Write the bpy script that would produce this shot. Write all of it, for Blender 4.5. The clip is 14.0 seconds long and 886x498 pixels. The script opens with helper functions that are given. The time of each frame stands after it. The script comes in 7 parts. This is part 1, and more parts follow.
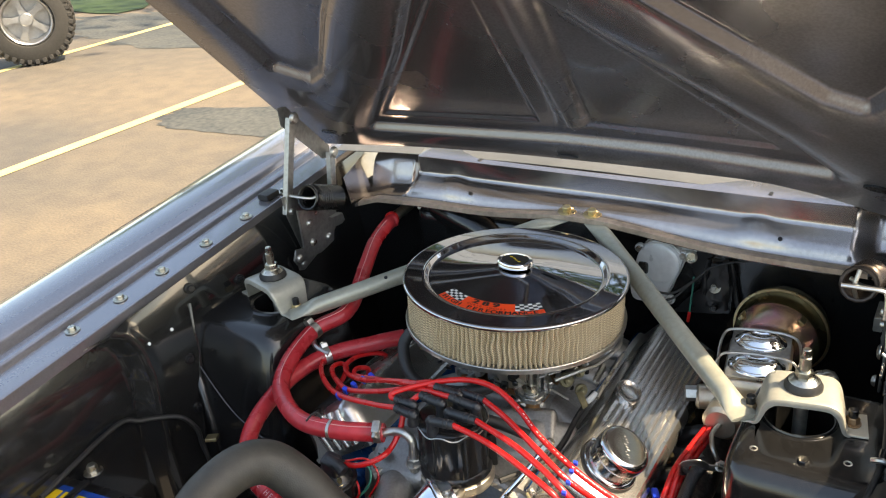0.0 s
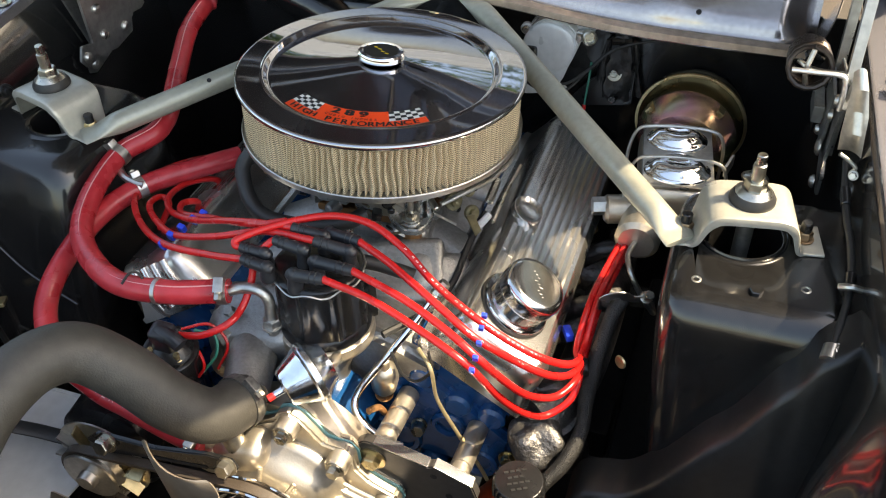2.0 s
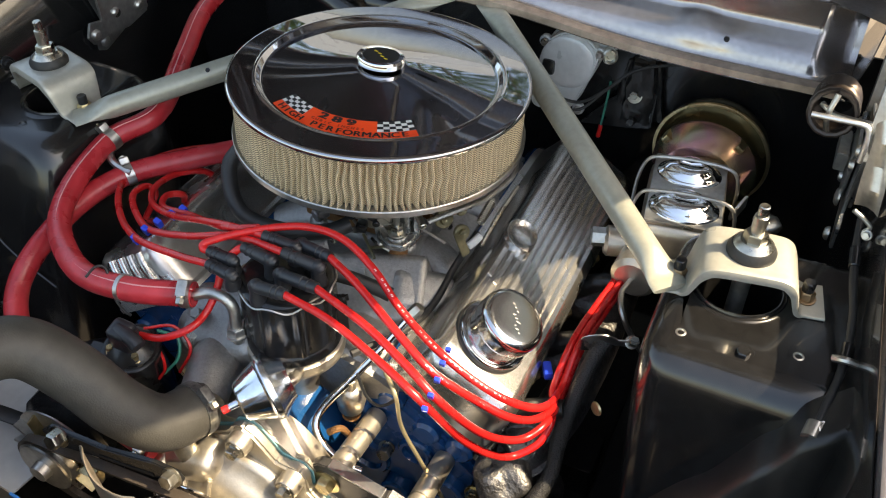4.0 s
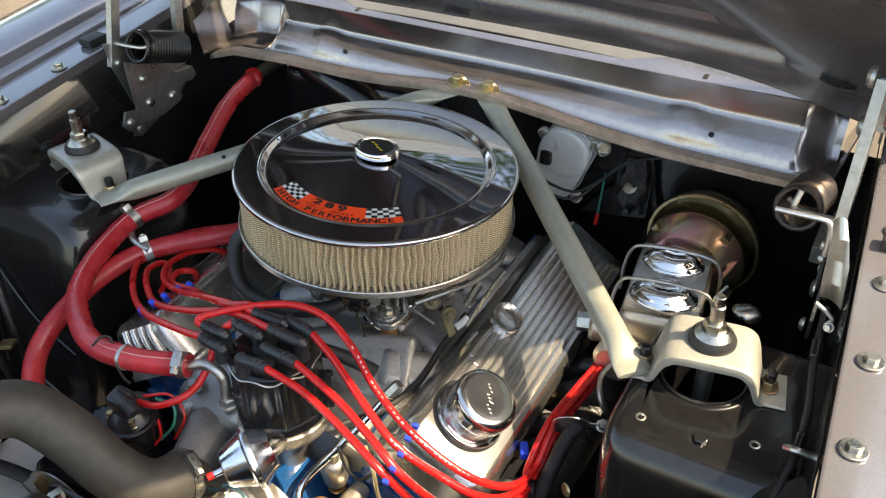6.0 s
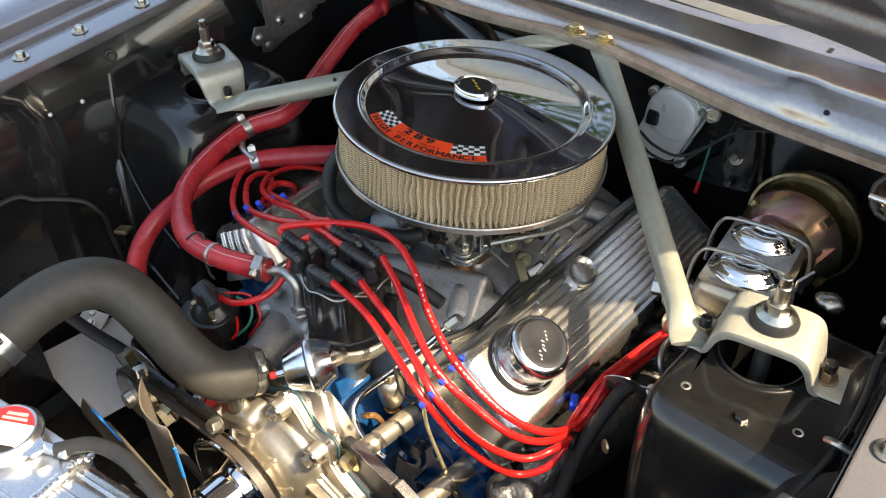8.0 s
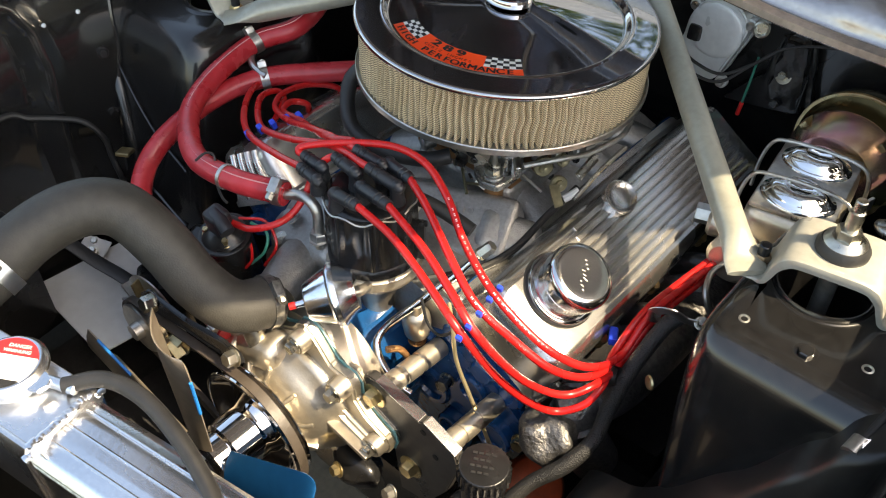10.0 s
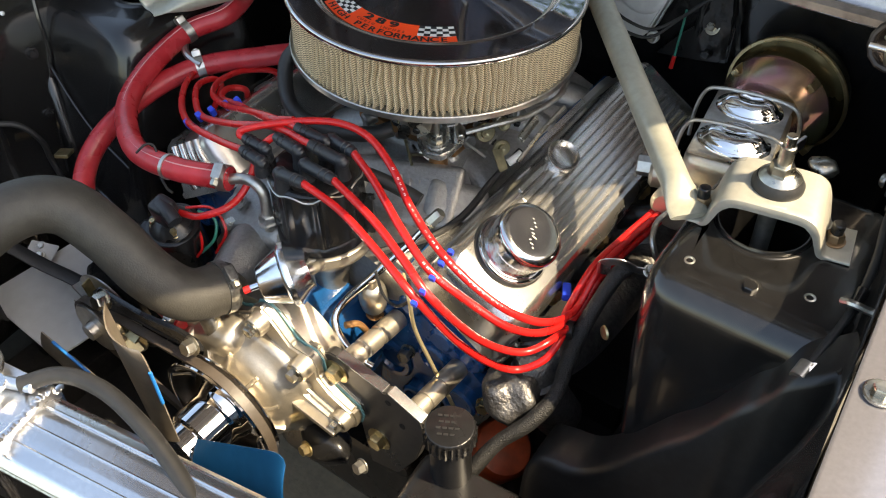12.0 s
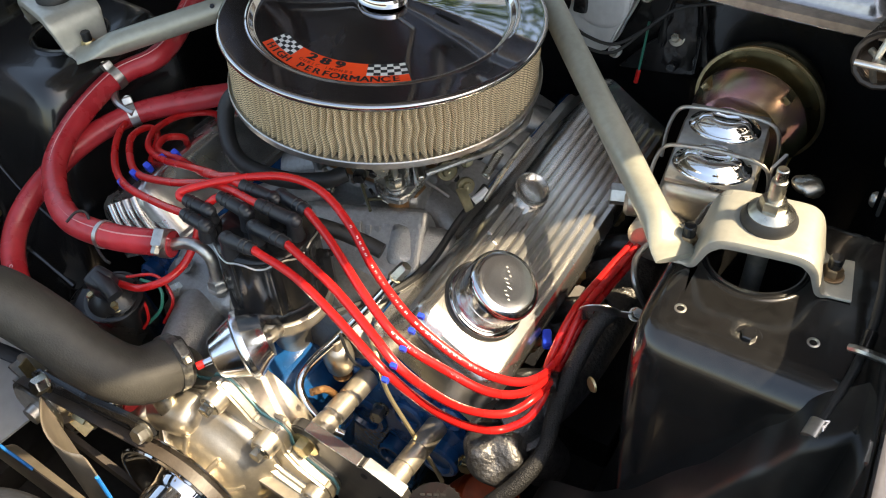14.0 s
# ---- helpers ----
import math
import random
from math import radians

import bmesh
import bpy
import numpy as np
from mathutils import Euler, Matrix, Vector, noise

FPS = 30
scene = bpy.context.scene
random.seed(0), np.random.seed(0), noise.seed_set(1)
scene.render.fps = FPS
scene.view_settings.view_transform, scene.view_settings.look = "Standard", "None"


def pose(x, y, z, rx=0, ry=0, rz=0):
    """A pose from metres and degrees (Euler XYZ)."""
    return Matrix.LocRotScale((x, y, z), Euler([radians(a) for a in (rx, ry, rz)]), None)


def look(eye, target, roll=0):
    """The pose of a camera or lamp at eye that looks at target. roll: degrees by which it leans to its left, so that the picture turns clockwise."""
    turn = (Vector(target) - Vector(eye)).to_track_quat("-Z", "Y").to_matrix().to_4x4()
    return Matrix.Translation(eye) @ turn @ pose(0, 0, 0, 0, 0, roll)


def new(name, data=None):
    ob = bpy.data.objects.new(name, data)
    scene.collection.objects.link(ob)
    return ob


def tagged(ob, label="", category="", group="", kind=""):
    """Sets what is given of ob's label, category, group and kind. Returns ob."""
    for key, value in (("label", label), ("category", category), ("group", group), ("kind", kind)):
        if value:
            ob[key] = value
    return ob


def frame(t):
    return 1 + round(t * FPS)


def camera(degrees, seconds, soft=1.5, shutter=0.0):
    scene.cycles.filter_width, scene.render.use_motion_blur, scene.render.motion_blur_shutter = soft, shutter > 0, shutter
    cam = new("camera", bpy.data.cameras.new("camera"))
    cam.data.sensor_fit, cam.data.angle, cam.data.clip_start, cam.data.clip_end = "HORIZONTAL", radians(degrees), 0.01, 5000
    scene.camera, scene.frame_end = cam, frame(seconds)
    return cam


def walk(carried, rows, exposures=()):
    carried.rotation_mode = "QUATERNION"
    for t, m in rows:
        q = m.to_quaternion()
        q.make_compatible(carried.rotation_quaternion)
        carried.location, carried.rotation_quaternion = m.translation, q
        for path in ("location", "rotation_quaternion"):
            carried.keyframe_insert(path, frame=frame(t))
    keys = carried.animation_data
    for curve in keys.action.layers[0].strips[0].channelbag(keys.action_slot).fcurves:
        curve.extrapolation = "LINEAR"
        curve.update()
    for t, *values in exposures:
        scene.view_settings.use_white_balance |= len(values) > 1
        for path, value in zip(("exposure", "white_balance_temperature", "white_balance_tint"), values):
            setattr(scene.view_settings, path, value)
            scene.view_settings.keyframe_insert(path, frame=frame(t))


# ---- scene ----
cam = camera(53.66, 14.0, soft=1.1)
PATH = [
    (0, (0.5780, -1.1060, 1.6220), (-0.4060, 0.4140, 0.7730), -5.30),
    (0.5, (0.5660, -1.0790, 1.6010), (-0.2930, 0.4820, 0.6920), -4.40),
    (1, (0.5790, -1.0070, 1.5620), (-0.2560, 0.5090, 0.5590), -4.90),
    (1.5, (0.4840, -0.9410, 1.5270), (-0.2300, 0.5250, 0.3690), -4.60),
    (2, (0.4030, -0.8890, 1.5100), (-0.1360, 0.5430, 0.2210), -2.00),
    (2.2, (0.4070, -0.8670, 1.4980), (-0.1120, 0.5390, 0.1730), -1.40),
    (4.3, (0.4510, -0.7980, 1.5120), (-0.2060, 0.5710, 0.2100), 0.40),
    (4.5, (0.4460, -0.7930, 1.5160), (-0.2250, 0.5860, 0.2310), 0.30),
    (5, (0.4600, -0.7690, 1.5160), (-0.2570, 0.6270, 0.2770), -0.90),
    (5.5, (0.5010, -0.7660, 1.5270), (-0.2720, 0.6370, 0.3290), -1.30),
    (6, (0.5470, -0.7940, 1.5410), (-0.2690, 0.6090, 0.3720), -1.40),
    (6.3, (0.5320, -0.8540, 1.5480), (-0.2610, 0.5720, 0.3920), -0.90),
    (6.5, (0.5400, -0.8740, 1.5500), (-0.2710, 0.5400, 0.3920), -0.70),
    (7, (0.5970, -0.8540, 1.5470), (-0.3050, 0.4880, 0.3700), -0.80),
    (7.5, (0.6570, -0.7830, 1.5410), (-0.3890, 0.4090, 0.3220), -2.50),
    (8, (0.6190, -0.7680, 1.5400), (-0.4180, 0.3930, 0.2840), -0.50),
    (8.5, (0.5590, -0.7570, 1.5040), (-0.4300, 0.3820, 0.1910), 0.80),
    (8.7, (0.5630, -0.7560, 1.4900), (-0.4040, 0.3620, 0.1430), 0.10),
    (10.8, (0.5540, -0.7670, 1.4830), (-0.4040, 0.3260, 0.1100), 0.30),
    (11, (0.5550, -0.7710, 1.4820), (-0.3950, 0.3380, 0.1150), 0.10),
    (11.5, (0.5650, -0.7790, 1.4880), (-0.3600, 0.3490, 0.1200), -1.10),
    (12, (0.5750, -0.7690, 1.4770), (-0.2990, 0.3710, 0.0850), -2.10),
    (12.5, (0.5630, -0.7420, 1.4630), (-0.2980, 0.4010, 0.0660), -3.20),
    (13, (0.5370, -0.7300, 1.4590), (-0.3140, 0.4190, 0.0610), -3.60),
    (13.5, (0.5270, -0.7200, 1.4630), (-0.3060, 0.4490, 0.0690), -3.90),
    (14, (0.5170, -0.6940, 1.4710), (-0.2770, 0.4840, 0.0630), -3.80),
]
walk(cam, [(t, look(eye, target, roll)) for t, eye, target, roll in PATH], [(0.0, 1.92), (1.0, 1.88), (1.5, 1.93), (2.0, 2.1), (3.3, 2.0), (5.0, 1.88), (7.5, 1.85), (8.5, 1.95), (11.5, 1.95), (12.5, 1.88), (14.0, 1.87)])

# ---- world, sun, exposure ----
SUN = Vector((1.0, 0.22, 1.27)).normalized()
world = bpy.data.worlds.new("sky")
scene.world = world
world.use_nodes = True
wn = world.node_tree.nodes
wl = world.node_tree.links
sky = wn.new("ShaderNodeTexSky")
sky.sky_type = "NISHITA"
sky.sun_disc = False
sky.sun_elevation = math.asin(SUN.z)
sky.sun_rotation = math.atan2(SUN.x, SUN.y)
sky.air_density, sky.dust_density, sky.ozone_density = 1.0, 2.0, 1.0
wn["Background"].inputs["Strength"].default_value = 0.15
wl.new(sky.outputs[0], wn["Background"].inputs["Color"])
sun = new("sun", bpy.data.lights.new("sun", "SUN"))
sun.data.energy, sun.data.angle, sun.data.color = 3.3, radians(0.6), (1.0, 0.9, 0.76)
sun.matrix_world = look(SUN * 20, (0, 0, 0))
scene.view_settings.exposure = 1.85
scene.view_settings.use_white_balance = True
scene.view_settings.white_balance_temperature, scene.view_settings.white_balance_tint = 8300, 8


# ---- materials ----
def node_mat(name):
    m = bpy.data.materials.new(name)
    m.use_nodes = True
    nt = m.node_tree
    return m, nt, nt.nodes["Principled BSDF"]


def mat(name, color, rough=0.5, metal=0.0, vary=0.15, grain=40.0, spots=6.0, bump=0.0, bump_scale=400.0, coat=0.0, rvar=0.1, tint=None, piece=0.0):
    """A surface with colour and gloss varied at two scales, fine relief, and optional difference from piece to piece."""
    m, nt, bs = node_mat(name)
    n, l = nt.nodes, nt.links
    tc = n.new("ShaderNodeTexCoord")
    big = n.new("ShaderNodeTexNoise")
    big.inputs["Scale"].default_value, big.inputs["Detail"].default_value = spots, 6
    fine = n.new("ShaderNodeTexNoise")
    fine.inputs["Scale"].default_value, fine.inputs["Detail"].default_value = grain, 5
    l.new(tc.outputs["Object"], big.inputs["Vector"])
    l.new(tc.outputs["Object"], fine.inputs["Vector"])
    add = n.new("ShaderNodeMath")
    add.operation = "ADD"
    l.new(big.outputs["Fac"], add.inputs[0])
    l.new(fine.outputs["Fac"], add.inputs[1])
    ramp = n.new("ShaderNodeMapRange")
    ramp.inputs["From Min"].default_value, ramp.inputs["From Max"].default_value = 0.7, 1.3
    l.new(add.outputs[0], ramp.inputs["Value"])
    mix = n.new("ShaderNodeMix")
    mix.data_type = "RGBA"
    lo = tuple(c * (1 - vary) for c in color)
    hi = tint or tuple(min(1.0, c * (1 + vary)) for c in color)
    mix.inputs["A"].default_value, mix.inputs["B"].default_value = (*lo, 1), (*hi, 1)
    l.new(ramp.outputs["Result"], mix.inputs["Factor"])
    out = mix.outputs["Result"]
    if piece:
        info = n.new("ShaderNodeObjectInfo")
        pm = n.new("ShaderNodeMapRange")
        pm.inputs["To Min"].default_value, pm.inputs["To Max"].default_value = 1 - piece, 1 + piece
        l.new(info.outputs["Random"], pm.inputs["Value"])
        hsv = n.new("ShaderNodeHueSaturation")
        l.new(pm.outputs["Result"], hsv.inputs["Value"])
        l.new(out, hsv.inputs["Color"])
        out = hsv.outputs["Color"]
    l.new(out, bs.inputs["Base Color"])
    rm = n.new("ShaderNodeMapRange")
    rm.inputs["From Min"].default_value, rm.inputs["From Max"].default_value = 0.3, 0.7
    rm.inputs["To Min"].default_value, rm.inputs["To Max"].default_value = max(0.02, rough - rvar), min(1, rough + rvar)
    l.new(big.outputs["Fac"], rm.inputs["Value"])
    l.new(rm.outputs["Result"], bs.inputs["Roughness"])
    bs.inputs["Metallic"].default_value = metal
    bs.inputs["Coat Weight"].default_value = coat
    bs.inputs["Coat Roughness"].default_value = 0.06
    if bump:
        bn = n.new("ShaderNodeTexNoise")
        bn.inputs["Scale"].default_value, bn.inputs["Detail"].default_value = bump_scale, 4
        l.new(tc.outputs["Object"], bn.inputs["Vector"])
        b = n.new("ShaderNodeBump")
        b.inputs["Strength"].default_value, b.inputs["Distance"].default_value = bump, 0.002
        l.new(bn.outputs["Fac"], b.inputs["Height"])
        l.new(b.outputs["Normal"], bs.inputs["Normal"])
    return m


BODY = mat("charcoal_metallic_paint", (0.27, 0.262, 0.28), 0.2, 0.6, 0.1, 300, 5, 0.012, 60, coat=1.0, rvar=0.05)
# same paint as BODY, its colour darkened for the shade under the hood
HOODP = mat("shaded_charcoal_paint", (0.188, 0.182, 0.195), 0.27, 0.75, 0.22, 260, 4, 0.06, 40, coat=0.35, rvar=0.08)
# BODY's paint again, lightened to carry the sunlight bounced onto the cowl
COWLP = mat("lit_charcoal_paint", (0.39, 0.355, 0.345), 0.2, 0.9, 0.14, 160, 9, 0.05, 60, coat=0.12, rvar=0.08)
BAY = mat("satin_black_bay_paint", (0.0105, 0.0103, 0.0103), 0.22, 0.0, 0.4, 120, 7, 0.10, 24, coat=0.4, rvar=0.07)
UNDER = mat("matt_black_undercoat", (0.025, 0.024, 0.023), 0.85, 0, 0.3, 90, 10, 0.4, 120)
# glossy black, slightly lighter and more speckled than BAY
APRON = mat("speckled_black_apron_paint", (0.014, 0.0139, 0.0137), 0.2, 0.0, 0.5, 180, 9, 0.06, 30, coat=1.0, rvar=0.08)
CHROME = mat("chrome", (0.78, 0.78, 0.79), 0.05, 1.0, 0.03, 60, 8, 0, rvar=0.02)
# plain chrome, base colour dimmed to imitate the dark hood mirrored in it
LIDCH = mat("dimmed_chrome_lid", (0.44, 0.44, 0.46), 0.045, 1.0, 0.03, 60, 8, 0, rvar=0.015)
POLISH = mat("polished_aluminium", (0.63, 0.62, 0.6), 0.26, 0.97, 0.06, 160, 9, 0.03, 120, rvar=0.05)
CAST = mat("cast_aluminium", (0.33, 0.33, 0.318), 0.42, 0.85, 0.18, 220, 14, 0.35, 500)
# cast aluminium with the warm tone of sunlight mixed into its colour
PUMP = mat("sun_toned_aluminium", (0.55, 0.5, 0.415), 0.38, 0.9, 0.1, 160, 16, 0.08, 380)
STEEL = mat("bare_steel", (0.5, 0.49, 0.46), 0.35, 0.95, 0.2, 150, 20, 0.1, 300)
ZINC = mat("pale_zinc_paint", (0.42, 0.41, 0.355), 0.36, 0.4, 0.12, 120, 18, 0.1, 200)
STRUT = mat("grey_green_strut_paint", (0.36, 0.36, 0.3), 0.38, 0.35, 0.12, 120, 18, 0.08, 200)
GOLDZ = mat("yellow_zinc", (0.58, 0.47, 0.26), 0.32, 0.95, 0.2, 120, 30)
BLUE = mat("engine_blue_enamel", (0.003, 0.052, 0.165), 0.22, 0.0, 0.25, 60, 14, 0.2, 160, coat=0.5)
BLUEPL = mat("blue_plastic", (0.01, 0.05, 0.55), 0.35, 0, 0.1)
# blue of the engine block mirrored in a chrome blade, given as colour
FANREFL = mat("blue_blade_reflection", (0.004, 0.07, 0.2), 0.25, 0.2, 0.15, coat=0.4)
REDHOSE = mat("red_silicone_hose", (0.46, 0.02, 0.028), 0.3, 0, 0.2, 60, 20, 0.1, 300, tint=(0.54, 0.04, 0.05))
REDWIRE = mat("red_ignition_lead", (0.52, 0.013, 0.014), 0.26, 0, 0.12, 60, 20)
RUBBER = mat("worn_grey_rubber", (0.036, 0.034, 0.029), 0.58, 0, 0.25, 90, 14, 0.2, 500, rvar=0.08)
BLACKR = mat("black_rubber", (0.015, 0.015, 0.015), 0.5, 0, 0.3, 90, 14, 0.1, 400)
BLACKP = mat("black_plastic", (0.01, 0.01, 0.0105), 0.26, 0, 0.3, 90, 14, 0.05, 200)
IRON = mat("rough_cast_iron", (0.16, 0.155, 0.15), 0.42, 0.85, 0.4, 160, 30, 1.0, 220)
BOLTM = mat("plated_bolt", (0.48, 0.46, 0.4), 0.3, 1.0, 0.2, 200, 60)
WHITEP = mat("white_print", (0.75, 0.74, 0.7), 0.5)
BLACKINK = mat("black_print", (0.008, 0.008, 0.008), 0.75)
DECALR = mat("orange_red_decal", (0.95, 0.07, 0.012), 0.5, 0, 0.05)
GREYPL = mat("light_grey_panel", (0.5, 0.51, 0.5), 0.42, 0.0, 0.1, 60, 9, 0.05)
RADAL = mat("brushed_aluminium", (0.72, 0.73, 0.75), 0.3, 1.0, 0.06, 220, 5, 0.08, 240)
WIPER = mat("grey_painted_casting", (0.62, 0.63, 0.62), 0.35, 0.2, 0.1, 90, 20, 0.15, 300)
BOOTR = mat("blue_black_boot_rubber", (0.017, 0.019, 0.023), 0.4, 0, 0.25, 90, 30, 0.1, 300)
BRAID = mat("woven_black_sleeve", (0.008, 0.008, 0.008), 0.55, 0, 0.5, 500, 40, 0.8, 600)
CRINKLE = mat("black_crinkle_finish", (0.012, 0.012, 0.012), 0.35, 0, 0.2, 90, 10, 1.0, 90)
COPPER = mat("brown_brass", (0.3, 0.16, 0.07), 0.45, 0.7, 0.3)
BATBLUE = mat("blue_label", (0.005, 0.05, 0.3), 0.3)
YELLOW = mat("yellow_print", (0.8, 0.55, 0.02), 0.4)
REDLAB = mat("red_label", (0.6, 0.02, 0.02), 0.35)
GASKET = mat("gasket_sealant", (0.15, 0.35, 0.36), 0.5)
ORANGE = mat("orange_filter_paint", (0.42, 0.06, 0.015), 0.4, 0, 0.3, 80, 30)
ALLOY = mat("wheel_alloy", (0.36, 0.36, 0.36), 0.4, 0.8, 0.15)
TYRE = mat("tyre_rubber", (0.03, 0.028, 0.025), 0.75, 0, 0.25, 60, 8, 0.3, 120)
GLASSM = mat("windscreen_glass", (0.2, 0.21, 0.2), 0.3, 0.0, 0.05)


def booster_mat():
    m, nt, bs = node_mat("iridescent_yellow_zinc")
    n, l = nt.nodes, nt.links
    tc = n.new("ShaderNodeTexCoord")
    no = n.new("ShaderNodeTexNoise")
    no.inputs["Scale"].default_value, no.inputs["Detail"].default_value = 9, 3
    ra = n.new("ShaderNodeValToRGB")
    e = ra.color_ramp.elements
    e[0].position, e[0].color = 0.3, (0.75, 0.55, 0.22, 1)
    e[1].position, e[1].color = 0.72, (0.68, 0.63, 0.28, 1)
    for p, c in ((0.45, (0.85, 0.55, 0.36, 1)), (0.55, (0.82, 0.42, 0.48, 1)), (0.63, (0.6, 0.68, 0.34, 1))):
        x = e.new(p)
        x.color = c
    l.new(tc.outputs["Object"], no.inputs["Vector"])
    l.new(no.outputs["Fac"], ra.inputs["Fac"])
    l.new(ra.outputs["Color"], bs.inputs["Base Color"])
    bs.inputs["Metallic"].default_value, bs.inputs["Roughness"].default_value = 0.92, 0.24
    return m


def filter_mat():
    """Tan pleated paper behind a fine dark wire screen."""
    m, nt, bs = node_mat("filter_paper_with_screen")
    n, l = nt.nodes, nt.links
    uv = n.new("ShaderNodeUVMap")
    sep = n.new("ShaderNodeSeparateXYZ")
    l.new(uv.outputs["UV"], sep.inputs[0])

    def wires(sign):
        mul = n.new("ShaderNodeMath")
        mul.operation = "MULTIPLY_ADD"
        mul.inputs[1].default_value = sign
        l.new(sep.outputs["Y"], mul.inputs[0])
        l.new(sep.outputs["X"], mul.inputs[2])
        sc = n.new("ShaderNodeMath")
        sc.operation = "MULTIPLY"
        sc.inputs[1].default_value = 400
        l.new(mul.outputs[0], sc.inputs[0])
        fr = n.new("ShaderNodeMath")
        fr.operation = "FRACT"
        l.new(sc.outputs[0], fr.inputs[0])
        lt = n.new("ShaderNodeMath")
        lt.operation = "LESS_THAN"
        lt.inputs[1].default_value = 0.24
        l.new(fr.outputs[0], lt.inputs[0])
        return lt.outputs[0]

    mx = n.new("ShaderNodeMath")
    mx.operation = "MAXIMUM"
    l.new(wires(1.0), mx.inputs[0])
    l.new(wires(-1.0), mx.inputs[1])
    tc = n.new("ShaderNodeTexCoord")
    no = n.new("ShaderNodeTexNoise")
    no.inputs["Scale"].default_value, no.inputs["Detail"].default_value = 14, 5
    l.new(tc.outputs["Object"], no.inputs["Vector"])
    pa = n.new("ShaderNodeMix")
    pa.data_type = "RGBA"
    pa.inputs["A"].default_value, pa.inputs["B"].default_value = (0.54, 0.41, 0.24, 1), (0.73, 0.6, 0.41, 1)
    l.new(no.outputs["Fac"], pa.inputs["Factor"])
    mi = n.new("ShaderNodeMix")
    mi.data_type = "RGBA"
    mi.inputs["B"].default_value = (0.1, 0.075, 0.045, 1)
    l.new(pa.outputs["Result"], mi.inputs["A"])
    l.new(mx.outputs[0], mi.inputs["Factor"])
    l.new(mi.outputs["Result"], bs.inputs["Base Color"])
    bs.inputs["Roughness"].default_value = 0.8
    return m


def ground_mat():
    m, nt, bs = node_mat("old_sunlit_asphalt")
    n, l = nt.nodes, nt.links
    tc = n.new("ShaderNodeTexCoord")

    def noise_node(scale, detail):
        x = n.new("ShaderNodeTexNoise")
        x.inputs["Scale"].default_value, x.inputs["Detail"].default_value = scale, detail
        l.new(tc.outputs["Object"], x.inputs["Vector"])
        return x

    big, mid, fine = noise_node(0.5, 9), noise_node(6, 9), noise_node(70, 5)
    ra = n.new("ShaderNodeValToRGB")
    e = ra.color_ramp.elements
    e[0].position, e[0].color = 0.4, (0.10, 0.09, 0.079, 1)
    e[1].position, e[1].color = 0.62, (0.155, 0.125, 0.093, 1)
    l.new(big.outputs["Fac"], ra.inputs["Fac"])
    sp = n.new("ShaderNodeValToRGB")
    e = sp.color_ramp.elements
    e[0].position, e[0].color = 0.36, (0.74, 0.75, 0.77, 1)
    e[1].position, e[1].color = 0.64, (1.15, 1.12, 1.05, 1)
    ad = n.new("ShaderNodeMath")
    ad.operation = "MULTIPLY_ADD"
    ad.inputs[1].default_value = 0.5
    l.new(mid.outputs["Fac"], ad.inputs[0])
    hf = n.new("ShaderNodeMath")
    hf.operation = "MULTIPLY"
    hf.inputs[1].default_value = 0.5
    l.new(fine.outputs["Fac"], hf.inputs[0])
    l.new(hf.outputs[0], ad.inputs[2])
    l.new(ad.outputs[0], sp.inputs["Fac"])
    mu = n.new("ShaderNodeMix")
    mu.data_type, mu.blend_type = "RGBA", "MULTIPLY"
    mu.inputs["Factor"].default_value = 1
    l.new(ra.outputs["Color"], mu.inputs["A"])
    l.new(sp.outputs["Color"], mu.inputs["B"])
    l.new(mu.outputs["Result"], bs.inputs["Base Color"])
    bs.inputs["Roughness"].default_value = 0.9
    b = n.new("ShaderNodeBump")
    b.inputs["Strength"].default_value, b.inputs["Distance"].default_value = 0.4, 0.01
    l.new(fine.outputs["Fac"], b.inputs["Height"])
    l.new(b.outputs["Normal"], bs.inputs["Normal"])
    return m


BOOST, PAPER, ASPHALT = booster_mat(), filter_mat(), ground_mat()
PATCHM = mat("bluish_tar_patch", (0.052, 0.06, 0.062), 0.85, 0, 0.45, 24, 2.5, 0.4, 80, tint=(0.1, 0.1, 0.09))
LINEP = mat("faded_yellow_line", (0.62, 0.5, 0.2), 0.8, 0, 0.2, 30, 3)
GRASSM = mat("lawn", (0.022, 0.045, 0.010), 0.8, 0, 0.4, 12, 0.7, 0.6, 40)
LEAFM = mat("tree_leaf", (0.06, 0.12, 0.025), 0.55, 0, 0.4, 3, 0.5)
BARKM = mat("bark", (0.12, 0.09, 0.06), 0.85, 0, 0.3, 20, 3, 0.6, 20)


# ---- mesh tools ----
def finish(bm, sharp=38):
    bmesh.ops.recalc_face_normals(bm, faces=bm.faces)
    lim = radians(sharp)
    for f in bm.faces:
        f.smooth = True
    for e in bm.edges:
        if len(e.link_faces) == 2 and e.calc_face_angle(0) > lim:
            e.smooth = False
    return bm


def part(name, bm, material, parent=None, label="", sharp=38):
    finish(bm, sharp)
    me = bpy.data.meshes.new(name)
    bm.to_mesh(me)
    bm.free()
    me.materials.append(material)
    ob = new(name, me)
    if 6 < len(me.polygons) < 4000:
        areas = sorted(p.area for p in me.polygons)
        if areas[-1] > 6 * areas[len(areas) // 2]:
            # bevelled pieces: the broad faces stay flat, only the rounded edges turn
            even = ob.modifiers.new("even_shading", "WEIGHTED_NORMAL")
            even.keep_sharp = True
    if parent is not None:
        ob.parent = parent
    if label:
        ob["label"] = label
    return ob


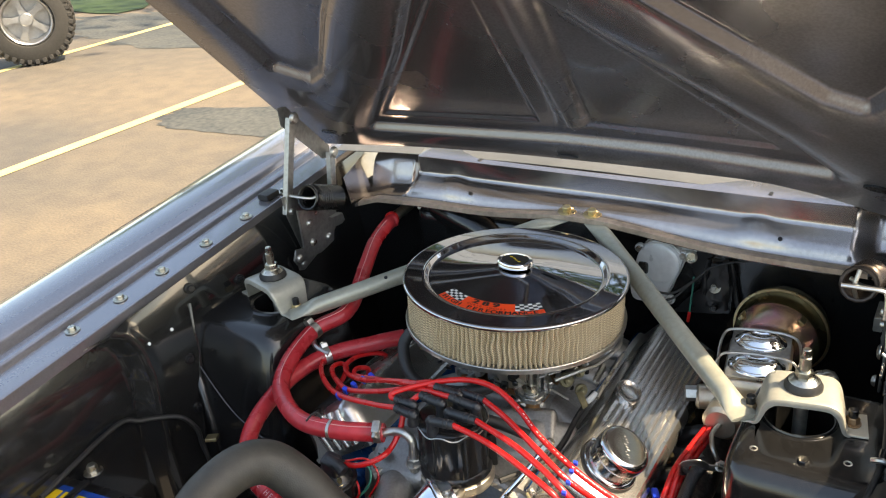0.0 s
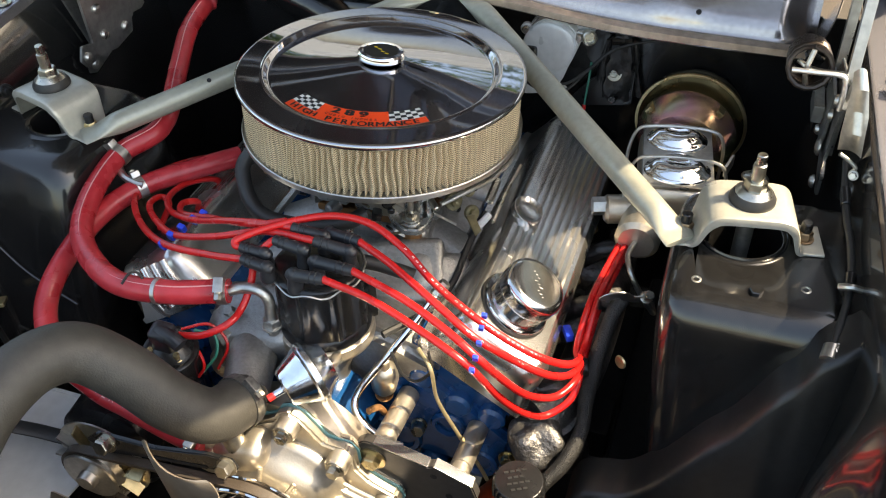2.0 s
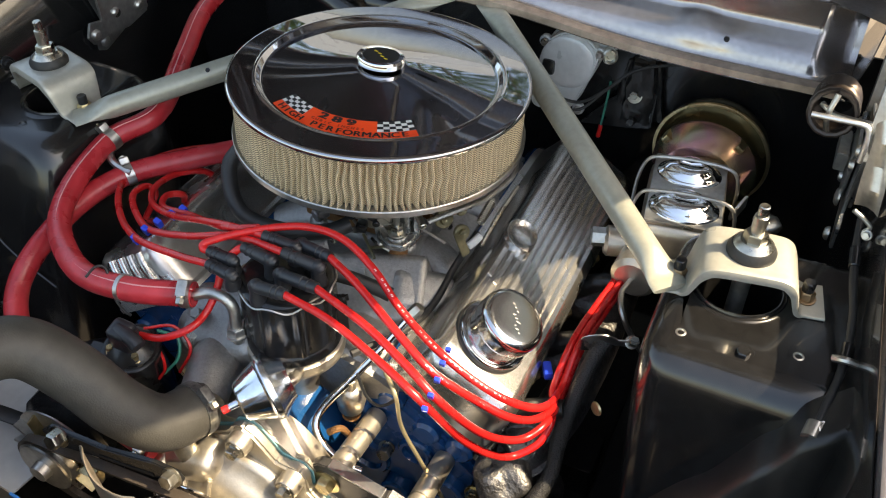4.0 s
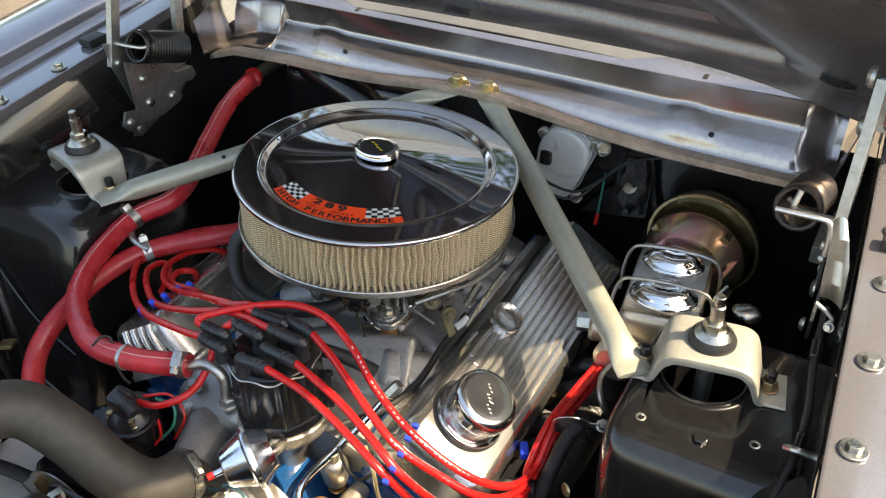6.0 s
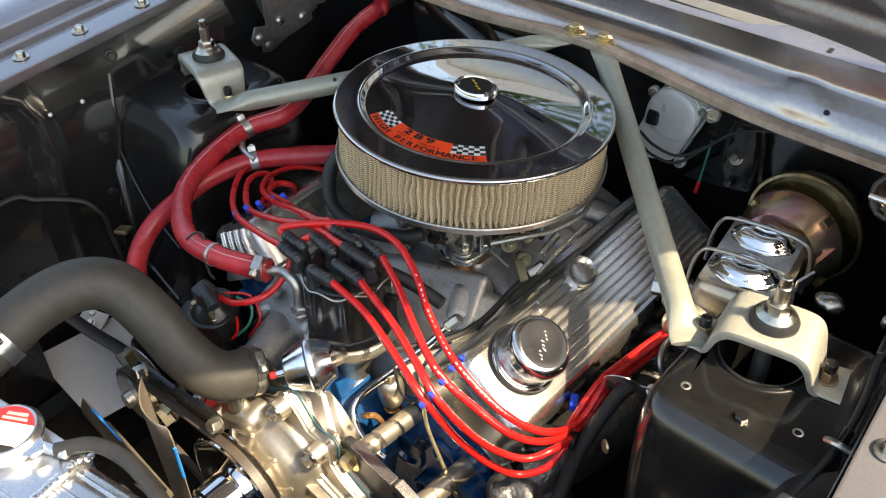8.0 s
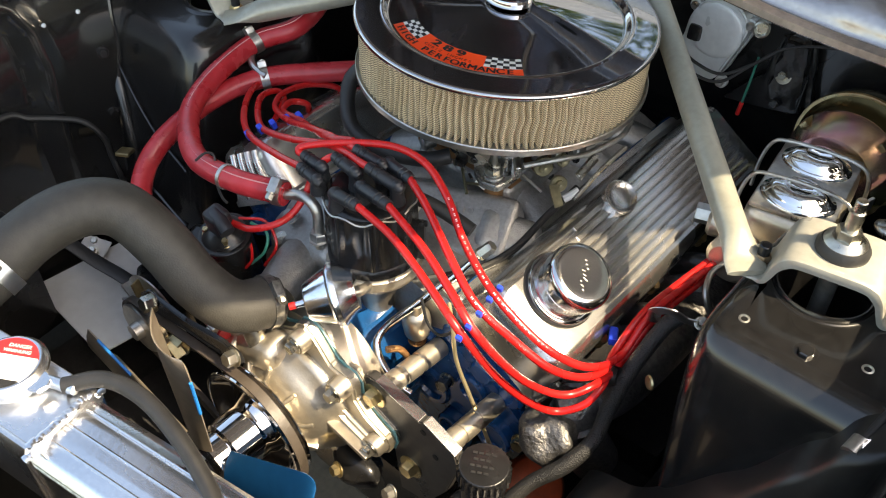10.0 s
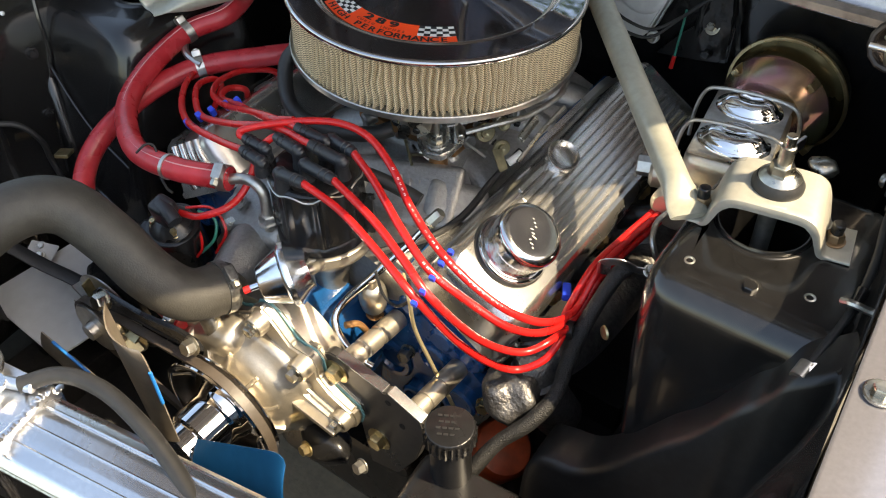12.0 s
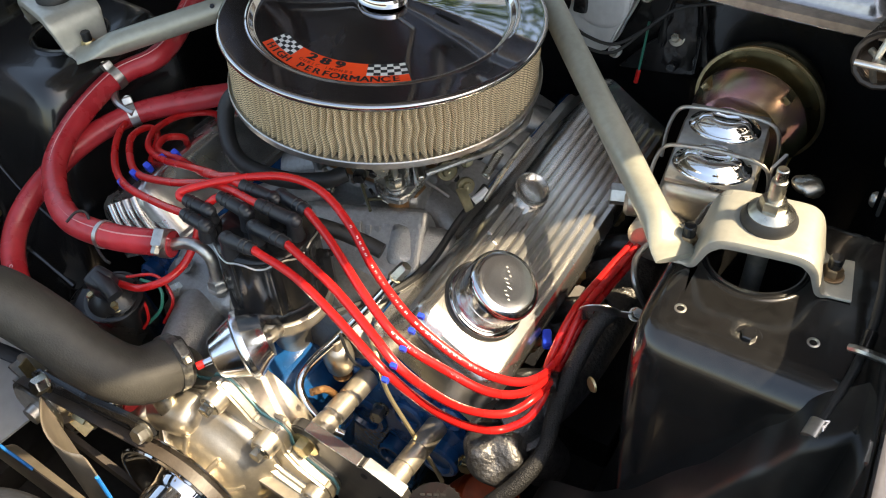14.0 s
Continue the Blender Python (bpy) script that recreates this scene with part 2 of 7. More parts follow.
def thing(name, label, category, at=(0, 0, 0), group="", kind=""):
    ob = new(name)
    ob.empty_display_size = 0.05
    ob.location = at
    return tagged(ob, label, category, group, kind)


def solo(name, bm, material, label, category, group="", kind="", sharp=38):
    return tagged(part(name, bm, material, None, "", sharp), label, category, group, kind)


def p_at(name, bm, material, parent, label="", sharp=38):
    """A part whose mesh is in world coordinates, under a thing whose empty stands anywhere."""
    ob = part(name, bm, material, None, label, sharp)
    root = parent
    off = Vector((0, 0, 0))
    while root is not None:
        off += root.location
        root = root.parent
    ob.parent = parent
    ob.location = -off
    return ob


def frame_to(z, x_hint=(1, 0, 0)):
    z = Vector(z).normalized()
    x = Vector(x_hint) - z * Vector(x_hint).dot(z)
    if x.length < 1e-4:
        x = Vector((0, 1, 0)) - z * z.y
    x.normalize()
    return Matrix((x, z.cross(x), z)).transposed()


def stand(at, z=(0, 0, 1), x=(1, 0, 0)):
    return Matrix.Translation(at) @ frame_to(z, x).to_4x4()


def lathe(profile, seg=48, m=None, bm=None, wob=None):
    bm = bm or bmesh.new()
    rings = []
    for r, z in profile:
        ring = []
        for k in range(seg):
            a = 2 * math.pi * k / seg
            rr = r * (wob(a, z) if wob else 1)
            co = Vector((rr * math.cos(a), rr * math.sin(a), z))
            ring.append(bm.verts.new(m @ co if m else co))
        rings.append(ring)
    for a, b in zip(rings, rings[1:]):
        for k in range(seg):
            bm.faces.new((a[k], a[(k + 1) % seg], b[(k + 1) % seg], b[k]))
    if profile[0][0] > 1e-5:
        bm.faces.new(list(reversed(rings[0])))
    if profile[-1][0] > 1e-5:
        bm.faces.new(rings[-1])
    return bm


def rod(a, b, r, seg=16, bm=None, bev=0.0, r2=None):
    a, b = Vector(a), Vector(b)
    ln = (b - a).length
    r2 = r if r2 is None else r2
    e = min(bev, ln * 0.3, r * 0.6)
    prof = [(r - e, 0), (r, e), (r2, ln - e), (r2 - e, ln)] if e else [(r, 0), (r2, ln)]
    return lathe(prof, seg, stand(a, b - a), bm)


def smooth_path(pts, step=8):
    pts = [Vector(p) for p in pts]
    ext = [pts[0] * 2 - pts[1], *pts, pts[-1] * 2 - pts[-2]]
    out = []
    for i in range(1, len(ext) - 2):
        p0, p1, p2, p3 = ext[i - 1:i + 3]
        for s in range(step):
            t = s / step
            out.append(0.5 * (2 * p1 + (p2 - p0) * t + (2 * p0 - 5 * p1 + 4 * p2 - p3) * t * t + (3 * p1 - p0 - 3 * p2 + p3) * t ** 3))
    out.append(pts[-1])
    return out


def tube(pts, r, seg=12, step=8, bm=None, smooth=True, rad=None, flat=None):
    """A round tube along a smooth path; rad(s) scales the radius, flat(s) the second axis, s from 0 to 1."""
    bm = bm or bmesh.new()
    path = smooth_path(pts, step) if smooth else [Vector(p) for p in pts]
    t0 = (path[1] - path[0]).normalized()
    nrm = frame_to(t0, (0, 0, 1)).col[0]
    rings = []
    for i, p in enumerate(path):
        t = (path[min(i + 1, len(path) - 1)] - path[max(i - 1, 0)]).normalized()
        nrm = (nrm - t * nrm.dot(t)).normalized()
        bi = t.cross(nrm)
        s = i / (len(path) - 1)
        k = r * (rad(s) if rad else 1)
        fl = flat(s) if flat else 1
        rings.append([bm.verts.new(p + nrm * k * fl * math.cos(2 * math.pi * j / seg) + bi * k * math.sin(2 * math.pi * j / seg)) for j in range(seg)])
    for a, b in zip(rings, rings[1:]):
        for j in range(seg):
            bm.faces.new((a[j], a[(j + 1) % seg], b[(j + 1) % seg], b[j]))
    bm.faces.new(list(reversed(rings[0])))
    bm.faces.new(rings[-1])
    return bm


def box(sx, sy, sz, m=None, bev=0.0, bm=None, seg=2):
    b = bmesh.new()
    bmesh.ops.create_cube(b, size=1, matrix=Matrix.Diagonal((sx, sy, sz, 1)))
    if bev:
        bmesh.ops.bevel(b, geom=b.edges[:], offset=bev, segments=seg, affect="EDGES", profile=0.6)
    if m:
        b.transform(m)
    return join(bm, b)


def join(bm, b):
    if bm is None:
        return b
    me = bpy.data.meshes.new("tmp")
    b.to_mesh(me)
    b.free()
    bm.from_mesh(me)
    bpy.data.meshes.remove(me)
    return bm


def prism(poly, h, m=None, bev=0.0, bm=None, seg=2):
    """A flat polygon (x, y) given a thickness h along z, with bevelled edges."""
    b = bmesh.new()
    vs = [b.verts.new((x, y, 0)) for x, y in poly]
    f = b.faces.new(vs)
    r = bmesh.ops.extrude_face_region(b, geom=[f])
    bmesh.ops.translate(b, verts=[v for v in r["geom"] if isinstance(v, bmesh.types.BMVert)], vec=(0, 0, h))
    bmesh.ops.recalc_face_normals(b, faces=b.faces)
    if bev:
        bmesh.ops.bevel(b, geom=b.edges[:], offset=bev, segments=seg, affect="EDGES", clamp_overlap=True)
    if m:
        b.transform(m)
    return join(bm, b)


def sheet(fn, us, vs, thick=0.0015, bm=None):
    """A bent sheet of metal through fn(u, v), with thickness."""
    b = bmesh.new()
    g = [[b.verts.new(fn(u, v)) for v in vs] for u in us]
    for i in range(len(us) - 1):
        for j in range(len(vs) - 1):
            b.faces.new((g[i][j], g[i + 1][j], g[i + 1][j + 1], g[i][j + 1]))
    bmesh.ops.recalc_face_normals(b, faces=b.faces)
    b.normal_update()
    bmesh.ops.solidify(b, geom=b.faces[:], thickness=thick)
    return join(bm, b)


def span(a, b, n):
    return [a + (b - a) * i / (n - 1) for i in range(n)]


def hexhead(at, z, r=0.007, h=0.006, washer=1.5, bm=None):
    """A hexagon bolt head on a washer."""
    m = stand(at, z)
    bm = lathe([(r * washer, 0), (r * washer, 0.0015), (r * washer * 0.9, 0.002)], 20, m, bm)
    lathe([(r, 0.002), (r, 0.002 + h * 0.8), (r * 0.85, 0.002 + h)], 6, m, bm)
    return bm


def lump(r, at, scale=(1, 1, 1), seed=0, amp=0.15, sub=3, bm=None):
    b = bmesh.new()
    bmesh.ops.create_icosphere(b, subdivisions=sub, radius=r)
    for v in b.verts:
        d = noise.noise(v.co / r * 1.3 + Vector((seed * 3.1, seed, 0)))
        v.co *= 1 + amp * d
        v.co = Vector((v.co.x * scale[0], v.co.y * scale[1], v.co.z * scale[2])) + Vector(at)
    return join(bm, b)


def text_mesh(body, size, m, depth=0.0004, spread=1.0, bold=0.0):
    cu = bpy.data.curves.new("t", "FONT")
    cu.body, cu.size, cu.extrude, cu.align_x, cu.align_y, cu.space_character = body, size, depth, "CENTER", "CENTER", spread
    cu.offset = size * bold
    ob = bpy.data.objects.new("t", cu)
    me = bpy.data.meshes.new_from_object(ob)
    bpy.data.objects.remove(ob)
    bpy.data.curves.remove(cu)
    b = bmesh.new()
    b.from_mesh(me)
    bpy.data.meshes.remove(me)
    b.transform(m)
    return b


# ---- ground and surroundings ----
bm = bmesh.new()
us, vs = [-600, -40, -12, -6, -3, 0, 3, 12, 600], [-600, -12, -4, 0, 2, 4, 6, 9, 20, 600]
g = [[bm.verts.new((x, y, 0)) for y in vs] for x in us]
for i in range(len(us) - 1):
    for j in range(len(vs) - 1):
        bm.faces.new((g[i][j], g[i + 1][j], g[i + 1][j + 1], g[i][j + 1]))
solo("ground", bm, ASPHALT, "sun-bleached tan asphalt of a parking lot", "parking lot", kind="structure")


def flat_shape(pts, z, material, name, label, cat):
    bm = bmesh.new()
    bm.faces.new([bm.verts.new((x, y, z)) for x, y in pts])
    return solo(name, bm, material, label, cat, kind="structure")


for k in range(3):
    x0, x1 = -4.50 - 2.78 * k, -4.34 - 2.72 * k
    y0 = 1.7 + 1.85 * k
    flat_shape([(x0 - 0.055, y0 - 9), (x0 + 0.055, y0 - 9), (x0 + 0.195, y0 + 4.2), (x0 + 0.085, y0 + 4.2)], 0.005, LINEP, "parking_line", "faded yellow painted parking line on asphalt", "road marking")
pp = []
for k in range(140):
    a = 2 * math.pi * k / 140
    rr = 1 + 0.22 * noise.noise(Vector((math.cos(a) * 1.7, math.sin(a) * 1.7, 3))) + 0.12 * noise.noise(Vector((math.cos(a) * 9, math.sin(a) * 9, 5)))
    pp.append((-3.55 + 0.85 * rr * math.cos(a) * 0.95, 3.12 + 0.3 * rr * math.sin(a) + 0.12 * math.cos(a)))
flat_shape(pp, 0.003, PATCHM, "tar_patch", "dark bluish tar repair patch in the asphalt", "asphalt patch")
pp = []
for k in range(220):
    a = 2 * math.pi * k / 220
    rr = 1 + 0.35 * noise.noise(Vector((math.cos(a) * 2.3, math.sin(a) * 2.3, 8))) + 0.22 * noise.noise(Vector((math.cos(a) * 13, math.sin(a) * 13, 2)))
    pp.append((-5.9 + 3.0 * rr * math.cos(a), 5.65 + 0.85 * rr * math.sin(a)))
flat_shape(pp, 0.003, PATCHM, "tar_patch", "worn grey streaked patch in the asphalt", "asphalt patch")
flat_shape([(-40, 6.2), (-9.5, 6.22), (-8.86, 6.12), (-8.52, 6.18), (-8.43, 6.5), (-8.7, 6.9), (-7.4, 9), (30, 11), (30, 40), (-40, 40)], 0.012, GRASSM, "lawn", "strip of green lawn beyond the parking lot", "lawn")


def tree(at, h, seed):
    rr = random.Random(seed)
    t = thing("tree", "leafy green broadleaf tree beyond the parking lot", "tree", at, group="trees beyond the lot")
    bm = tube([(0, 0, 0), (0.1, 0, h * 0.2), (-0.05, 0.1, h * 0.45)], 0.28, 10, 4, rad=lambda s: 1 - 0.4 * s)
    tips = []
    for k in range(9):
        a = k * 2.4
        tip = Vector((math.cos(a) * h * 0.28 * rr.uniform(0.5, 1), math.sin(a) * h * 0.28 * rr.uniform(0.5, 1), h * rr.uniform(0.5, 0.92)))
        tips.append(tip)
        tube([(0, 0, h * 0.3), tip * 0.5 + Vector((0, 0, h * 0.12)), tip], 0.1, 6, 3, bm, rad=lambda s: 1 - 0.8 * s)
    part("trunk", bm, BARKM, t)
    verts, faces = [], []
    for k in range(4200):
        c = rr.choice(tips)
        d = Vector((rr.gauss(0, 1), rr.gauss(0, 1), rr.gauss(0, 0.8))) * h * 0.075
        p = c + d
        n = Vector((rr.gauss(0, 1), rr.gauss(0, 1), rr.gauss(0.6, 1))).normalized()
        f = frame_to(n)
        s = rr.uniform(0.1, 0.2)
        i = len(verts)
        for q in ((-s, 0), (0, -s * 0.5), (s, 0), (0, s * 0.5)):
            verts.append(p + f.col[0] * q[0] + f.col[1] * q[1])
        faces.append((i, i + 1, i + 2, i + 3))
    me = bpy.data.meshes.new("crown")
    me.from_pydata(verts, [], faces)
    me.materials.append(LEAFM)
    cr = new("crown", me)
    cr.parent = t
    return t


for k, (x, y, h) in enumerate(((-19, 13, 9), (-11, 19, 11), (-3, 22, 10), (6, 20, 12), (14, 15, 10), (22, 5, 11), (-26, 2, 10), (-14, 30, 13), (3, 33, 13), (-5.5, 14, 15), (0.5, 13, 14.5), (6.5, 13.5, 15.5), (-11, 16, 15))):
    tree((x, y, 0), h, 10 + k)


def far_wheel():
    at = Vector((-7.08, 3.985, 0.42))
    w = thing("off_road_wheel", "chunky off-road tyre on a five-spoke alloy wheel of a parked truck", "wheel", at)
    w.scale = (1.135, 1.135, 1.135)
    ax = Vector((0.80, -0.60, 0)).normalized()
    m = stand((0, 0, 0), ax, (0, 0, 1))
    bm = lathe([(0.2, -0.12), (0.3, -0.125), (0.345, -0.1), (0.36, -0.06), (0.36, 0.06), (0.345, 0.1), (0.3, 0.125), (0.215, 0.12), (0.205, 0.09), (0.205, -0.09)], 64, m)
    for k in range(36):
        a = 2 * math.pi * k / 36
        for zz in (-0.07, 0.0, 0.07):
            box(0.022, 0.04, 0.05, m @ Matrix.Rotation(a + (0.06 if zz else 0), 4, "Z") @ Matrix.Translation((0.361, 0, zz)), 0.004, bm, 1)
        box(0.04, 0.035, 0.02, m @ Matrix.Rotation(a, 4, "Z") @ Matrix.Translation((0.335, 0, 0.108)), 0.004, bm, 1)
    part("tyre", bm, TYRE, w)
    rim = part("rim", lathe([(0.205, -0.09), (0.205, 0.1), (0.195, 0.108), (0.185, 0.1), (0.175, 0.03), (0.17, -0.02), (0.03, -0.02)], 48, m), ALLOY, w, "silver alloy rim")
    for k in range(5):
        a = 2 * math.pi * k / 5 + 0.3
        bm = prism([(0.03, -0.035), (0.1, -0.022), (0.176, -0.034), (0.176, 0.034), (0.1, 0.022), (0.03, 0.035)], 0.035, m @ Matrix.Rotation(a, 4, "Z") @ Matrix.Translation((0, 0, 0.015)), 0.006)
        part("spoke", bm, ALLOY, w)
    part("hub_cap", lathe([(0.055, 0.03), (0.055, 0.07), (0.045, 0.08), (0.0, 0.082)], 24, m), ALLOY, w)


far_wheel()


# ---- car body round the engine bay ----
car = thing("car_body", "charcoal grey car body with an open engine bay in satin black", "car body")


def fender(side):
    """Fender top with its bolted flange, along the engine bay."""
    if side < 0:
        xi = lambda y: -0.545 + 0.05 * (0.04 - y)
        zf = lambda y: 1.010 + 0.07 * y
    else:
        xi = lambda y: 0.556 + 0.055 * (0.05 - y)
        zf = lambda y: 1.008 + 0.06 * y
    prof = [(0.0, -0.022), (0.0, -0.002), (0.003, 0.0), (0.052, 0.001), (0.056, 0.008), (0.064, 0.010), (0.068, 0.004), (0.092, 0.004), (0.097, 0.014), (0.105, 0.02),
            (0.13, 0.026), (0.17, 0.027), (0.21, 0.018), (0.232, 0.002), (0.243, -0.025), (0.252, -0.12), (0.262, -0.2), (0.25, -0.36), (0.235, -0.42)]
    ys = span(-0.95, 0.62, 33)

    def fn(y, k):
        w, h = prof[k]
        return Vector((xi(y) + side * w, y, zf(y) + h))

    ob = part("fender", sheet(fn, ys, range(len(prof)), 0.0012), BODY, car, "charcoal metallic fender with a bolted flange", 50)
    bolts_y = (-0.42, -0.324, -0.232, -0.128, -0.021, 0.09) if side < 0 else (0.29, 0.083, -0.007, -0.12, -0.226, -0.317, -0.43)
    for y in bolts_y:
        x = (-0.556 - 0.003 * (y < -0.2)) if side < 0 else 0.584 - 0.032 * (y + 0.007)
        p_at("bolt", hexhead((x, y, zf(y) + 0.001), (0, 0, 1), 0.0066, 0.006, 1.8), BOLTM, ob)
    return xi, zf


XL, ZL = fender(-1)
XR, ZR = fender(1)


def inside(px, py, poly, rnd):
    """Depth of a point inside a polygon with rounded corners; negative outside."""
    far, odd = 1e9, False
    for (ax, ay), (bx, by) in zip(poly, poly[1:] + poly[:1]):
        t = max(0, min(1, ((px - ax) * (bx - ax) + (py - ay) * (by - ay)) / ((bx - ax) ** 2 + (by - ay) ** 2)))
        far = min(far, math.hypot(px - ax - t * (bx - ax), py - ay - t * (by - ay)))
        if (ay > py) != (by > py) and px < (bx - ax) * (py - ay) / (by - ay) + ax:
            odd = not odd
    return (far if odd else -far) + rnd


ARCH = [(-1.0, 0.40), (-1.0, 0.962), (-0.45, 0.972), (-0.397, 0.967), (-0.368, 0.952), (-0.354, 0.919), (-0.352, 0.868), (-0.361, 0.81), (-0.369, 0.747), (-0.369, 0.663), (-0.372, 0.40)]


def apron(side, xi, zf):
    """Inner fender wall from the flange down to the frame rail, with pressed ribs."""
    ys, ss = span(-0.9, 0.36, 220), span(0, 1, 90)

    def fn(y, s):
        depth = 0.50 * s
        bulge = 0.0
        if y > -0.6:
            bulge = 0.05 * s
        rib = 0.034 * math.exp(-((y + 0.36 + 0.06 * s) / 0.045) ** 2) * min(1, s * 4)
        rib += 0.014 * math.exp(-((y + 0.68) / 0.03) ** 2) * min(1, s * 6)
        if side < 0:
            # a nearly upright wall; ahead of the arched crease the panel lies further out
            d = inside(y, zf(y) - 0.015 - depth, ARCH, 0)
            q = max(0, min(1, d / 0.022))
            rib = 0.058 * (1 - math.exp(-depth / 0.12)) - 0.034 * q * q * (3 - 2 * q) + 0.010 * math.exp(-((d + 0.006) / 0.011) ** 2)
            bulge = 0.0
        wave = (0.0025 if side < 0 else 0.006) * noise.noise(Vector((y * 5, s * 3, side)))
        return Vector((xi(y) - side * (0.002 + bulge + rib * 0.8 + wave * min(1, s * 5)), y, zf(y) - 0.015 - depth))

    return part("inner_apron", sheet(fn, ys, ss, 0.0015), APRON, car, "speckled black inner fender apron")


apron(-1, XL, ZL)
apron(1, XR, ZR)


def tower(side):
    """Shock tower: a pressing with a wide rounded top, a round hole in it, and a front wall that leans forward."""
    cx, cy = (0.449, -0.103) if side > 0 else (-0.415, -0.121)
    drawn = 0.0 if side > 0 else 0.03
    # height, inner edge, front edge, rear edge; the outer side runs into the apron
    secs = [(0.9085, 0.398, -0.196, -0.036), (0.9080, 0.390, -0.205, -0.030), (0.9055, 0.382, -0.213, -0.024), (0.9000, 0.3745, -0.221, -0.018), (0.891, 0.369, -0.2275, -0.013), (0.878, 0.365, -0.232, -0.01),
            (0.85, 0.361, -0.238, -0.005), (0.80, 0.356, -0.246, 0.0), (0.72, 0.350, -0.256, 0.005), (0.60, 0.342, -0.268, 0.01), (0.42, 0.335, -0.28, 0.015)]
    if side < 0:
        # the near wall of this one leans further out towards its foot
        secs = [(z, xi, yf - max(0, 0.885 - z) * 0.14, yr) for z, xi, yf, yr in secs]
    else:
        secs = [(z, xi + 0.010 + min(0.045, max(0, 0.9 - z) * 0.16), yf, yr) for z, xi, yf, yr in secs]
    bm = bmesh.new()
    n = 96
    rings = []
    hole = [(0.044, 0.80), (0.047, 0.898), (0.047, 0.9105), (0.0485, 0.9125), (0.0505, 0.9125), (0.052, 0.9095), (0.0535, 0.9095), (0.055, 0.911), (0.0575, 0.9105), (0.0605, 0.9085)]
    for r, z in hole:
        r *= 0.87
        rings.append([bm.verts.new((cx + r * math.cos(2 * math.pi * k / n), cy + r * math.sin(2 * math.pi * k / n), z)) for k in range(n)])
    for z, xi, yf, yr in secs:
        ring = []
        xi -= drawn
        hx, hy, mx, my = (0.575 - xi) / 2, (yr - yf) / 2, (0.575 + xi) / 2, (yr + yf) / 2
        for k in range(n):
            a = 2 * math.pi * k / n
            c, q = math.cos(a), math.sin(a)
            e = 0.3 if side > 0 or c > 0 else 0.12
            ring.append(bm.verts.new((side * mx + hx * math.copysign(abs(c) ** e, c), my + hy * math.copysign(abs(q) ** e, q), z)))
        rings.append(ring)
    for a, b in zip(rings, rings[1:]):
        for k in range(n):
            bm.faces.new((a[k], a[(k + 1) % n], b[(k + 1) % n], b[k]))
    ob = part("shock_tower", bm, BAY, car, "glossy black shock tower with a round hole in its top", 60)
    for x, y in ((0.412, -0.188), (0.517, -0.172)):
        p_at("rivet", lathe([(0.0052, 0), (0.0052, 0.0014), (0.0036, 0.0018), (0.0030, 0.0006), (0.0, 0.0004)], 16, stand((x * side, y, 0.9075), (0, -0.05, 1))), STEEL if side > 0 else BAY, ob)
    if side > 0:
        p_at("weld_bolt", hexhead((0.470, -0.190, 0.9065), (0, -0.1, 1), 0.0068, 0.005, 1.7), BAY, ob, "black painted bolt head")
    return ob


tower(-1)
tower(1)

# the pressed panel below the tower, with a rolled upper edge that climbs towards the fender
LEDGE = [(0.566, -0.255, 0.925), (0.552, -0.264, 0.918), (0.535, -0.27, 0.905), (0.520, -0.275, 0.875), (0.503, -0.281, 0.853), (0.475, -0.287, 0.80), (0.448, -0.292, 0.765), (0.41, -0.298, 0.705), (0.381, -0.302, 0.675), (0.352, -0.304, 0.668), (0.330, -0.303, 0.655), (0.318, -0.298, 0.62)]
LEDGE = smooth_path(LEDGE, 5)
p_at("pressed_ledge", sheet(lambda k, i: LEDGE[k] + Vector(((0.0, 0.05, 0.004), (0.0, 0.02, 0.003), (0.0, 0.006, 0.001), (0.0, 0.0, -0.002), (0.0, -0.004, -0.009), (0.0, -0.008, -0.03), (0.002, -0.02, -0.10), (0.01, -0.05, -0.30))[i]), range(len(LEDGE)), range(8), 0.0015), mat("satin_black_lower_panel", (0.013, 0.0127, 0.0125), 0.42, 0.0, 0.4, 120, 7, 0.1, 30, rvar=0.08), car, "pressed lower panel in black paint with a rolled edge", 60)
# left tower: bolted seam along the apron, a pale pressed brace and thin weld lines on the front wall
p_at("seam_flange", tube([(-0.5156, -0.2267, 0.9395), (-0.5048, -0.2385, 0.8948), (-0.4981, -0.2443, 0.8557), (-0.4911, -0.2625, 0.7995), (-0.4869, -0.2765, 0.7504), (-0.4828, -0.2919, 0.6751)], 0.004, 8, 6), BAY, car)
p_at("tower_brace", tube([(-0.506, -0.251, 0.843), (-0.491, -0.262, 0.809), (-0.478, -0.270, 0.778), (-0.457, -0.283, 0.72), (-0.44, -0.293, 0.66)], 0.0075, 12, 6, rad=lambda q: 0.55 + 0.45 * min(1, q * 3), flat=lambda q: 0.5), BAY, car, "narrow pressed brace in black paint")
p_at("weld_line", tube([(-0.506, -0.249, 0.843), (-0.457, -0.262, 0.804), (-0.418, -0.269, 0.773), (-0.385, -0.273, 0.756), (-0.336, -0.277, 0.736)], 0.0022, 8, 6), BAY, car)
p_at("weld_line", tube([(-0.457, -0.289, 0.679), (-0.408, -0.291, 0.667), (-0.343, -0.295, 0.643)], 0.004, 8, 6), BAY, car)
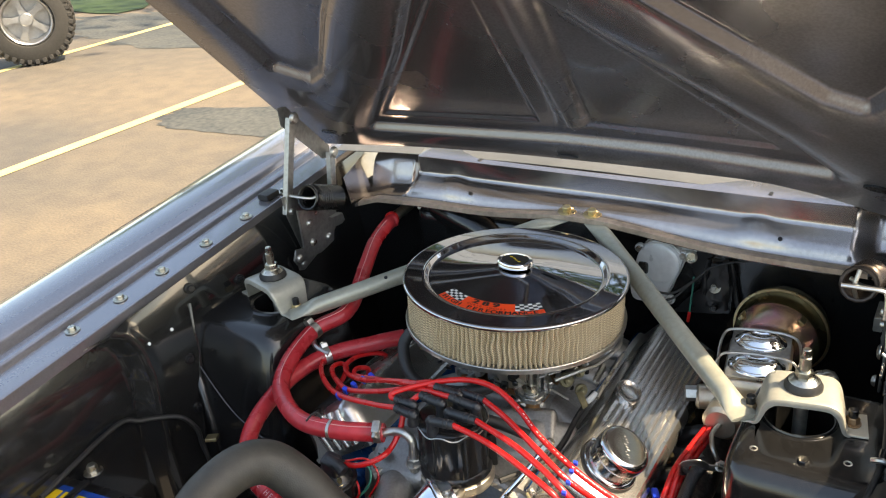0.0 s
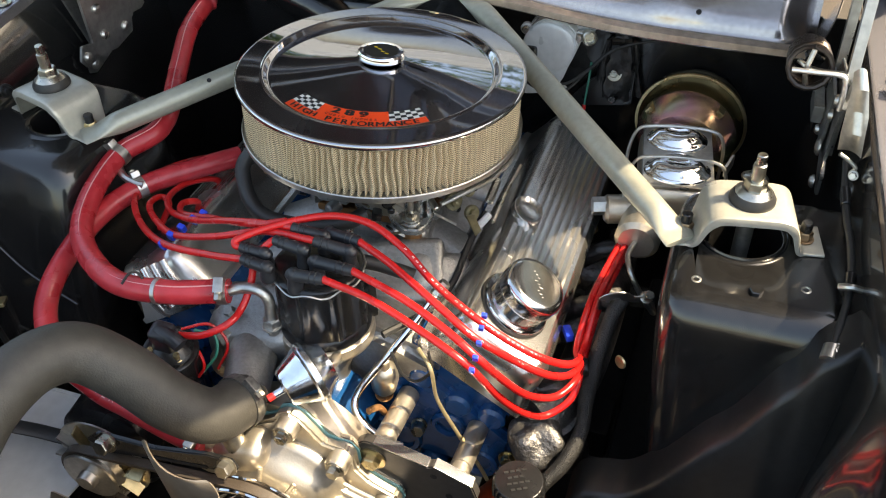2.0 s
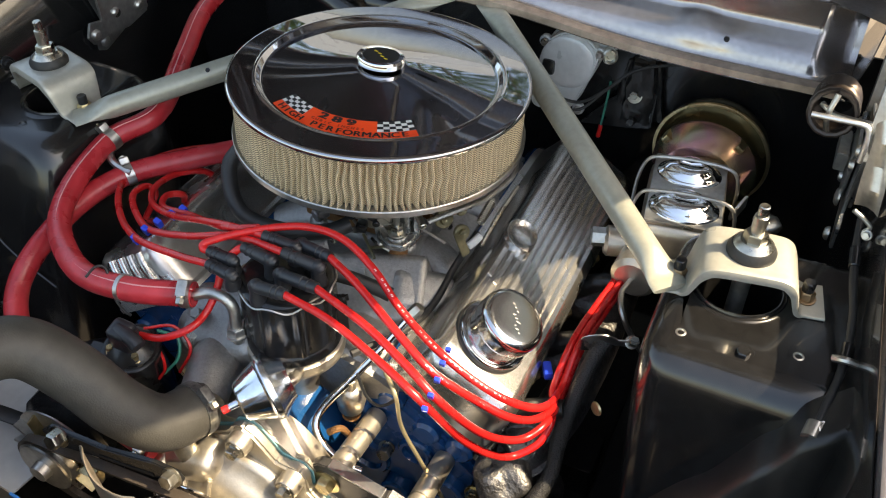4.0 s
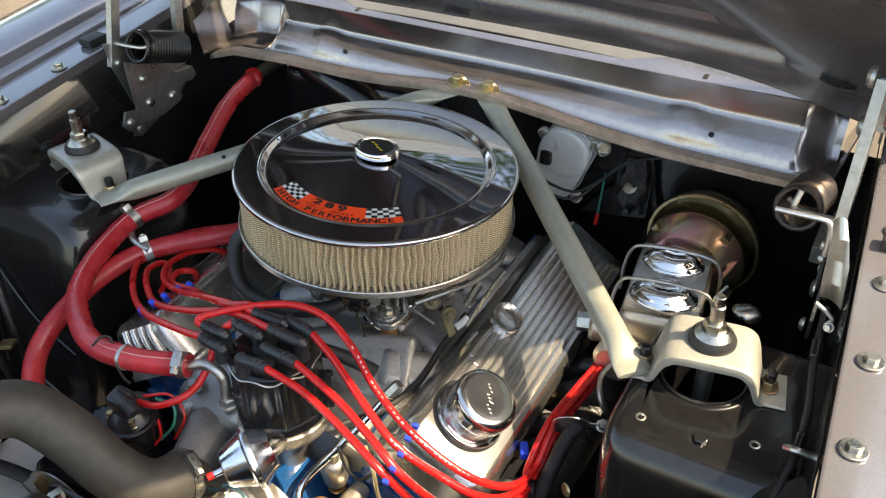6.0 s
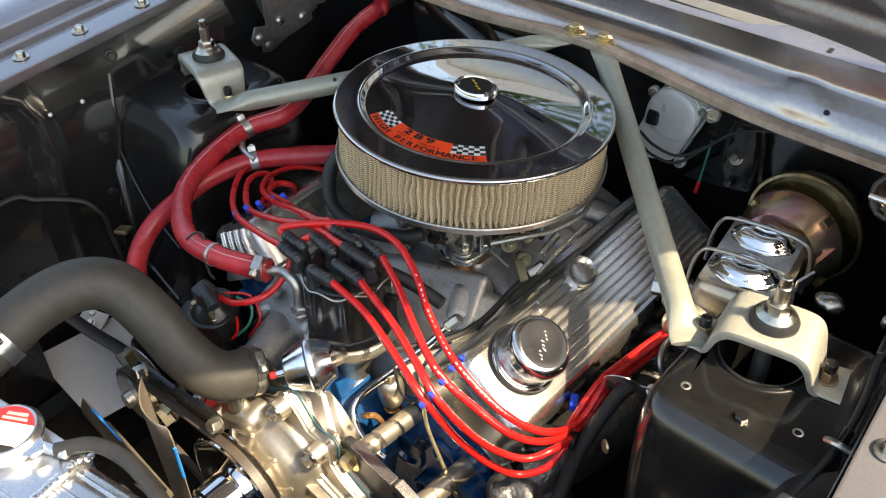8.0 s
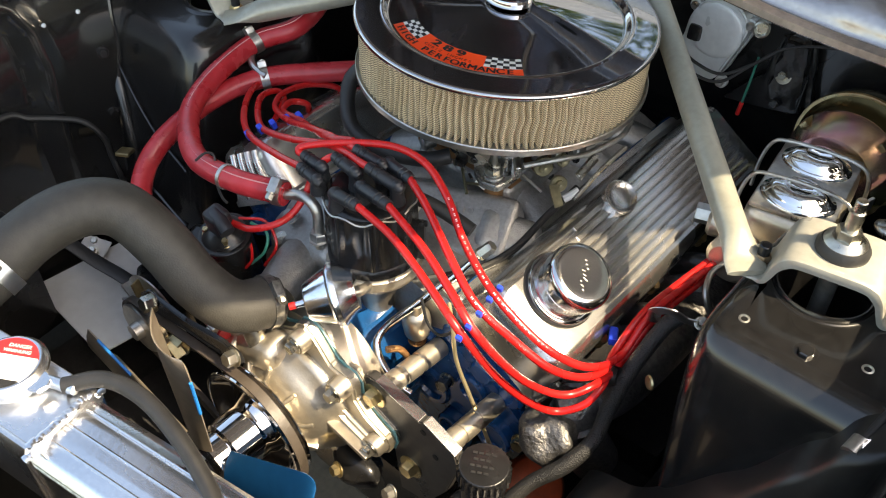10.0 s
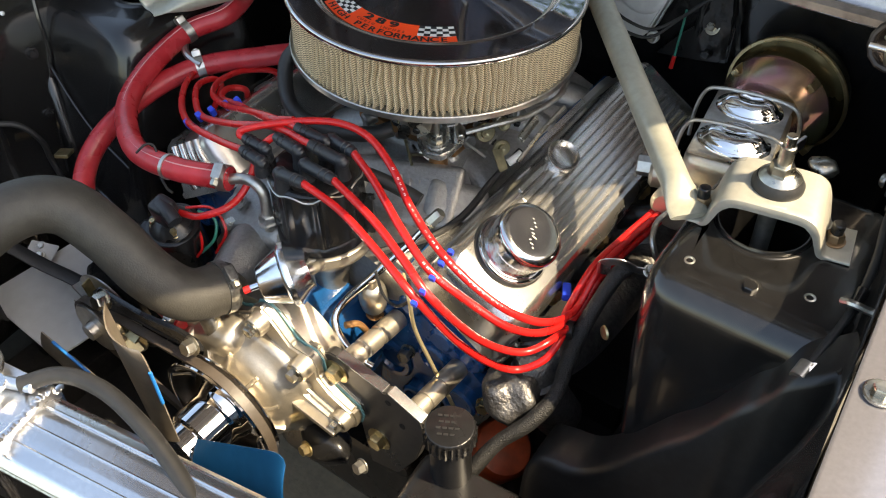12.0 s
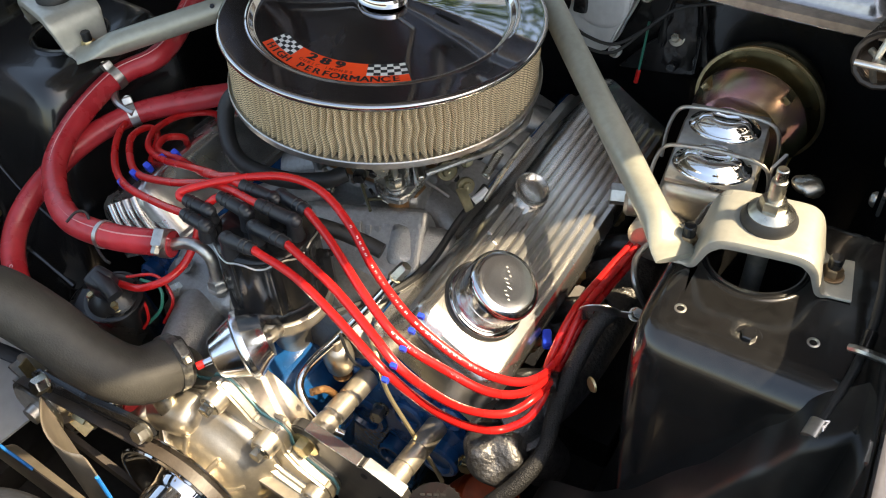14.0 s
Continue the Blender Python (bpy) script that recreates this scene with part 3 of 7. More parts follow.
for x, y, z in [(-0.4945, -0.270, 0.858), (-0.4848, -0.284, 0.771), (-0.5198, -0.215, 0.962), (-0.5133, -0.106, 0.927)]:
    p_at("seam_bolt", lathe([(0.0095, -0.004), (0.0095, 0.001), (0.0085, 0.002), (0.0062, 0.002), (0.0060, 0.006), (0.0048, 0.0075), (0.0, 0.0075)], 18, stand((x, y, z), (0.93, -0.3, 0.2))), BLACKP, car)
for x, y, z in [(-0.5061, -0.331, 0.920), (-0.5076, -0.2805, 0.919), (-0.536, -0.435, 0.883)]:
    p_at("panel_screw", hexhead((x, y, z), (0.7, -0.5, 0.45), 0.0024, 0.003, 1.3), STEEL, car)

# firewall and its reinforcement
fw = prism([(-0.56, 0.35), (0.58, 0.35), (0.58, 0.99), (-0.56, 0.99)], 0.004, stand((0, 0.285, 0), (0, -1, 0), (1, 0, 0)), 0.0)
part("firewall", fw, BAY, car, "glossy black firewall panel")
p_at("firewall_bulge", box(0.26, 0.06, 0.12, Matrix.Translation((-0.22, 0.262, 0.90)), 0.03, None, 4), BAY, car)
p_at("lower_frame", box(0.11, 1.5, 0.14, Matrix.Translation((-0.38, -0.25, 0.42)), 0.012), UNDER, car)
p_at("lower_frame", box(0.11, 1.5, 0.14, Matrix.Translation((0.40, -0.25, 0.42)), 0.012), UNDER, car)
for s in (-1, 1):
    p_at("engine_mount", box(0.2, 0.07, 0.06, Matrix.Translation((s * 0.24, -0.05, 0.47)), 0.008), BLACKR, car)
    m = stand((s * 0.68, -0.1, 0.32), (1, 0, 0), (0, 0, 1))
    p_at("tyre", lathe([(0.2, -0.09), (0.29, -0.1), (0.315, -0.07), (0.32, 0), (0.315, 0.07), (0.29, 0.1), (0.2, 0.09), (0.19, 0)], 48, m), TYRE, car, "black front tyre")
p_at("crossmember", box(0.8, 0.12, 0.1, Matrix.Translation((0, -0.2, 0.33)), 0.012), UNDER, car)


# tan tone of the thin strip laid over the cowl lip
LIPM = mat("tan_flange", (0.5, 0.4, 0.32), 0.42, 0.6, 0.25, 90, 14, 0.15, 120)


def cowl():
    """The silver pressing under the windscreen: a flat lip, a rolled front face that ends short of the hinges, and a flat top."""
    def lip_z(x):
        return 0.973 + 0.024 * math.exp(-((x - 0.02) / 0.17) ** 2) + 0.008 * math.exp(-((x + 0.30) / 0.12) ** 2) - 0.28 * max(0, -0.42 - x)

    mid = [(0.0, -0.008, 0), (0.0, -0.002, 0), (0.002, 0.0, 0), (0.016, 0.001, 0), (0.0185, 0.001, 0.03), (0.0205, 0.0, 0.12), (0.0225, 0.0, 0.22), (0.025, 0.0, 0.33), (0.029, 0.0, 0.43), (0.034, 0.0, 0.54), (0.040, 0.0, 0.66),
           (0.045, 0.0, 0.76), (0.0485, 0.0, 0.84), (0.0495, 0.002, 0.90), (0.0455, 0.027, 1.0), (0.0485, 0.0290, 1.0), (0.12, 0.031, 1.0)]
    end = [(0.0, -0.007), (0.0, -0.002), (0.002, 0.0), (0.012, 0.001), (0.021, 0.002), (0.03, 0.003), (0.036, 0.004), (0.044, 0.005), (0.052, 0.006), (0.06, 0.008), (0.066, 0.012), (0.072, 0.03), (0.078, 0.05), (0.086, 0.066), (0.094, 0.073), (0.1, 0.076), (0.12, 0.082)]
    xs = span(-0.475, 0.50, 150)

    def fn(x, k):
        lz = lip_z(x)
        dy, dz, f = mid[k]
        sag = 0.3 * math.exp(-(x / 0.10) ** 2)
        z1 = lz + dz + (f - (sag * 0.5 if 5 <= k <= 11 else 0) * f) * (1.033 - lz)
        y1 = 0.205 + dy
        for ex in (-0.253, 0.312):
            d = math.hypot(x - ex, (k - 9.2) * 0.0065)
            q = math.exp(-(d / 0.023) ** 4)
            y1 -= 0.0015 * q
            z1 += 0.003 * q
            p = math.exp(-(math.hypot((x - ex - 0.036) * 0.9, (k - 8.4) * 0.0075) / 0.014) ** 4)
            y1 -= 0.002 * p
        ey, ez = end[k]
        t = max(0, min(1, (-0.350 - x + (k - 8) * 0.002) / 0.026)) if x < 0 else max(0, min(1, (x - 0.455) / 0.03))
        return Vector((x, y1 * (1 - t) + (0.205 + ey) * t, z1 * (1 - t) + (lz + ez) * t))

    ob = part("cowl_panel", sheet(fn, xs, range(len(mid)), 0.0015), COWLP, car, "grey metallic cowl panel with a rolled lip", 50)
    for x in (-0.214, 0.350):
        v = fn(x, 8)
        p_at("drain_hole", lathe([(0.0036, 0), (0.0036, 0.0015), (0.0, 0.0016)], 14, stand(v + Vector((0, -0.001, 0.0012)), (0, -0.75, 0.65))), BLACKP, ob, "small dark hole")
    for x in (-0.012, 0.036):
        v = fn(x, 3)
        p_at("bolt", hexhead(v + Vector((0, 0.001, 0.0035)), (0, -0.12, 1), 0.0085, 0.008, 1.9), GOLDZ, ob, "yellow zinc bolt with a washer")
    strip = sheet(lambda x, k: Vector((x, 0.2035 + (0.0, 0.0005, 0.008, 0.0155)[k], lip_z(x) + (-0.006, 0.0026, 0.0034, 0.0040)[k] + 0.0006 * noise.noise(Vector((x * 60, k, 0))))), span(-0.465, 0.49, 140), range(4), 0.001)
    part("lip_flange", strip, LIPM, ob, "tan-toned lower flange of the cowl", 50)
    for x in (-0.205, 0.325):
        p_at("seam_notch", box(0.006, 0.012, 0.002, Matrix.Translation((x, 0.262, 1.0625)), 0), BLACKP, ob)
    for s, x in ((-1, -0.476), (1, 0.501)):
        b2 = sheet(lambda u, v: Vector((x + s * (0.012 * v + 0.02 * u * v), 0.195 + 0.15 * u, lip_z(x) + 0.004 + (0.055 + 0.03 * u) * v)), span(0, 1, 6), span(0, 1, 6), 0.0015)
        part("cowl_end_wall", b2, COWLP, ob)
    # pale strip of the vent panel beyond, then the windscreen
    b2 = sheet(lambda x, k: Vector((x, (0.268, 0.30, 0.42, 0.48)[k], (1.0655, 1.068, 1.076, 1.082)[k] - 0.02 * (x / 0.55) ** 2)), span(-0.56, 0.58, 16), range(4), 0.0015)
    part("cowl_vent_panel", b2, mat("vent_panel_grey", (0.095, 0.1, 0.105), 0.5, 0.0, 0.12, 60, 9, 0.05), car, "pale grey vent panel behind the cowl")
    b2 = sheet(lambda x, k: Vector((x, 0.482 + 0.22 * k - 0.05 * (x / 0.6) ** 2, 1.080 + 0.16 * k)), span(-0.6, 0.6, 14), (0, 1, 2), 0.004)
    part("windscreen", b2, GLASSM, car, "dark lower edge of the windscreen")


cowl()


# ---- the open hood ----
hood = thing("hood", "open charcoal metallic hood with a ribbed underside", "car hood", (0, 0.275, 1.03))
HM = Matrix(((1, 0, 0), (0, -0.7071, 0.7071), (0, 0.7071, 0.7071))).to_4x4()
# hood space: x across, y from the rear edge forward, z out through the outer skin


def hood_rear(u):
    """How far forward the rear edge lies: it sweeps back towards the corners."""
    return 0.113 - 0.14 * (u - 0.08) ** 2 - 1.28 * max(0, u - 0.28) ** 2


def swept(u, v):
    return v + max(0, 1 - v / 0.2) * hood_rear(u)


def hood_part(name, bm, material, label="", sharp=38, parent=None):
    for v in bm.verts:
        v.co.y = swept(v.co.x, v.co.y)
    bm.transform(HM)
    return part(name, bm, material, parent or hood, label, sharp)


us, vs = span(-0.58, 0.60, 25), span(0, 1.16, 25)
hood_part("outer_skin", sheet(lambda u, v: Vector((u, v, 0.05 + 0.03 * (1 - ((u - 0.01) / 0.6) ** 2))), us, vs, 0.0012), BODY)


def shrunk(poly, d):
    cx, cy = sum(p[0] for p in poly) / len(poly), sum(p[1] for p in poly) / len(poly)
    return [(x + (cx - x) * d / math.hypot(x - cx, y - cy), y + (cy - y) * d / math.hypot(x - cx, y - cy)) for x, y in poly]


# deep fields between the ribs, and the flat panels pressed a little further into the middle one
HOOD_TUBS = [[(-0.40, 0.137), (0.0, 0.152), (0.20, 0.150), (0.435, 0.130), (0.377, 0.231), (0.165, 0.504), (0.02, 0.70), (-0.05, 0.63), (-0.198, 0.413)],
             [(0.276, 0.51), (0.435, 0.345), (0.475, 0.325), (0.502, 0.36), (0.512, 1.03), (0.25, 1.03), (0.08, 0.76)],
             [(-0.485, 0.33), (-0.43, 0.30), (-0.39, 0.325), (-0.26, 0.49), (-0.09, 0.72), (-0.28, 1.03), (-0.495, 1.03)]]
HOOD_TUBS = [shrunk(p, 0.02) for p in HOOD_TUBS]
HOOD_PANELS = [[(-0.345, 0.178), (-0.03, 0.203), (-0.012, 0.46), (0.0, 0.58), (-0.05, 0.56), (-0.18, 0.39)], [(0.062, 0.203), (0.345, 0.182), (0.148, 0.455), (0.092, 0.54)]]


def hood_z(u, v):
    """Depth of the pressed inner panel: ribs stand towards the engine, the fields between them lie deep."""
    d = max(inside(u, v, p, 0.014) for p in HOOD_TUBS)
    if d < -0.08:
        return 0.0
    if d <= 0:
        return 0.010 * math.exp(d / 0.022)
    k = min(1, d / 0.013)
    w = 0.010 + 0.017 * (0.35 * k + 0.65 * k * k * (3 - 2 * k))
    if d > 0.02 and u < 0.4 and v < 0.62:
        q = max(inside(u, v, p, 0.006) for p in HOOD_PANELS)
        w += 0.006 * max(0, min(1, q / 0.008))
        w -= 0.010 * math.exp(-((u - 0.022 - 0.065 * v) / 0.016) ** 2) * max(0, min(1, (d - 0.02) / 0.03)) * (q < 0)
    return w


nu, nv = 330, 330
hood_part("inner_panel", sheet(lambda u, v: Vector((u, v, hood_z(u, swept(u, v)) - 0.004)), span(-0.575, 0.595, nu), span(0.012, 1.15, nv), 0.0012), HOODP, "dark satin underside with pressed ribs", 70)
hood_part("rear_edge", tube([(-0.575, 0.004, 0.02), (0, 0.008, 0.028), (0.595, 0.004, 0.02)], 0.022, 10, 10, flat=lambda s: 0.5), BODY)
for x in (-0.578, 0.598):
    hood_part("side_edge", box(0.006, 1.15, 0.055, Matrix.Translation((x, 0.58, 0.028)), 0.002), BODY)
for u, v in ((-0.493, 0.131), (0.484, 0.137), (0.011, 0.134)):
    v = (v - hood_rear(u)) / (1 - hood_rear(u) / 0.2)
    hood_part("slot", lathe([(0.013, 0), (0.013, 0.003), (0.0, 0.0031)], 18, Matrix.Translation((u, v, -0.006)) @ Matrix.Diagonal((1.5 if u else 0.7, 0.8, 1, 1))), BLACKP, "dark oblong access hole")


# ---- engine: block, heads, covers ----
engine = thing("engine_block", "blue enamelled V8 engine block with cylinder heads", "engine block", (0, 0, 0.42))
bm = prism([(-0.13, 0.42), (0.13, 0.42), (0.15, 0.52), (0.17, 0.60), (0.225, 0.655), (0.135, 0.745), (0.07, 0.70), (-0.07, 0.70), (-0.135, 0.745), (-0.225, 0.655), (-0.17, 0.60), (-0.15, 0.52)],
           0.48, stand((0, -0.245, 0), (0, -1, 0), (1, 0, 0)) @ Matrix.Translation((0, 0, -0.48)), 0.006)
p_at("block", bm, BLUE, engine, "dark blue engine block casting")
TILT = radians(33)


def bank(side):
    """The frame of one cylinder bank's cover: d outward down the slope, n up off the cover."""
    d = Vector((side * math.cos(TILT), 0, -math.sin(TILT)))
    n = Vector((side * math.sin(TILT), 0, math.cos(TILT)))
    return Vector((side * 0.182, 0, 0.849)), d, n


def bank_pt(side, a, y, h):
    o, d, n = bank(side)
    return o + d * a + n * h + Vector((0, y, 0))


def head(side):
    o, d, n = bank(side)
    m = Matrix.Translation(o + d * 0.058 - n * 0.118 + Vector((0, -0.02, 0))) @ Matrix((d * side, Vector((0, 1, 0)), n)).transposed().to_4x4()
    p_at("cylinder_head", box(0.15, 0.455, 0.085, m, 0.008), BLUE, engine, "blue cylinder head casting")
    for a, h in ((0.02, -0.12), (0.075, -0.125), (0.115, -0.11)):
        p_at("head_boss", rod(bank_pt(side, a, -0.243, h), bank_pt(side, a, -0.262, h), 0.017, 18, None, 0.004), BLUE, engine)


head(-1)
head(1)
# front face: bosses, core plug, bracket studs
for x, z, r, ln in ((0.165, 0.665, 0.022, 0.022), (0.205, 0.62, 0.026, 0.03), (0.10, 0.62, 0.03, 0.02), (-0.15, 0.64, 0.026, 0.02), (0.14, 0.58, 0.02, 0.03), (0.09, 0.70, 0.024, 0.025)):
    p_at("boss", lathe([(r * 1.2, 0), (r, 0.006), (r, ln - 0.003), (r - 0.003, ln), (r * 0.7, ln), (r * 0.62, ln - 0.006), (0, ln - 0.006)], 24, stand((x, -0.243, z), (0, -1, 0))), BLUE, engine)
p_at("front_web", prism([(0.05, 0.60), (0.235, 0.59), (0.245, 0.66), (0.20, 0.70), (0.14, 0.745), (0.05, 0.73)], 0.018, stand((0, -0.240, 0), (0, -1, 0), (1, 0, 0)), 0.007), BLUE, engine)
p_at("head_bolt", hexhead((0.241, -0.264, 0.638), (0.2, -1, 0.2), 0.009, 0.009, 1.2), GOLDZ, engine, "yellow zinc bolt")
p_at("head_bolt", hexhead((0.128, -0.262, 0.655), (0.2, -1, 0.2), 0.009, 0.014, 1.1), BOLTM, engine)


GROOVES = [0.0175 + 0.0105 * k for k in range(9)]


def cover_profile(ins, deep=0.0):
    """Section of the cover, (a, h), drawn in by ins; deep: depth of the grooves along its top."""
    pr = [(-0.014, -0.078), (-0.014, -0.071), (-0.006, -0.068), (-0.002, -0.03), (0.001, -0.012), (0.006, -0.004), (0.0115, -0.001)]
    for g in GROOVES:
        pr += [(g - 0.0026, 0.0), (g - 0.0022, -1.0), (g - 0.0006, -0.75), (g + 0.0012, -0.4), (g + 0.0032, 0.0)]
    pr += [(0.109, -0.0015), (0.116, -0.006), (0.121, -0.014), (0.125, -0.03), (0.129, -0.068), (0.137, -0.071), (0.137, -0.078)]
    cx, cy = 0.06, -0.06
    out = []
    for a, h in pr:
        if h in (-1.0, -0.75, -0.4):
            h *= deep
        flange = h < -0.067
        k = 0.3 * ins if flange else ins
        da, dh = a - cx, h - cy
        ln = math.hypot(da, dh)
        out.append((a - da / ln * k, h - max(0, dh) / ln * k * 1.1))
    return out


def valve_cover(side):
    t = thing("valve_cover", "polished aluminium grooved valve cover on the engine", "valve cover", bank_pt(side, 0.06, 0, -0.078), group="valve covers")
    y0, y1 = -0.262, 0.205
    bm = bmesh.new()
    rings = []
    for y, ins, deep in ((y0, 0.026, 0), (y0 + 0.003, 0.014, 0), (y0 + 0.01, 0.005, 0), (y0 + 0.02, 0.001, 0), (y0 + 0.03, 0, 0), (-0.165, 0, 0), (-0.152, 0, 0.0024), (-0.1, 0, 0.0024), (0.05, 0, 0.0024), (0.165, 0, 0.0024), (y1 - 0.03, 0, 0.0), (y1 - 0.01, 0.004, 0), (y1, 0.02, 0)):
        rings.append([bm.verts.new(bank_pt(side, a, y, h)) for a, h in cover_profile(ins, deep)])
    n = len(rings[0])
    for a, b in zip(rings, rings[1:]):
        for k in range(n):
            bm.faces.new((a[k], a[(k + 1) % n], b[(k + 1) % n], b[k]))
    bm.faces.new(rings[0])
    bm.faces.new(rings[-1])
    p_at("cover_shell", bm, POLISH, t, "polished aluminium shell with fine grooves", 30)
    o, d, nn = bank(side)
    rot = Matrix((d, Vector((0, 1, 0)), nn)).transposed().to_4x4()
    if side < 0:
        rot = Matrix((d, Vector((0, -1, 0)), nn)).transposed().to_4x4()
    # scooped boss for the hold-down bolt, with a bright edge and a short plain tongue below it
    bs = Matrix.Translation(bank_pt(side, 0.019, -0.043, 0.0015)) @ rot @ Matrix.Rotation(radians(-5), 4, "Y") @ Matrix.Diagonal((1.0, 1.15, 1, 1))
    p_at("bolt_boss", lathe([(0.0205, -0.004), (0.0203, 0.0026), (0.0198, 0.0038), (0.0190, 0.0040), (0.0180, 0.0032), (0.0155, 0.0012), (0.0120, -0.0002), (0.006, -0.0009), (0.0, -0.0010)], 48, bs), POLISH, t, "bright scooped bolt boss")
    for k, ln in enumerate((0.05, 0.055, 0.06)):
        m = Matrix.Translation(bank_pt(side, 0.0125 + 0.0105 * k + 0.0001, -0.10 - 0.003 * k, 0.0003)) @ rot
        p_at("raised_bar", box(0.0062, ln, 0.0016, m, 0.0006), POLISH, t, "short raised bar")
    for k in range(4):
        p_at("cover_bolt", hexhead(bank_pt(side, 0.133, -0.22 + 0.13 * k, -0.071), nn, 0.006, 0.006, 1.2), BOLTM, t)
    if side < 0:
        for k in range(4):
            p_at("front_rib", tube([bank_pt(side, 0.022 + 0.02 * k, -0.255, -0.008), bank_pt(side, 0.02 + 0.02 * k, -0.262, -0.03), bank_pt(side, 0.018 + 0.02 * k, -0.264, -0.066)], 0.0065, 10, 5), POLISH, t)
    return t


valve_cover(-1)
valve_cover(1)


def oil_cap():
    o, d, n = bank(1)
    at = bank_pt(1, 0.0505, -0.194, 0.0)
    t = thing("oil_filler_cap", "chrome push-in oil filler cap on the valve cover", "oil cap", at)
    m = stand((0, 0, 0), n, (0, 1, 0))
    SCH = mat("satin_chrome", (0.66, 0.66, 0.66), 0.14, 1.0, 0.05, 60, 10, rvar=0.035)
    part("grommet", lathe([(0.0425, -0.002), (0.0425, 0.003), (0.041, 0.0045), (0.036, 0.005)], 48, m), BLACKR, t, "black rubber grommet")
    part("base_ring", lathe([(0.0405, 0.0045), (0.0408, 0.0065), (0.0398, 0.0085), (0.0375, 0.0092), (0.034, 0.0094)], 48, m), CHROME, t, "chrome base flange")
    part("neck", lathe([(0.0352, 0.009), (0.0345, 0.012), (0.0342, 0.022), (0.0335, 0.030)], 48, m), SCH, t, "chrome neck")
    part("cap", lathe([(0.033, 0.0265), (0.0352, 0.0268), (0.0362, 0.0278), (0.0365, 0.030), (0.0365, 0.040), (0.0361, 0.0435), (0.0347, 0.0468), (0.0325, 0.0489), (0.0300, 0.0499), (0.0275, 0.0502), (0.018, 0.0499), (0.009, 0.0497), (0.0, 0.0496)], 56, m), SCH, t, "bright chrome cap with rounded shoulder")
    rr = random.Random(4)
    for k in range(9):
        x = -0.018 + 0.0042 * k
        h = rr.choice((0.003, 0.005, 0.007))
        part("script_stroke", box(0.0008, h * 0.8, 0.0003, m @ Matrix.Rotation(0.5, 4, "Z") @ Matrix.Translation((x, (k % 3 - 1) * 0.002, 0.0499)) @ Matrix.Rotation(-0.4 + 0.2 * (k % 3), 4, "Z"), 0.0002), STEEL, t)


oil_cap()


# ---- intake manifold and carburettor ----
def intake():
    t = thing("intake_manifold", "cast aluminium intake manifold between the valve covers", "intake manifold", (0, -0.03, 0.70))
    bm = prism([(-0.15, 0.735), (-0.06, 0.70), (0.06, 0.70), (0.15, 0.735), (0.155, 0.765), (0.11, 0.785), (0.06, 0.80), (-0.06, 0.80), (-0.11, 0.785), (-0.155, 0.765)], 0.46, stand((0, 0.2, 0), (0, -1, 0), (1, 0, 0)), 0.012, None, 3)
    p_at("manifold_body", bm, CAST, t)
    for sx in (-1, 1):
        for y, q in ((-0.17, 0.4), (-0.075, 0.1), (0.06, -0.1), (0.15, -0.4)):
            p_at("runner", tube([(sx * 0.035, y * 0.5 - 0.02, 0.792), (sx * 0.075, y * 0.8, 0.79), (sx * 0.125, y, 0.772), (sx * 0.15, y, 0.755)], 0.027, 14, 5, flat=lambda s: 0.8), CAST, t)
        p_at("side_flange", box(0.012, 0.45, 0.045, Matrix.Translation((sx * 0.155, -0.02, 0.755)) @ Matrix.Rotation(sx * -0.8, 4, "Y"), 0.004), CAST, t)
        for y in (-0.21, -0.12, -0.03, 0.08):
            p_at("manifold_bolt", hexhead((sx * 0.148, y, 0.782), (sx * -0.5, 0, 1), 0.007, 0.008, 1.5), BLACKP if y > -0.1 else BOLTM, t)
    p_at("plenum", box(0.15, 0.17, 0.05, Matrix.Translation((0.01, -0.02, 0.798)), 0.018, None, 4), CAST, t)
    p_at("front_pad", box(0.15, 0.085, 0.05, stand((0.052, -0.162, 0.79), (0.12, -0.45, 0.88), (1, 0.35, 0.05)), 0.012, None, 4), CAST, t)
    p_at("front_pad", box(0.10, 0.06, 0.05, stand((-0.03, -0.19, 0.785), (-0.1, -0.5, 0.86), (1, 0, 0)), 0.012, None, 4), CAST, t)
    p_at("thermostat_neck", box(0.075, 0.055, 0.06, stand((0.112, -0.14, 0.785), (0.35, -0.3, 0.88), (1, 0.5, -0.2)), 0.016, None, 4), CAST, t)
    # raised cast lettering that cannot be read
    for k in range(7):
        p_at("cast_letter", box(0.007, 0.013 if k % 3 else 0.018, 0.004, stand((0.052 + 0.0095 * k, -0.166 + 0.0045 * k, 0.8185 - 0.0012 * k), (0.1, -0.75, 0.65), (1, 0.45, 0.1)), 0.0015), CAST, t)
    for k in range(3):
        p_at("cast_numeral", box(0.006, 0.010, 0.004, stand((0.082 + 0.0095 * k, -0.166 + 0.0045 * k, 0.7985 - 0.001 * k), (0.1, -0.75, 0.65), (1, 0.45, 0.1)), 0.0015), CAST, t)
    return t


intake()


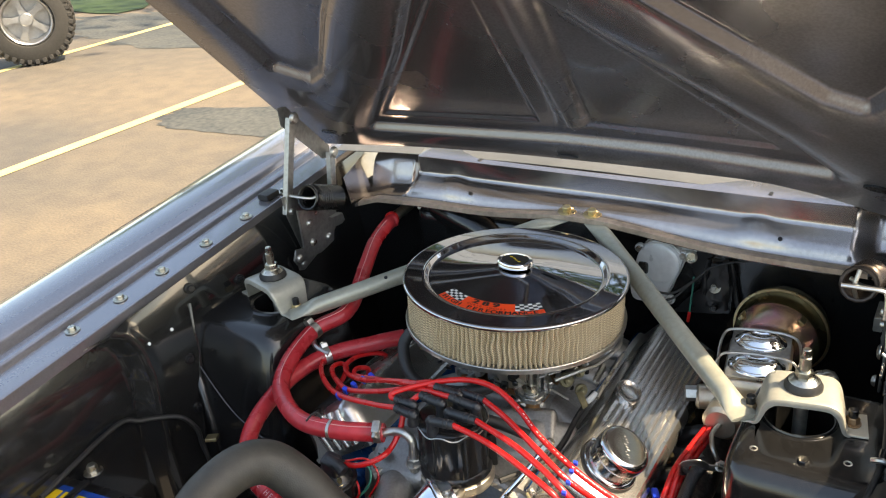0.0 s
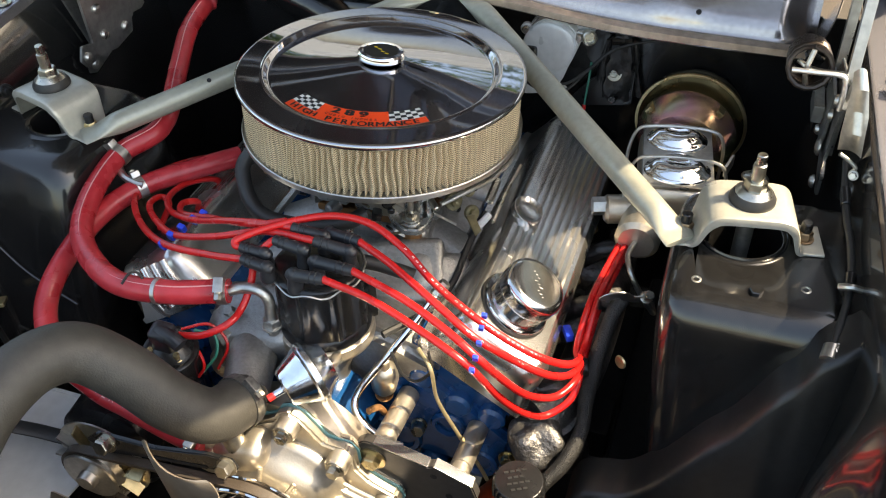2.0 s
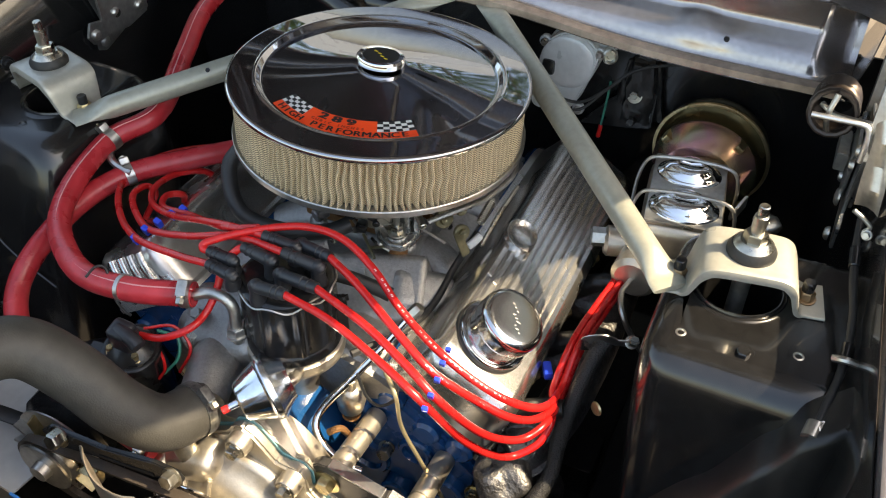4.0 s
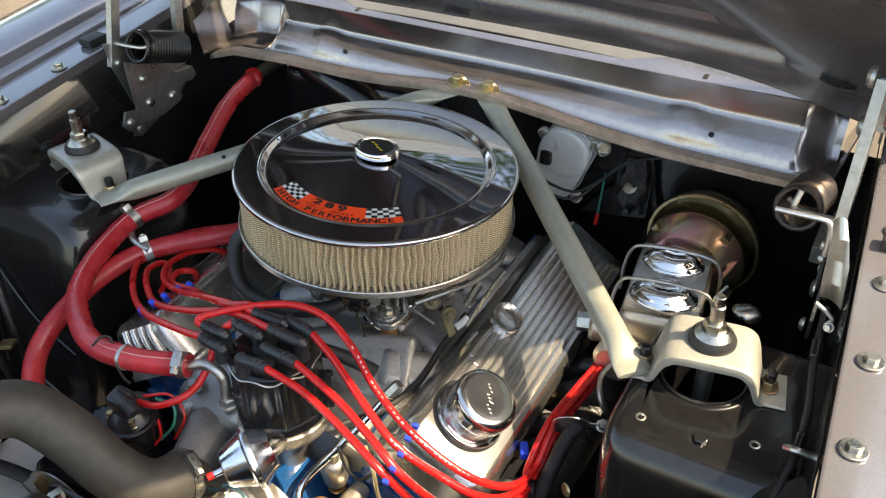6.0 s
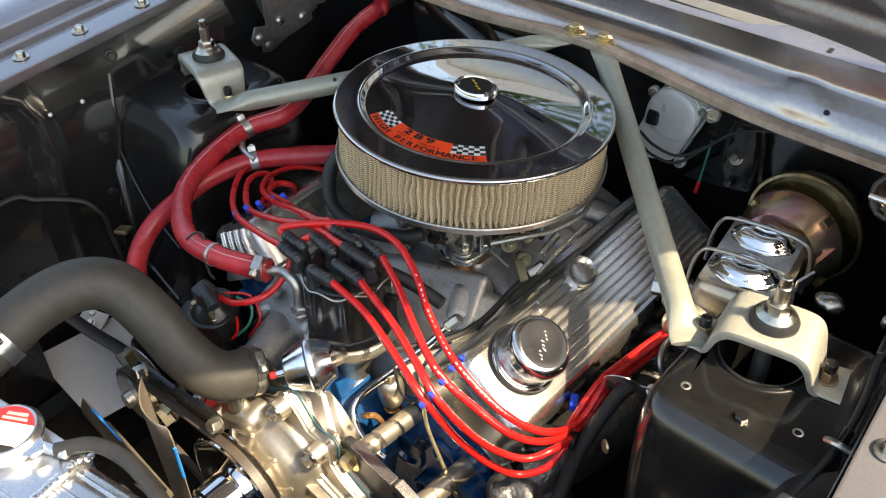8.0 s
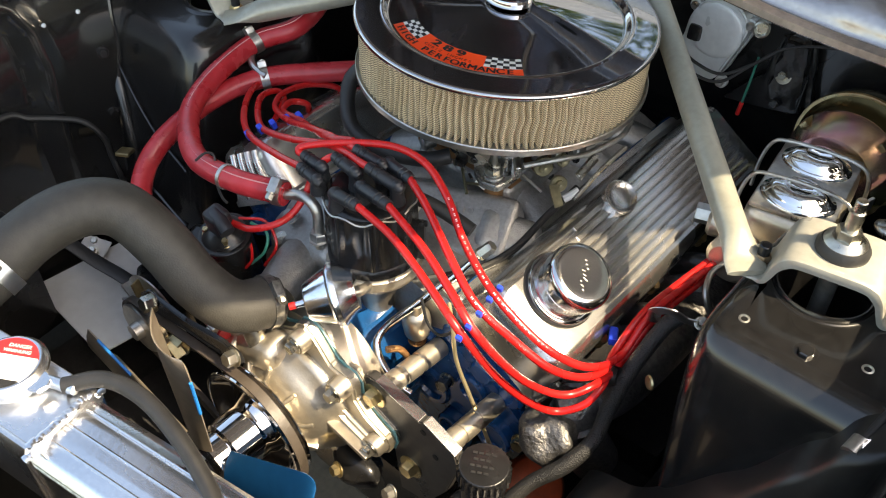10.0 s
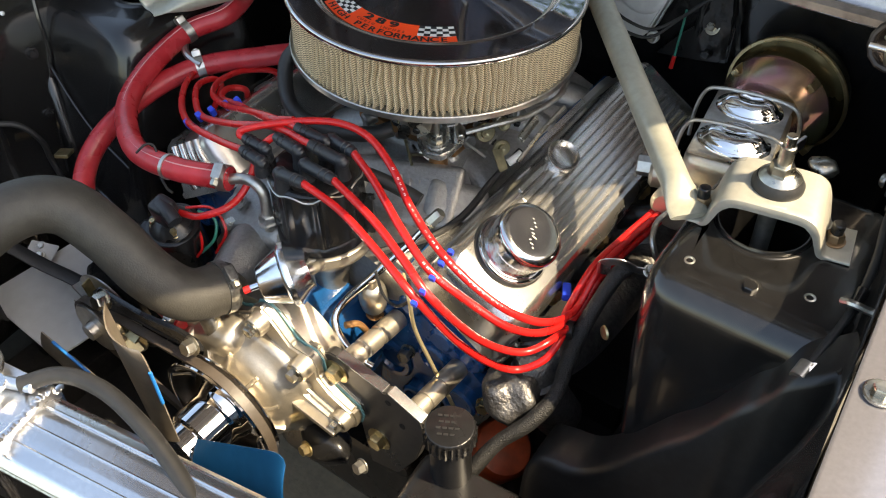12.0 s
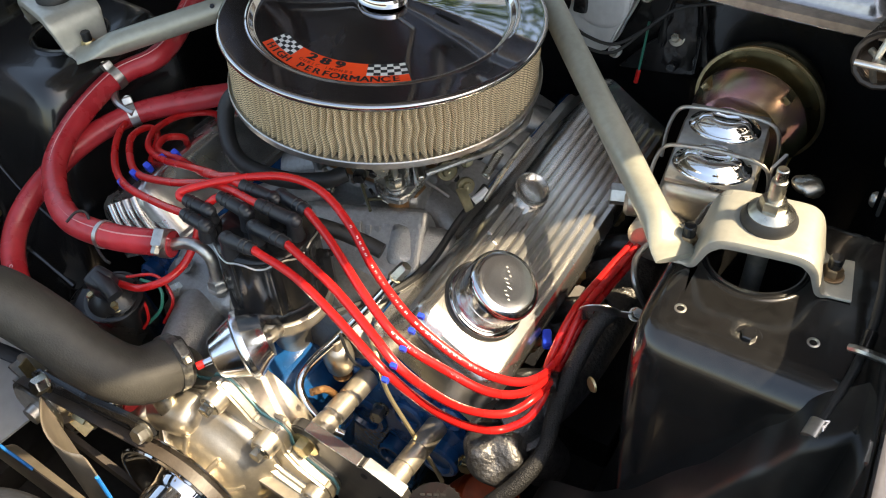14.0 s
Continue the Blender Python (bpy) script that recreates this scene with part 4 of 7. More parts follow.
def carburettor():
    t = thing("carburettor", "four-barrel carburettor with linkage under the air cleaner", "carburettor", (0.01, -0.02, 0.85))
    p_at("base_plate", box(0.15, 0.16, 0.012, Matrix.Translation((0.01, -0.02, 0.829)), 0.004), COPPER, t, "brown insulating spacer")
    p_at("main_body", box(0.12, 0.12, 0.072, Matrix.Translation((0.01, -0.015, 0.871)), 0.008), CAST, t)
    p_at("air_horn", lathe([(0.066, 0.902), (0.066, 0.93), (0.06, 0.935)], 32, Matrix.Translation((0.005, -0.015, 0))), CAST, t)
    for dx in (-0.052, 0.0, 0.052):
        p_at("float_bowl", box(0.042, 0.032, 0.055, Matrix.Translation((0.012 + dx, -0.092, 0.872)), 0.007), mat("float_bowl_zinc", (0.45, 0.45, 0.43), 0.28, 0.9, 0.25, 160, 40, 0.3, 300) if dx < -0.05 else bpy.data.materials["float_bowl_zinc"], t)
    p_at("pump_cover", lathe([(0.024, 0), (0.024, 0.008), (0.012, 0.012), (0, 0.012)], 22, stand((0.04, -0.11, 0.875), (0.1, -1, 0.1))), PUMP, t)
    rr = random.Random(9)
    for k in range(26):
        a = math.radians(-150 + 7.5 * k)
        r = rr.uniform(0.085, 0.128)
        p = Vector((0.005 + r * math.cos(a), -0.015 + r * math.sin(a), rr.uniform(0.872, 0.912)))
        if k % 3 == 0:
            p_at("screw", hexhead(p, (math.cos(a), math.sin(a), 0.5), 0.0055, 0.006, 1.3), rr.choice((BOLTM, STEEL, BLACKP)), t)
        elif k % 3 == 1:
            p_at("casting_lug", box(rr.uniform(0.008, 0.016), rr.uniform(0.008, 0.014), rr.uniform(0.008, 0.018), Matrix.Translation(p) @ Matrix.Rotation(a, 4, "Z"), 0.004), CAST, t)
        else:
            p_at("vacuum_fitting", rod(p, p + Vector((math.cos(a), math.sin(a), -0.2)) * 0.02, 0.0045, 10, None, 0.001), rr.choice((BOLTM, BLACKP)), t)
    # corner mount with its stud and spring-loaded throttle rods
    CARBZ = mat("bright_zinc_casting", (0.5, 0.5, 0.475), 0.27, 0.92, 0.25, 160, 40, 0.3, 300)
    p_at("mount_ear", prism([(-0.03, 0.012), (-0.022, -0.006), (-0.008, -0.018), (0.01, -0.018), (0.019, -0.008), (0.028, 0.016), (0.02, 0.028), (-0.02, 0.03)], 0.011, stand((0.073, -0.118, 0.844), (0.12, -0.15, 1), (1, 0.3, 0)), 0.002), CARBZ, t, "bright zinc mounting ear")
    for sx in (-1, 1):
        p_at("ear_web", prism([(0.0, 0.0), (0.034, 0.0), (0.006, 0.032), (0.0, 0.034)], 0.005, stand((0.073 + sx * 0.017, -0.108, 0.852), (1, 0.3, 0), (-0.25, 1, 0)), 0.001), CARBZ, t)
    p_at("ear_boss", lathe([(0.0125, 0), (0.0125, 0.005), (0.011, 0.006), (0.004, 0.006)], 24, Matrix.Translation((0.0735, -0.119, 0.850))), CARBZ, t)
    p_at("mount_spacer", rod((0.072, -0.116, 0.806), (0.073, -0.117, 0.8405), 0.0115, 16, None, 0.002), COPPER, t)
    p_at("mount_stud", rod((0.073, -0.118, 0.856), (0.073, -0.118, 0.888), 0.004, 10), BOLTM, t)
    p_at("mount_nut", hexhead((0.073, -0.118, 0.856), (0, 0, 1), 0.008, 0.009, 1.4), BOLTM, t)
    p_at("throttle_rod", tube([(0.11, -0.112, 0.88), (0.135, -0.083, 0.885), (0.155, -0.049, 0.885), (0.171, -0.012, 0.895), (0.167, 0.015, 0.9)], 0.0032, 8, 6), STEEL, t)
    p_at("throttle_rod", tube([(0.168, -0.092, 0.85), (0.173, -0.05, 0.87), (0.18, -0.012, 0.885)], 0.0026, 8, 5), BOLTM, t)
    a, b = [Vector(p) for p in [(0.156, -0.068, 0.862), (0.158, -0.038, 0.875)]]
    axis = (b - a)
    f = frame_to(axis)
    sp = [a + axis * (k / 90) + f.col[0] * 0.0045 * math.cos(k * 0.9) + f.col[1] * 0.0045 * math.sin(k * 0.9) for k in range(91)]
    p_at("return_spring", tube(sp, 0.0011, 5, 1, None, False), BOLTM, t, "coiled return spring")
    DULLZ = mat("dull_olive_zinc", (0.22, 0.2, 0.125), 0.38, 0.85, 0.25, 120, 40)
    for q, (r, ln) in zip([(0.115, -0.079, 0.862), (0.139, -0.08, 0.85), (0.129, -0.061, 0.868), (0.112, -0.062, 0.878)], ((0.012, 0.006), (0.010, 0.005), (0.008, 0.006), (0.007, 0.005))):
        p_at("throttle_cam", lathe([(r, -0.004), (r, 0.0), (r - 0.001, 0.001), (r * 0.55, 0.001), (r * 0.5, ln), (r * 0.2, ln), (0, ln - 0.001)], 22, stand(q, (0.75, -0.55, 0.35))), DULLZ, t, "dull yellow zinc throttle cam")
    p_at("throttle_lever", prism([(-0.005, -0.012), (0.006, -0.013), (0.008, 0.012), (-0.003, 0.018)], 0.0025, stand([(0.144, -0.094, 0.842)][0], (0.8, -0.45, 0.4), (0, 1, 0)), 0.0006), DULLZ, t)
    p_at("cable_clip", tube([(0.146, -0.078, 0.83), (0.151, -0.07, 0.834), (0.155, -0.062, 0.838)], 0.0048, 8, 4), WHITEP, t, "white plastic cable clip")
    # crowd of small levers, screws and pipes round the body, as under the filter
    for k in range(120):
        a = math.radians(rr.uniform(-165, 40))
        r = rr.uniform(0.075, 0.125)
        p = Vector((0.005 + r * math.cos(a), -0.02 + r * math.sin(a), rr.uniform(0.832, 0.905)))
        o = Vector((math.cos(a), math.sin(a), rr.uniform(-0.2, 0.5)))
        kind = k % 5
        mt = rr.choice((STEEL, DULLZ, BOLTM, CAST, CAST, BLACKP, BLACKP))
        if kind == 0:
            p_at("small_screw", lathe([(0.0045, 0), (0.0045, 0.004), (0.003, 0.0055), (0, 0.0055)], 12, stand(p, o)), mt, t)
        elif kind == 1:
            e = p + Vector((rr.uniform(-0.03, 0.03), rr.uniform(-0.03, 0.03), rr.uniform(-0.02, 0.015)))
            p_at("linkage_rod", rod(p, e, 0.0018, 8), mt, t)
        elif kind == 2:
            p_at("body_boss", lathe([(0.009, -0.01), (0.009, 0.004), (0.007, 0.006), (0.003, 0.006)], 16, stand(p, o)), rr.choice((CAST, CAST, BLACKP)), t)
        elif kind == 3:
            p_at("small_lever", prism([(-0.004, -0.003), (0.012, -0.004), (0.014, 0.002), (0.0, 0.006)], 0.002, stand(p, o, (rr.uniform(-1, 1), rr.uniform(-1, 1), 0.3)), 0.0005), mt, t)
        else:
            p_at("body_block", box(0.014, 0.012, 0.012, Matrix.Translation(p - o * 0.012) @ Matrix.Rotation(a, 4, "Z"), 0.0025), rr.choice((CAST, BLACKP)), t)
    p_at("fuel_inlet", rod((-0.09, -0.11, 0.89), (-0.12, -0.12, 0.89), 0.007, 12, None, 0.001), GOLDZ, t)
    return t


carburettor()
# flat black stay along the manifold edge
solo("vacuum_line", tube([(0.091, -0.263, 0.8), (0.125, -0.212, 0.8), (0.14, -0.162, 0.805), (0.14, -0.103, 0.815), (0.146, -0.05, 0.83)], 0.0045, 8, 8), BLACKR, "black vacuum line along the manifold edge", "vacuum line")


# ---- air cleaner ----
AC = Matrix.Translation((0.003, -0.016, 0.995)) @ frame_to((0.035, 0.028, 1)).to_4x4()
cleaner = thing("air_cleaner", "round chrome open-element air cleaner with a decal on the lid", "air cleaner", (0.003, -0.016, 0.915))


def ac(name, bm, material, label="", sharp=38, parent=None):
    bm.transform(AC)
    return p_at(name, bm, material, parent or cleaner, label, sharp)


ac("base_pan", lathe([(0.06, -0.085), (0.15, -0.084), (0.165, -0.080), (0.172, -0.0785), (0.1752, -0.077), (0.1760, -0.0745), (0.1762, -0.0695), (0.1752, -0.0685), (0.1742, -0.0695), (0.1738, -0.0715), (0.16, -0.072), (0.06, -0.072)], 120), STEEL, "chrome base pan")
PLEATS = 136
bm = bmesh.new()
seg, hz = PLEATS * 4, 12
uvl = bm.loops.layers.uv.new("UVMap")
rows = []
for j in range(hz + 1):
    z = -0.0715 + 0.0645 * j / hz
    row = []
    for k in range(seg):
        a = 2 * math.pi * k / seg
        w = 0.022 * noise.noise(Vector((math.cos(a) * 7, math.sin(a) * 7, z * 45))) + 0.012 * noise.noise(Vector((math.cos(a) * 26, math.sin(a) * 26, z * 26)))
        tri = abs(((k + 0.5) / 4) % 1.0 - 0.5) * 2
        r = 0.1575 + 0.0150 * min(1, tri * 1.25)
        row.append(bm.verts.new((r * math.cos(a + w), r * math.sin(a + w), z)))
    rows.append(row)
for j in range(hz):
    for k in range(seg):
        f = bm.faces.new((rows[j][k], rows[j][(k + 1) % seg], rows[j + 1][(k + 1) % seg], rows[j + 1][k]))
        for lp, (u, v) in zip(f.loops, ((k, j), (k + 1, j), (k + 1, j + 1), (k, j + 1))):
            lp[uvl].uv = (u / seg, v / hz * 0.062 / (2 * math.pi * 0.168))
ac("filter_element", bm, PAPER, "tan pleated paper filter behind wire screen", 180)
for z in (-0.0705, -0.0078):
    ac("element_band", lathe([(0.150, z - 0.0015), (0.1625, z - 0.001), (0.1625, z + 0.001), (0.150, z + 0.0015)], 120), BLACKR, "dark rubber end band")
lid = ac("lid", lathe([(0.168, -0.0075), (0.1748, -0.008), (0.1768, -0.0062), (0.1772, -0.0035), (0.1765, -0.0012), (0.1745, -0.0002), (0.1732, 0.0002), (0.172, 0.0003), (0.150, 0.0016), (0.1472, 0.0018), (0.1462, 0.0019), (0.1450, 0.0030), (0.1440, 0.0033), (0.1430, 0.0030), (0.1418, 0.0018),
                       (0.1385, -0.0030), (0.1372, -0.0041), (0.1362, -0.0044), (0.1350, -0.0043), (0.1338, -0.0042), (0.10, 0.0005), (0.06, 0.0061), (0.032, 0.0100), (0.030, 0.0102), (0.028, 0.0103), (0.0, 0.0104)], 160), LIDCH, "mirror chrome lid with a stepped ring", 60)
ac("wing_nut", lathe([(0.014, 0.008), (0.014, 0.011), (0.024, 0.0125), (0.0265, 0.0145), (0.0268, 0.020), (0.025, 0.0225), (0.021, 0.023), (0.0205, 0.0215), (0.0, 0.0215)], 48, Matrix.Diagonal((1.08, 0.92, 1, 1))), CHROME, "round chrome centre nut", parent=None)
ac("nut_badge", lathe([(0.0195, 0.0216), (0.0195, 0.0222), (0.0, 0.0223)], 40, Matrix.Diagonal((1.08, 0.92, 1, 1))), BLACKINK, "black oval badge")
for k in range(4):
    ac("badge_stroke", box(0.0045, 0.0016, 0.0005, Matrix.Rotation(-0.6, 4, "Z") @ Matrix.Translation((-0.011 + 0.0072 * k, 0.001 * (k % 2), 0.0225)) @ Matrix.Rotation(0.5, 4, "Z"), 0), YELLOW)


def lid_z(r):
    return -0.0042 + 0.1395 * (0.1338 - r)


def arc_patch(r0, r1, a0, a1, lift, n=24):
    bm = bmesh.new()
    rs = span(r0, r1, 5)
    g = []
    for r in rs:
        g.append([bm.verts.new((r * math.cos(radians(a)), r * math.sin(radians(a)), lid_z(r) + lift)) for a in span(a0, a1, n)])
    for i in range(4):
        for k in range(n - 1):
            bm.faces.new((g[i][k], g[i + 1][k], g[i + 1][k + 1], g[i][k + 1]))
    return bm


ac("decal", arc_patch(0.1235, 0.1345, -123, -44, 0.0007), DECALR, "orange-red arc decal")
ac("decal", arc_patch(0.1065, 0.1235, -104.5, -63.5, 0.0007), DECALR, "orange-red decal field")
for a0, a1 in ((-123, -104.5), (-63.5, -44)):
    ac("flag_border", arc_patch(0.1063, 0.1237, a0 - 0.5, a1 + 0.5, 0.0004), BLACKINK)
    ac("flag_ground", arc_patch(0.1068, 0.1232, a0, a1, 0.0006), WHITEP, "white ground of a checkered flag")
    n = 6
    for i in range(4):
        for k in range(n):
            if (i + k) % 2 == 0:
                ac("flag_check", arc_patch(0.1068 + 0.0041 * i, 0.1068 + 0.0041 * (i + 1), a0 + (a1 - a0) * k / n, a0 + (a1 - a0) * (k + 1) / n, 0.0009, 4), BLACKINK)


def arc_text(word, r, a_mid, size, adv, name="lettering", wide=1.0, mat_=BLACKINK, bold=0.02):
    n = len(word)
    for k, ch in enumerate(word):
        if ch == " ":
            continue
        a = a_mid + (k - (n - 1) / 2) * adv
        m = Matrix.Rotation(radians(a), 4, "Z") @ Matrix.Translation((r, 0, lid_z(r) + 0.0012)) @ Matrix.Rotation(radians(90), 4, "Z") @ Matrix.Rotation(0.1386, 4, "X") @ Matrix.Diagonal((wide, 1, 1, 1))
        ac(name, text_mesh(ch, size, m, 0.0001, 1.0, bold), mat_)


for da in (-0.5, -0.25, 0.0, 0.25, 0.5):
    arc_text("289", 0.1130, -86.0 + da, 0.0130, 8.2, wide=1.6, bold=0.01)
arc_text("CUBIC INCHES", 0.1212, -84.5, 0.0046, 2.5, wide=1.25, mat_=mat("dark_red_print", (0.3, 0.02, 0.01), 0.4))
for da in (-0.17, 0.0, 0.17):
    arc_text("HIGH PERFORMANCE", 0.1290, -84.0 + da, 0.0108, 4.5, wide=1.3, bold=0.0)


# ---- distributor, coil, leads ----
DX, DY = 0.028, -0.273
dist = thing("distributor", "black-capped distributor with right-angle lead boots", "distributor", (DX, DY, 0.70))
DM = Matrix.Translation((DX, DY, 0))
p_at("shaft_housing", lathe([(0.019, 0.68), (0.020, 0.745), (0.0235, 0.752), (0.0235, 0.764), (0.030, 0.775), (0.044, 0.788), (0.0535, 0.797), (0.0545, 0.803), (0.0535, 0.811), (0.048, 0.815)], 56, DM), PUMP, dist, "bright metal distributor body")
p_at("cap_skirt", lathe([(0.0488, 0.812), (0.0512, 0.815), (0.0508, 0.8215), (0.0480, 0.825), (0.0472, 0.8265), (0.0462, 0.892), (0.0455, 0.897)], 160, DM, None, lambda a, z: 1 + (0.085 * max(0, math.cos(8 * a)) ** 3 if 0.826 < z < 0.896 else 0)), BLACKP, dist, "glossy black fluted cap skirt")
p_at("cap_top", lathe([(0.0470, 0.890), (0.0490, 0.893), (0.0488, 0.898), (0.046, 0.901), (0.040, 0.902), (0.0, 0.903)], 64, DM), BLACKP, dist)
p_at("wire_retainer", tube([(DX + 0.0505 * math.cos(k * 0.2), DY + 0.0505 * math.sin(k * 0.2), 0.895 + 0.003 * math.sin(k * 1.6)) for k in range(32)], 0.0010, 5, 2), STEEL, dist, "thin wire ring")
for sx in (-1, 1):
    p_at("cap_latch", box(0.016, 0.014, 0.05, DM @ Matrix.Rotation(0.6 * sx + (0 if sx > 0 else 2.6), 4, "Z") @ Matrix.Translation((0.051, 0, 0.835)), 0.004), BLACKP, dist)
    p_at("latch_screw", hexhead(DM @ Matrix.Rotation(0.6 * sx + (0 if sx > 0 else 2.6), 4, "Z") @ Vector((0.055, 0, 0.858)), (math.cos(0.6), math.sin(0.6), 0.2), 0.004, 0.004, 1.2), BLACKP, dist)


# vacuum advance canister
vm = stand((0.040, -0.346, 0.806), (-0.6, -0.77, -0.18), (0, 0, 1))
p_at("vacuum_canister", lathe([(0.008, -0.026), (0.022, -0.024), (0.025, -0.018), (0.032, -0.010), (0.0365, -0.006), (0.0372, -0.001), (0.0365, 0.001), (0.0335, 0.0025), (0.0325, 0.004), (0.0215, 0.029), (0.0195, 0.031), (0.006, 0.032), (0.0045, 0.034), (0.004, 0.046), (0.0, 0.046)], 56, vm), mat("bright_zinc_can", (0.8, 0.83, 0.87), 0.17, 1.0, 0.1, 90, 30, 0.05, 200), dist, "bright conical vacuum canister")
p_at("canister_plug", lathe([(0.0, 0.039), (0.0042, 0.040), (0.0042, 0.050), (0.0, 0.051)], 16, vm), REDLAB, dist, "small red cap")
p_at("canister_arm", tube([(0.052, -0.345, 0.814), (0.062, -0.333, 0.815), (0.058, -0.31, 0.806)], 0.006, 10, 4), PUMP, dist)

coil = thing("ignition_coil", "black cylindrical ignition coil with small terminals", "ignition coil", (-0.10, -0.372, 0.69))
cm = stand((-0.125, -0.352, 0.735), (0.1, -0.2, 1), (1, 0, 0))
p_at("coil_can", lathe([(0.026, -0.02), (0.029, 0.0), (0.029, 0.075), (0.031, 0.077), (0.031, 0.081), (0.027, 0.083)], 36, cm), BLACKP, coil)
p_at("coil_top", lathe([(0.027, 0.082), (0.02, 0.092), (0.012, 0.096), (0.011, 0.115), (0.0, 0.115)], 30, cm), BLACKP, coil)
p_at("coil_boot", join(box(0.026, 0.024, 0.036, cm @ Matrix.Translation((0.0, 0.0, 0.106)), 0.007, None, 3), tube([cm @ Vector((-0.004, 0.0, 0.117)), cm @ Vector((0.012, -0.003, 0.118)), cm @ Vector((0.026, -0.007, 0.114))], 0.0085, 14, 4)), BOOTR, coil, "black rubber boot")
for dx, dy in ((0.016, -0.01), (-0.014, -0.013)):
    p_at("terminal", hexhead(cm @ Vector((dx, dy, 0.085)), cm.to_3x3() @ Vector((0, 0, 1)), 0.004, 0.008, 1.4), GOLDZ, coil, "brass terminal nut")
for pts, mtl in (([(-0.114, -0.362, 0.8), (-0.098, -0.351, 0.805), (-0.085, -0.359, 0.79), (-0.092, -0.365, 0.775)], REDWIRE), ([(-0.1, -0.342, 0.825), (-0.078, -0.338, 0.82), (-0.074, -0.348, 0.8), (-0.088, -0.36, 0.78)], mat("green_wire", (0.02, 0.2, 0.14), 0.4)),
                 ([(-0.111, -0.349, 0.83), (-0.084, -0.333, 0.83), (-0.063, -0.338, 0.81), (-0.074, -0.351, 0.78)], REDWIRE)):
    p_at("coil_wire", tube(pts, 0.0018, 6, 6), mtl, coil, "thin insulated wire")


def lead(pts, label="red silicone spark plug lead with a black boot", boot=None, marks=None):
    """An ignition lead; boot: where its boot bends down into the distributor cap."""
    t = thing("spark_plug_lead", label, "ignition lead", pts[0], "spark plug leads")
    p_at("cable", tube(pts, 0.0041, 10, 8), REDWIRE, t)
    if marks:
        path = smooth_path(pts, 8)
        for k in range(marks[0], marks[1]):
            if k % 5 == 4 or k + 1 >= len(path):
                continue
            d = path[k + 1] - path[k]
            up = Vector((0.35, -0.45, 0.82))
            for q in (0.2, 0.5):
                p_at("print_mark", box(0.0008, 0.0017, 0.0003, stand(path[k] + d * q + up.normalized() * 0.0040, up, d), 0), WHITEP, t)
    if boot:
        s, w = Vector(boot), Vector(pts[0])
        d = (w - s).normalized()
        bm = lathe([(0.0086, 0.897), (0.0090, 0.900), (0.0086, 0.904), (0.0076, 0.909), (0.0072, s.z - 0.002), (0.0070, s.z + 0.002), (0.0058, s.z + 0.0058), (0.0035, s.z + 0.0074), (0.0, s.z + 0.0078)], 20, Matrix.Translation((s.x, s.y, 0)))
        lathe([(0.0, -0.0085), (0.0038, -0.008), (0.0062, -0.0055), (0.0070, -0.001), (0.0068, 0.006), (0.0063, (w - s).length * 0.75), (0.0060, (w - s).length), (0.0052, (w - s).length + 0.0012), (0.0040, (w - s).length + 0.0012)], 20, stand(s, d, (0, 0, 1)), bm)
        p_at("boot", bm, BOOTR, t, "black rubber right-angle boot")
        for q in (0.62, 0.8):
            p_at("boot_rib", lathe([(0.0060, -0.0012), (0.0071, -0.0006), (0.0071, 0.0006), (0.0060, 0.0012)], 16, stand(s + (w - s) * q, d)), BOOTR, t)
    return t


B0 = [(0.0232, -0.316, 0.918), (0.0372, -0.2928, 0.92), (0.0315, -0.2453, 0.92), (-0.023, -0.2927, 0.915), (-0.0122, -0.3089, 0.912), (0.065, -0.2696, 0.922), (0.0285, -0.2544, 0.922), (0.0174, -0.2817, 0.922)]
W0 = [(0.0587, -0.319, 0.924), (0.0826, -0.2999, 0.926), (0.071, -0.2555, 0.926), (-0.0497, -0.2928, 0.918), (-0.0417, -0.3059, 0.914), (0.0291, -0.2747, 0.932), (-0.0043, -0.2596, 0.93), (-0.0162, -0.2787, 0.925)]
tail = [(0.304, -0.1998, 0.775), (0.306, -0.1551, 0.8), (0.3106, -0.0971, 0.8), (0.3214, -0.0158, 0.8)]
lead([W0[0]] + [(0.1084, -0.3221, 0.915), (0.1662, -0.3384, 0.906), (0.2203, -0.3536, 0.89), (0.2466, -0.3324, 0.83), (0.2659, -0.3051, 0.78), (0.2839, -0.2748, 0.745), (0.3059, -0.2545, 0.755), (0.3119, -0.2313, 0.77)] + [tuple(Vector(p) + Vector((0.0, -0.004, -0.012))) for p in tail], boot=B0[0])
lead([W0[1]] + [(0.1461, -0.3181, 0.92), (0.198, -0.3374, 0.91), (0.2313, -0.3466, 0.893), (0.2552, -0.3304, 0.85), (0.2733, -0.3061, 0.81), (0.2951, -0.2778, 0.785), (0.3104, -0.2474, 0.785)] + [tuple(Vector(p) + Vector((0.006, 0.004, -0.006))) for p in tail], boot=B0[1])
lead([W0[2]] + [(0.1155, -0.2777, 0.925), (0.1781, -0.3131, 0.918), (0.2212, -0.3273, 0.9), (0.2591, -0.3132, 0.865), (0.2878, -0.2991, 0.84), (0.3056, -0.2707, 0.815), (0.3114, -0.2322, 0.795)] + [tuple(Vector(p) + Vector((-0.004, 0.004, 0.004))) for p in tail], boot=B0[2], marks=(22, 34))
